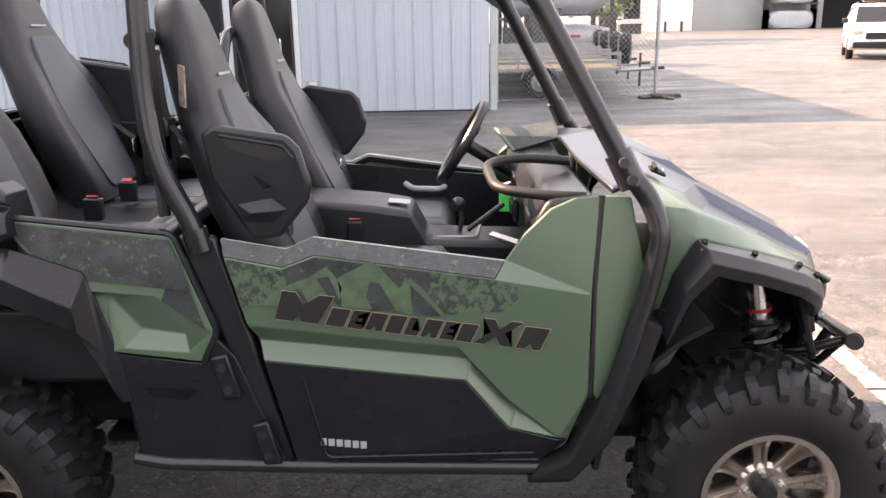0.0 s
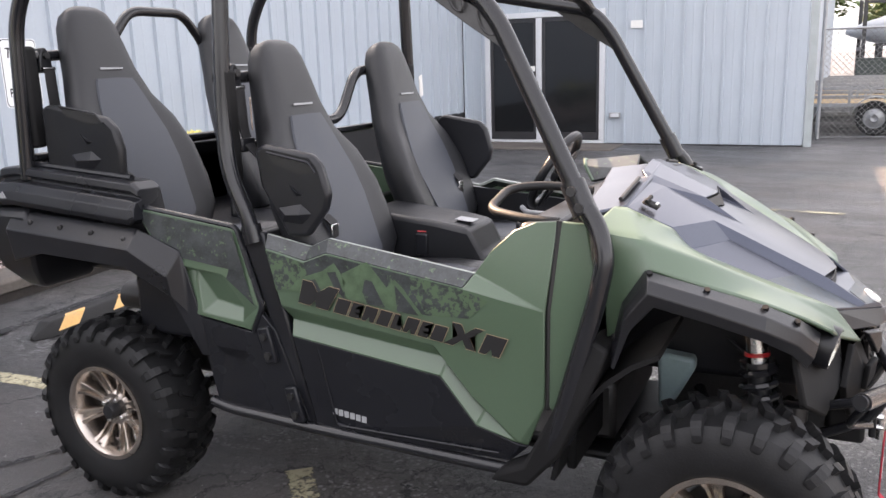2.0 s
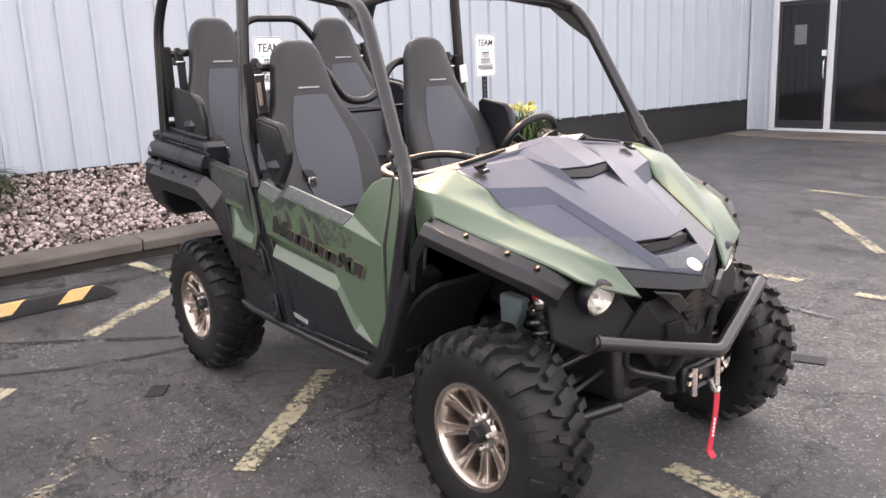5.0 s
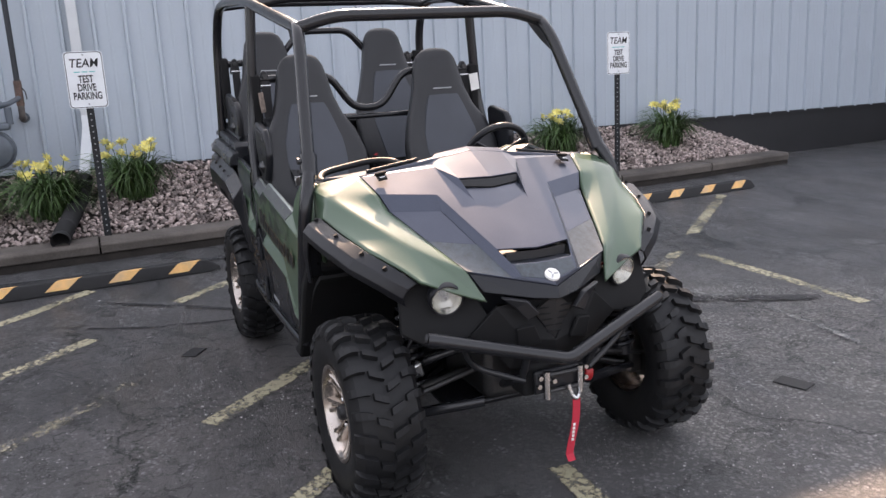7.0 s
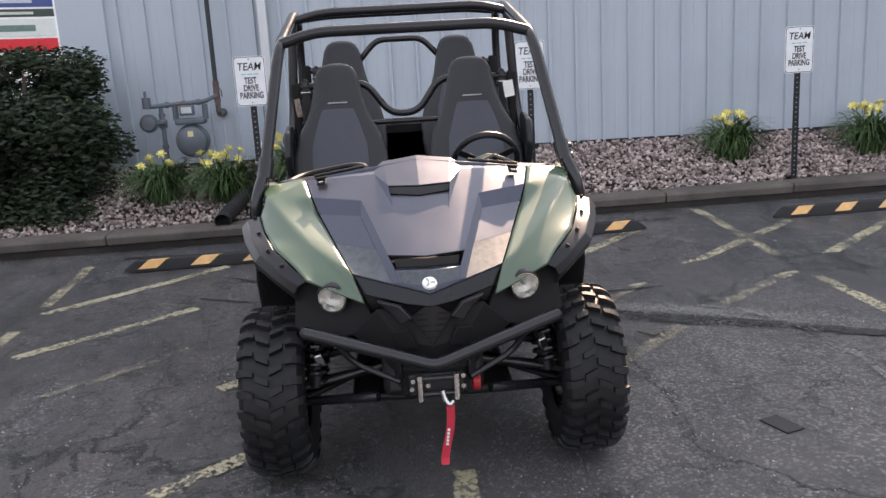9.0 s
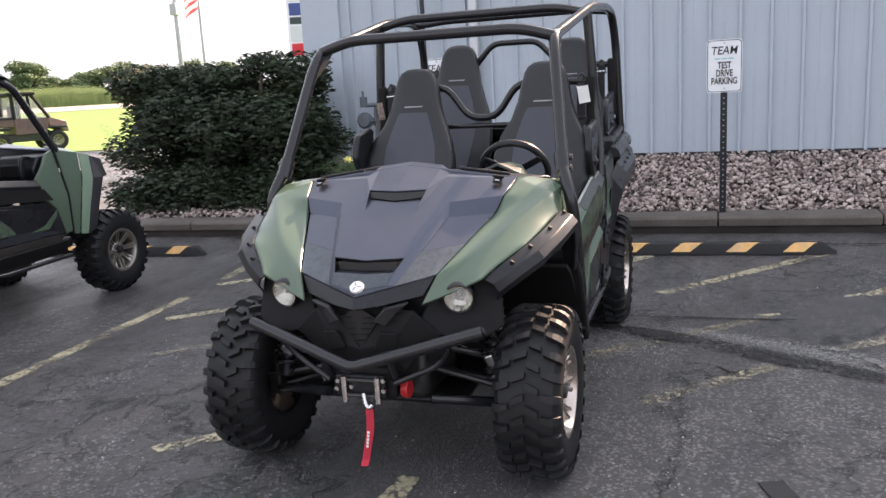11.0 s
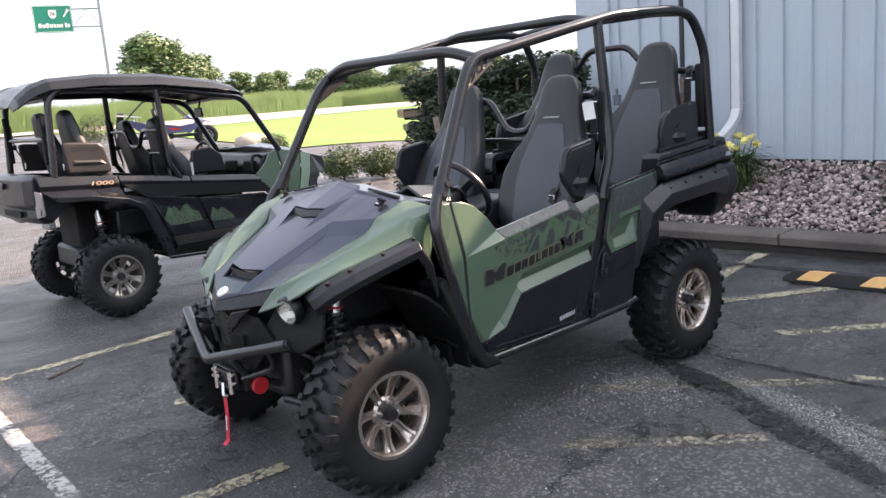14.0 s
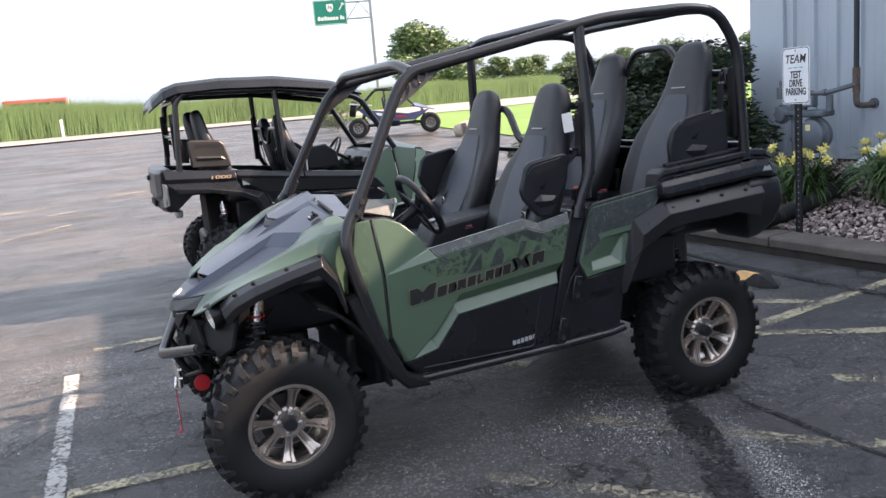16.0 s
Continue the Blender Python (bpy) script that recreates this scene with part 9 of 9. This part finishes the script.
# ---- parked vehicles on the lawn ----
def far_utility_truck():
    """Cab vehicle with a cargo box, seen across the lawn."""
    x, y = -17.9, -21.0
    c = thing("cab_utility_vehicle", "maroon and black cab utility vehicle on the lawn", "off-road vehicle", pose(x, y, gz(x, y) + 0.02, 0, 0, 152))
    wm = FAR_WHEELS
    for wx, wy in ((0.95, -0.6), (0.95, 0.6), (-0.85, -0.6), (-0.85, 0.6)):
        add_wheel(c, wm, wx, wy, 0.343, 15)
    part("frame", box(-1.3, 1.2, -0.45, 0.45, 0.35, 0.6), STEEL, c, bevel=0.03)
    part("cargo_box", box(-1.45, -0.35, -0.68, 0.68, 0.85, 1.18), TRUCKBODY, c, "maroon and silver cargo box", bevel=0.03)
    part("cab_body", facets(dict(a=(-0.35, 0.7, 0.6), b=(0.62, 0.7, 0.6), c=(0.75, 0.68, 1.1), d=(-0.35, 0.68, 1.12), a_=(-0.35, -0.7, 0.6), b_=(0.62, -0.7, 0.6), c_=(0.75, -0.68, 1.1), d_=(-0.35, -0.68, 1.12)), [("a", "b", "c", "d"), ("a_", "b_", "c_", "d_"), ("a", "d", "d_", "a_"), ("b", "c", "c_", "b_")], 0.03), TRUCKBODY, c, "maroon and silver cab doors", bevel=0.02)
    part("front_body", facets(dict(a=(0.75, 0.66, 1.12), b=(1.35, 0.5, 0.95), c=(1.4, 0.5, 0.6), d=(0.72, 0.66, 0.85), a_=(0.75, -0.66, 1.12), b_=(1.35, -0.5, 0.95), c_=(1.4, -0.5, 0.6), d_=(0.72, -0.66, 0.85)), [("a", "b", "c", "d"), ("a_", "b_", "c_", "d_"), ("a", "a_", "b_", "b"), ("b", "b_", "c_", "c")], 0.03), TRUCKBODY, c, bevel=0.02)
    for s in (-1, 1):
        part("cab_post", tube([(-0.35, s * 0.66, 1.1), (-0.33, s * 0.6, 1.88), (0.28, s * 0.6, 1.9), (0.75, s * 0.66, 1.1)], 0.06, 0.08, 8), NOSEBLACK, c)
        part("door_post", tube([(0.2, s * 0.66, 1.1), (0.16, s * 0.6, 1.88)], 0.045, seg=8), NOSEBLACK, c)
        part("front_flare", box(0.65, 1.3, s * 0.62 - 0.08, s * 0.62 + 0.08, 0.74, 0.82), BLACKP, c, bevel=0.03)
        part("rear_flare", box(-1.2, -0.5, s * 0.62 - 0.08, s * 0.62 + 0.08, 0.74, 0.84), BLACKP, c, bevel=0.03)
    for s in (-1, 1):
        part("side_glass", facets(dict(a=(-0.3, 0.655, 1.12), b=(0.66, 0.655, 1.12), c=(0.26, 0.6, 1.84), d=(-0.29, 0.6, 1.84)), [("a", "b", "c", "d")], 0.008, s), CLEAR, c, "clear side window")
        part("bed_strip", box(-1.44, -0.4, s * 0.69 - 0.006, s * 0.69 + 0.006, 1.1, 1.16), BLACKP, c)
    part("cab_back", box(-0.42, -0.37, -0.62, 0.62, 0.9, 1.2), BLACKP, c, bevel=0.02)
    part("roof", box(-0.45, 0.42, -0.68, 0.68, 1.86, 1.97), NOSEBLACK, c, bevel=0.04)
    for y in (-0.32, 0.32):
        part("seat_back", box(-0.2, -0.08, y - 0.22, y + 0.22, 0.95, 1.55), SEAT, c, bevel=0.04)
    part("tail_light", box(-1.47, -1.45, -0.64, -0.5, 1.0, 1.1), RED, c, bevel=0.01)
    part("windscreen", facets(dict(a=(0.74, 0.6, 1.13), b=(0.74, -0.6, 1.13), c=(0.34, -0.56, 1.85), d=(0.34, 0.56, 1.85)), [("a", "b", "c", "d")], 0.008), CLEAR, c)
    part("rear_glass", box(-0.36, -0.345, -0.56, 0.56, 1.14, 1.84), CLEAR, c)
    part("tail_light", box(-1.47, -1.45, 0.5, 0.64, 1.0, 1.1), RED, c, bevel=0.01)


def sport_buggy():
    x, y = -7.1, -20.95
    c = thing("sport_buggy", "blue, white and red sport buggy parked on the lawn", "off-road vehicle", pose(x, y, gz(x, y) + 0.02, 0, 0, 160) @ Matrix.Scale(0.9, 4))
    for wx, wy in ((1.25, -0.68), (1.25, 0.68), (-1.25, -0.68), (-1.25, 0.68)):
        add_wheel(c, FAR_WHEELS, wx, wy, 0.36, 25)
    for s in (-1, 1):
        part("side_panel", facets(dict(a=(-1.35, 0.4, 1.08), b=(-0.75, 0.62, 0.92), c=(0.5, 0.66, 0.72), d=(1.25, 0.5, 0.82), e=(0.75, 0.64, 0.5), f=(-0.7, 0.64, 0.5)), [("a", "b", "f"), ("b", "c", "e", "f"), ("c", "d", "e")], 0.03, s), BLUEP, c, "blue side panel", bevel=0.01)
        part("white_stripe", plate([(-0.62, 0.84), (-0.1, 0.76), (-0.2, 0.68), (-0.55, 0.74)], 0.68, 0.01, s), WHITE, c, "white stripe")
        part("red_stripe", plate([(0.05, 0.7), (0.4, 0.66), (0.45, 0.6), (0.1, 0.62)], 0.681, 0.01, s), RED, c, "red stripe")
        part("cage_rail", tube([(0.75, s * 0.62, 0.95), (0.2, s * 0.55, 1.55), (-0.6, s * 0.55, 1.62), (-1.25, s * 0.5, 1.0)], 0.025, 0.12, 8), TUBE, c)
        part("door_post", tube([(-0.25, s * 0.62, 0.95), (-0.3, s * 0.55, 1.6)], 0.022, seg=8), TUBE, c)
        part("lower_arm", tube([(0.7, s * 0.3, 0.45), (1.22, s * 0.55, 0.36)], 0.03, seg=8), TUBE, c)
        part("trailing_arm", tube([(-0.6, s * 0.35, 0.45), (-1.2, s * 0.58, 0.36)], 0.035, seg=8), TUBE, c)
        spring(c, (0.95, s * 0.38, 0.95), (1.15, s * 0.52, 0.42))
        spring(c, (-0.95, s * 0.38, 1.05), (-1.15, s * 0.52, 0.42))
        add_seat(c, -0.15, s * 0.3, 0.65, -0.35, 1.35, with_mark=False, cush=0.4)
    part("floor_pan", box(-1.0, 1.0, -0.5, 0.5, 0.36, 0.46), BLACKP, c, bevel=0.02)
    part("hood", facets(dict(a=(0.6, 0.6, 1.0), b=(1.45, 0.35, 0.8), c=(1.45, -0.35, 0.8), d=(0.6, -0.6, 1.0), e=(0.8, 0, 1.08)), [("a", "b", "e"), ("b", "c", "e"), ("c", "d", "e"), ("a", "e", "d")], 0.03), BLUEP, c, "blue hood", bevel=0.01)
    part("spare_tyre", tube([(-1.3, 0, 1.0), (-1.5, 0, 1.05)], 0.28, seg=20), RUBBER, c)
    part("roof", box(-0.6, 0.2, -0.55, 0.55, 1.62, 1.66), BLACKP, c, bevel=0.02)
    part("rear_wing", facets(dict(a=(-0.75, 0.5, 1.12), b=(-0.75, -0.5, 1.12), c=(-1.5, -0.4, 1.22), d=(-1.5, 0.4, 1.22)), [("a", "b", "c", "d")], 0.04), WHITE, c, "white tail panel", bevel=0.01)


FAR_WHEELS = wheel_meshes(GUNMETAL, "wheel_c")
far_utility_truck()
sport_buggy()


def twig(pts, r, label):
    """A dry stick lying on the asphalt."""
    bm = bmesh.new()
    add_tube(bm, [(x, y, gz(x, y) + r) for x, y in pts], r, 6)
    ob = part("twig", bm, BARK, None)
    return tagged(ob, label, "twig")


twig([(1.62, -2.27), (1.49, -2.34), (1.35, -2.43)], 0.007, "thin dark dry twig lying on the asphalt")
twig([(-0.27, 1.28), (-0.18, 1.35), (-0.21, 1.39), (-0.24, 1.43)], 0.004, "small bent dry twig lying on the asphalt")


# ---- yard to the north: fence, trailers, racks, far buildings ----
MESHWIRE = mat("weathered_wire", (0.3, 0.3, 0.3), 0.5, metal=0.6, vary=0.2, scale=9, fine=90, bump=0.05)


def chain_fence(a, b, h, name_label):
    a, b = Vector(a), Vector(b)
    L = (b - a).length
    ang = math.degrees(math.atan2(b.y - a.y, b.x - a.x))
    f = thing("chain_link_fence", name_label, "fence", pose(a.x, a.y, gz(a.x, a.y), 0, 0, ang))
    for x in np.linspace(0, L, max(2, int(L / 3) + 1)):
        part("post", tube([(x, 0, 0), (x, 0, h + 0.6)], 0.032, seg=10), GALV, f, "galvanised fence post")
    part("bottom_wire", tube([(0, 0, 0.03), (L, 0, 0.03)], 0.004, seg=6), GALV, f)
    part("top_rail", tube([(0, 0, h), (L, 0, h)], 0.02, seg=8), GALV, f)
    bm = bmesh.new()
    p = 0.095
    n = int((L + h) / p)
    for i in range(n):
        for s in (1, -1):
            x0 = i * p - (h if s > 0 else 0)
            pts = []
            for z in (0.03, h):
                pts.append(x0 + z if s > 0 else x0 - z)
            q0, z0, q1, z1 = pts[0], 0.03, pts[1], h
            if s > 0:
                if q0 < 0:
                    z0, q0 = z0 - q0, 0
                if q1 > L:
                    z1, q1 = z1 - (q1 - L), L
            else:
                if q0 > L:
                    z0, q0 = z0 + (q0 - L), L
                if q1 < 0:
                    z1, q1 = z1 + q1, 0
            if z1 - z0 > 0.02:
                add_tube(bm, [(q0, 0.004 * s, z0), (q1, 0.004 * s, z1)], 0.003, 4)
    ob = part("mesh", bm, MESHWIRE, f, "galvanised diamond wire mesh")
    tagged(ob, kind="stuff")


chain_fence((0.98, 12.15, 0), (3.93, 12.75, 0), 1.75, "galvanised chain-link fence in front of the trailers")


def trailer(x, y, turn, label="galvanised utility trailer with rail sides and spare wheel"):
    t = thing("utility_trailer", label, "trailer", pose(x, y, gz(x, y), 0, 0, turn), group="row of utility trailers")
    for z in (0.5, 0.78):
        for yy in (-0.75, 0.75):
            part("side_rail", box(-1.4, 1.4, yy - 0.02, yy + 0.02, z - 0.025, z + 0.025), GALV, t)
    for xx in (-1.38, -0.5, 0.5, 1.38):
        for yy in (-0.75, 0.75):
            part("stake", box(xx - 0.02, xx + 0.02, yy - 0.02, yy + 0.02, 0.525, 0.755), GALV, t)
    for yy in (-0.73, 0.73):
        part("mid_rail", box(-1.36, 1.36, yy - 0.012, yy + 0.012, 0.625, 0.66), GALV, t, bevel=0.004)
    for k in range(5):
        yy = -0.56 + 0.28 * k
        part("deck_board", box(-1.38, 1.38, yy - 0.13, yy + 0.13, 0.49, 0.53), WOOD, t, bevel=0.004)
    part("end_board", box(-1.42, -1.39, -0.7, 0.7, 0.5, 0.7), WOOD, t)
    part("tongue", tube([(1.38, -0.4, 0.45), (2.1, 0, 0.45), (1.38, 0.4, 0.45)], 0.035, 0.05, 8), GALV, t)
    part("coupler", tube([(2.05, 0, 0.46), (2.35, 0, 0.47)], 0.03, seg=8), STEEL, t)
    part("jack", tube([(1.9, 0.06, 0.12), (1.9, 0.06, 0.75)], 0.025, seg=8), STEEL, t)
    for s in (-1, 1):
        bm = bmesh.new()
        add_lathe(bm, [(0.17, 0.07), (0.26, 0.09), (0.285, 0.07), (0.29, 0.0), (0.285, -0.07), (0.26, -0.09), (0.17, -0.07)], 28, m=pose(-0.1, s * 0.88, 0.29))
        w = part("wheel", bm, RUBBER, t)
        bm = bmesh.new()
        add_lathe(bm, [(0.0, -s * -0.03), (0.06, s * 0.05), (0.1, s * 0.03), (0.16, s * 0.02), (0.172, s * 0.06), (0.172, -s * 0.05), (0.0, -s * 0.05)], 24, m=pose(-0.1, s * 0.88, 0.29))
        part("rim", bm, GALV, w)
        part("mudguard", loft([[(-0.1 + r * math.cos(a), s * yy, 0.29 + r * math.sin(a)) for r, yy in ((0.36, 0.78), (0.36, 1.0), (0.345, 1.0), (0.345, 0.78))] for a in [radians(10 + 16 * k) for k in range(11)]]), GALV, t, "galvanised mudguard")
        part("tail_lamp", box(-1.44, -1.4, s * 0.6 - 0.06, s * 0.6 + 0.06, 0.42, 0.48), RED, t)
    bm = bmesh.new()
    add_lathe(bm, [(0.13, 0.07), (0.26, 0.09), (0.285, 0.07), (0.29, 0.0), (0.285, -0.07), (0.26, -0.09), (0.13, -0.07)], 24, m=pose(1.55, -0.3, 0.85, 0, 0, 75))
    part("spare_wheel", bm, RUBBER, t, "black spare wheel standing on the frame")
    part("spare_post", box(1.4, 1.46, -0.36, -0.24, 0.5, 1.1), GALV, t)


for i, (x, y) in enumerate(((1.95, 13.75), (2.1, 15.6), (2.2, 17.4), (2.35, 19.2))):
    trailer(x, y, -2)


def wrapped_load(x, y, z, lx, ly, lz, turn, seed):
    w = thing("wrapped_boat", "white shrink-wrapped boat on a steel rack", "boat", pose(x, y, gz(x, y), 0, 0, turn), group="wrapped boats on racks")
    rng = random.Random(seed)
    rings = []
    for k in range(9):
        s = -1 + 2 * k / 8
        q = max(0.15, 1 - abs(s) ** 3.0)
        rings.append([(s * lx / 2, ly / 2 * q * math.cos(a) * (1 + rng.uniform(-0.05, 0.05)), z + lz / 2 * (q * math.sin(a) * (1 + rng.uniform(-0.06, 0.06)) + 0.15 * s)) for a in [2 * math.pi * j / 14 for j in range(14)]])
    part("wrapped_hull", loft(rings), WRAP, w, "white plastic wrapped hull", sharp=50)
    part("red_mark", box(-0.3, 0.4, -ly / 2 - 0.02, -ly / 2 - 0.005, z + 0.02, z + 0.09), RED, w)
    for sx in (-lx * 0.4, lx * 0.4):
        for sy in (-ly * 0.45, ly * 0.45):
            part("rack_post", box(sx - 0.05, sx + 0.05, sy - 0.05, sy + 0.05, 0, z + lz * 0.9), STEEL, w)
        part("rack_beam", box(sx - 0.05, sx + 0.05, -ly * 0.4, ly * 0.4, z - lz / 2 - 0.12, z - lz / 2 - 0.02), STEEL, w)
    for sy in (-ly * 0.45, ly * 0.45):
        part("rack_rail", box(-lx * 0.38, lx * 0.38, sy - 0.04, sy + 0.04, z + lz * 0.8, z + lz * 0.88), STEEL, w)


wrapped_load(3.3, 23.5, 1.95, 4.0, 1.5, 0.9, 4, 1)
wrapped_load(3.6, 23.6, 0.85, 3.6, 1.4, 0.8, 2, 2)
for i, (x, y, w, h) in enumerate(((2.05, 21.3, 0.9, 1.15), (2.75, 21.2, 0.8, 1.65))):
    b = thing("metal_bin", "dark green metal storage bin in the yard", "bin", pose(x, y, gz(x, y)), group="storage bins")
    part("body", box(-w / 2, w / 2, -0.4, 0.4, 0, h), TREEDRK, b, bevel=0.02)
    part("lid", box(-w / 2 - 0.02, w / 2 + 0.02, -0.42, 0.42, h + 0.001, h + 0.05), TREEDRK, b, bevel=0.01)
    part("rib", box(-w / 2 + 0.1, w / 2 - 0.1, -0.425, -0.401, h * 0.45, h * 0.5), TREEDRK, b)
ac = thing("cooling_unit", "white boxed cooling unit on a stand", "machine", pose(15.5, 72.0, 0.0))
part("cabinet", box(-1.0, 1.0, -0.8, 0.8, 1.0, 3.7), FARWHITE, ac, bevel=0.04)
part("grille", box(-0.7, 0.7, -0.82, -0.801, 1.4, 3.4), SHADEBLACK, ac, bevel=0.01)
part("stand", box(-0.9, 0.9, -0.7, 0.7, 0, 0.999), STEEL, ac)

# far buildings
fb = thing("far_warehouse", "white and grey metal warehouse across the lot", "building", pose(0, 82, 0))
part("white_wall", box(20, 23.75, 0, 10, 0, 8.0), FARWHITE, fb, "white metal wall", bevel=0.05)
part("grey_wall", box(23.77, 36.5, -0.05, 10, 0, 8.0), FARGREY, fb, "grey metal wall", bevel=0.05)
part("header_wall", box(36.52, 47, 0, 10, 5.0, 8.0), FARGREY, fb)
# black sheet set back in the bay in place of its shade
part("opening", box(36.6, 47, 3, 3.2, 0, 5.0), SHADEBLACK, fb, "near-black sheet painted as the shade in the open bay")
part("end_wall", box(47.02, 60, 0, 10, 0, 8.0), FARWHITE, fb, bevel=0.05)
part("roof", box(19.5, 60.5, -0.5, 11, 8.05, 8.4), FARGREY, fb, bevel=0.05)
for k in range(3):
    part("siding_rib", box(20.5 + 1.2 * k, 20.58 + 1.2 * k, -0.05, -0.002, 0, 8.0), FARWHITE, fb)
for z in (1.0, 3.4):
    sk = thing("wrapped_stack", "white wrapped pallet stack on a dark rack", "stack", pose(32.8, 80.8, 0), group="wrapped stacks at the warehouse")
    bm = bmesh.new()
    bmesh.ops.create_icosphere(bm, subdivisions=3, radius=1.0)
    for v in bm.verts:
        v.co = Vector((max(-0.9, min(0.9, v.co.x * 1.2)) * 2.4, max(-0.9, min(0.9, v.co.y * 1.2)) * 0.7, max(-0.85, min(0.9, v.co.z * 1.2)) * 0.95 + 0.08 * noise.noise(v.co * 2.5)))
    bm.transform(pose(0, 0, z))
    part("wrap", bm, WRAP, sk)
    part("shelf", box(-2.4, 2.4, -0.8, 0.8, z - 0.98, z - 0.84), STEEL, sk)
    for s in (-2.3, 2.3):
        part("rack_post", box(s - 0.06, s + 0.06, -0.7, 0.7, 0, z + 1.0), STEEL, sk)
for x in (19.6, 21.1):
    tagged(part("bollard", tube([(x, 76, 0), (x, 76, 1.1)], 0.12, seg=10), DARKPIPE), "dark steel bollard before the warehouse", "bollard", group="bollards")


def parked_suv(x, y, turn):
    c = thing("suv", "white sport utility car parked in the sun", "car", pose(x, y, gz(x, y), 0, 0, turn))
    prof = [(-2.25, 0.35), (-2.28, 0.95), (-2.15, 1.05), (-1.95, 1.62), (-1.6, 1.7), (0.3, 1.7), (0.62, 1.62), (1.12, 1.08), (2.05, 0.95), (2.25, 0.8), (2.28, 0.4), (2.1, 0.3), (-2.1, 0.3)]
    rings = []
    for yy, k in ((-0.9, 0.97), (-0.86, 1.0), (0.86, 1.0), (0.9, 0.97)):
        rings.append([(px * (1 if pz < 1.1 else 0.985), yy * (1 if pz < 1.1 else 0.82), 0.3 + (pz - 0.3) * k) for px, pz in prof])
    part("body", loft(rings), CARWHITE, c, "white car body", bevel=0.03)
    part("windscreen", facets(dict(a=(0.64, 0.66, 1.6), b=(0.64, -0.66, 1.6), c=(1.1, -0.72, 1.12), d=(1.1, 0.72, 1.12)), [("a", "b", "c", "d")], 0.01), DARKGLASS, c)
    for s in (-1, 1):
        part("side_window", facets(dict(a=(-1.75, 0.755, 1.58), b=(0.5, 0.755, 1.58), c=(0.95, 0.875, 1.12), d=(-1.95, 0.875, 1.12)), [("a", "b", "c", "d")], 0.02, s), DARKGLASS, c)
        part("headlight", box(2.1, 2.27, s * 0.68 - 0.15, s * 0.68 + 0.15, 0.76, 0.9), LENS, c, bevel=0.03)
        part("mirror", box(0.75, 0.92, s * 1.0 - 0.09, s * 1.0 + 0.09, 1.1, 1.25), BLACKP, c, bevel=0.03)
        part("roof_rail", tube([(-1.6, s * 0.62, 1.72), (0.2, s * 0.62, 1.75)], 0.02, seg=8), BLACKP, c)
        for xx in (1.4, -1.35):
            bm = bmesh.new()
            add_lathe(bm, [(0.2, 0.09), (0.32, 0.1), (0.35, 0.07), (0.352, 0), (0.35, -0.07), (0.32, -0.1), (0.2, -0.09)], 28, m=pose(xx, s * 0.82, 0.35))
            w = part("wheel", bm, RUBBER, c)
            bm = bmesh.new()
            add_lathe(bm, [(0.0, s * 0.07), (0.08, s * 0.08), (0.19, s * 0.05), (0.21, s * 0.09), (0.21, -s * 0.05), (0.0, -s * 0.05)], 24, m=pose(xx, s * 0.82, 0.35))
            part("rim", bm, GALV, w)
            bm = bmesh.new()
            add_lathe(bm, [(0.0, s * 0.06), (0.4, s * 0.06), (0.4, -s * 0.02), (0.0, -s * 0.02)], 24, m=pose(xx, s * 0.85, 0.35))
            part("arch_liner", bm, BLACKP, c)
    part("grille", box(2.255, 2.3, -0.45, 0.45, 0.62, 0.82), BLACKP, c, bevel=0.02)
    part("bumper", box(2.2, 2.34, -0.8, 0.8, 0.36, 0.55), BLACKP, c, bevel=0.04)
    part("roof_basket", box(-0.9, 0.1, -0.5, 0.5, 1.76, 1.84), BLACKP, c, bevel=0.03)


parked_suv(14.1, 25.4, -112)
for i, (x, y, h, r) in enumerate(((4.2, 44, 9, 4.2), (9.5, 50, 8, 4.0), (-1, 42, 9, 4.2), (15.5, 92, 9, 4.5), (9.0, 90, 10, 4.8))):
    tree(x, y, h, r, 170 + i)


def rubble(x, y, r, seed):
    """A lump of broken concrete."""
    rng = random.Random(seed)
    bm = bmesh.new()
    bmesh.ops.create_icosphere(bm, subdivisions=2, radius=1.0)
    for v in bm.verts:
        k = 1 + 0.35 * noise.noise(v.co * 1.6 + Vector((seed, 0, 0)))
        v.co = Vector((v.co.x * r * k, v.co.y * r * 0.75 * k, max(-0.6, min(0.7, v.co.z * k)) * r * 0.38))
    bm.transform(pose(x, y, gz(x, y) + r * 0.2, 0, 0, rng.uniform(0, 180)))
    return tagged(part("concrete_lump", bm, CONCRETE, None, sharp=30), "broken grey concrete lump at the fence post", "rubble", group="lumps at the fence post")


for i, (x, y, r) in enumerate(((3.95, 12.45, 0.19), (3.65, 12.4, 0.14), (4.25, 12.6, 0.15), (4.05, 12.15, 0.1))):
    rubble(x, y, r, 31 + i)
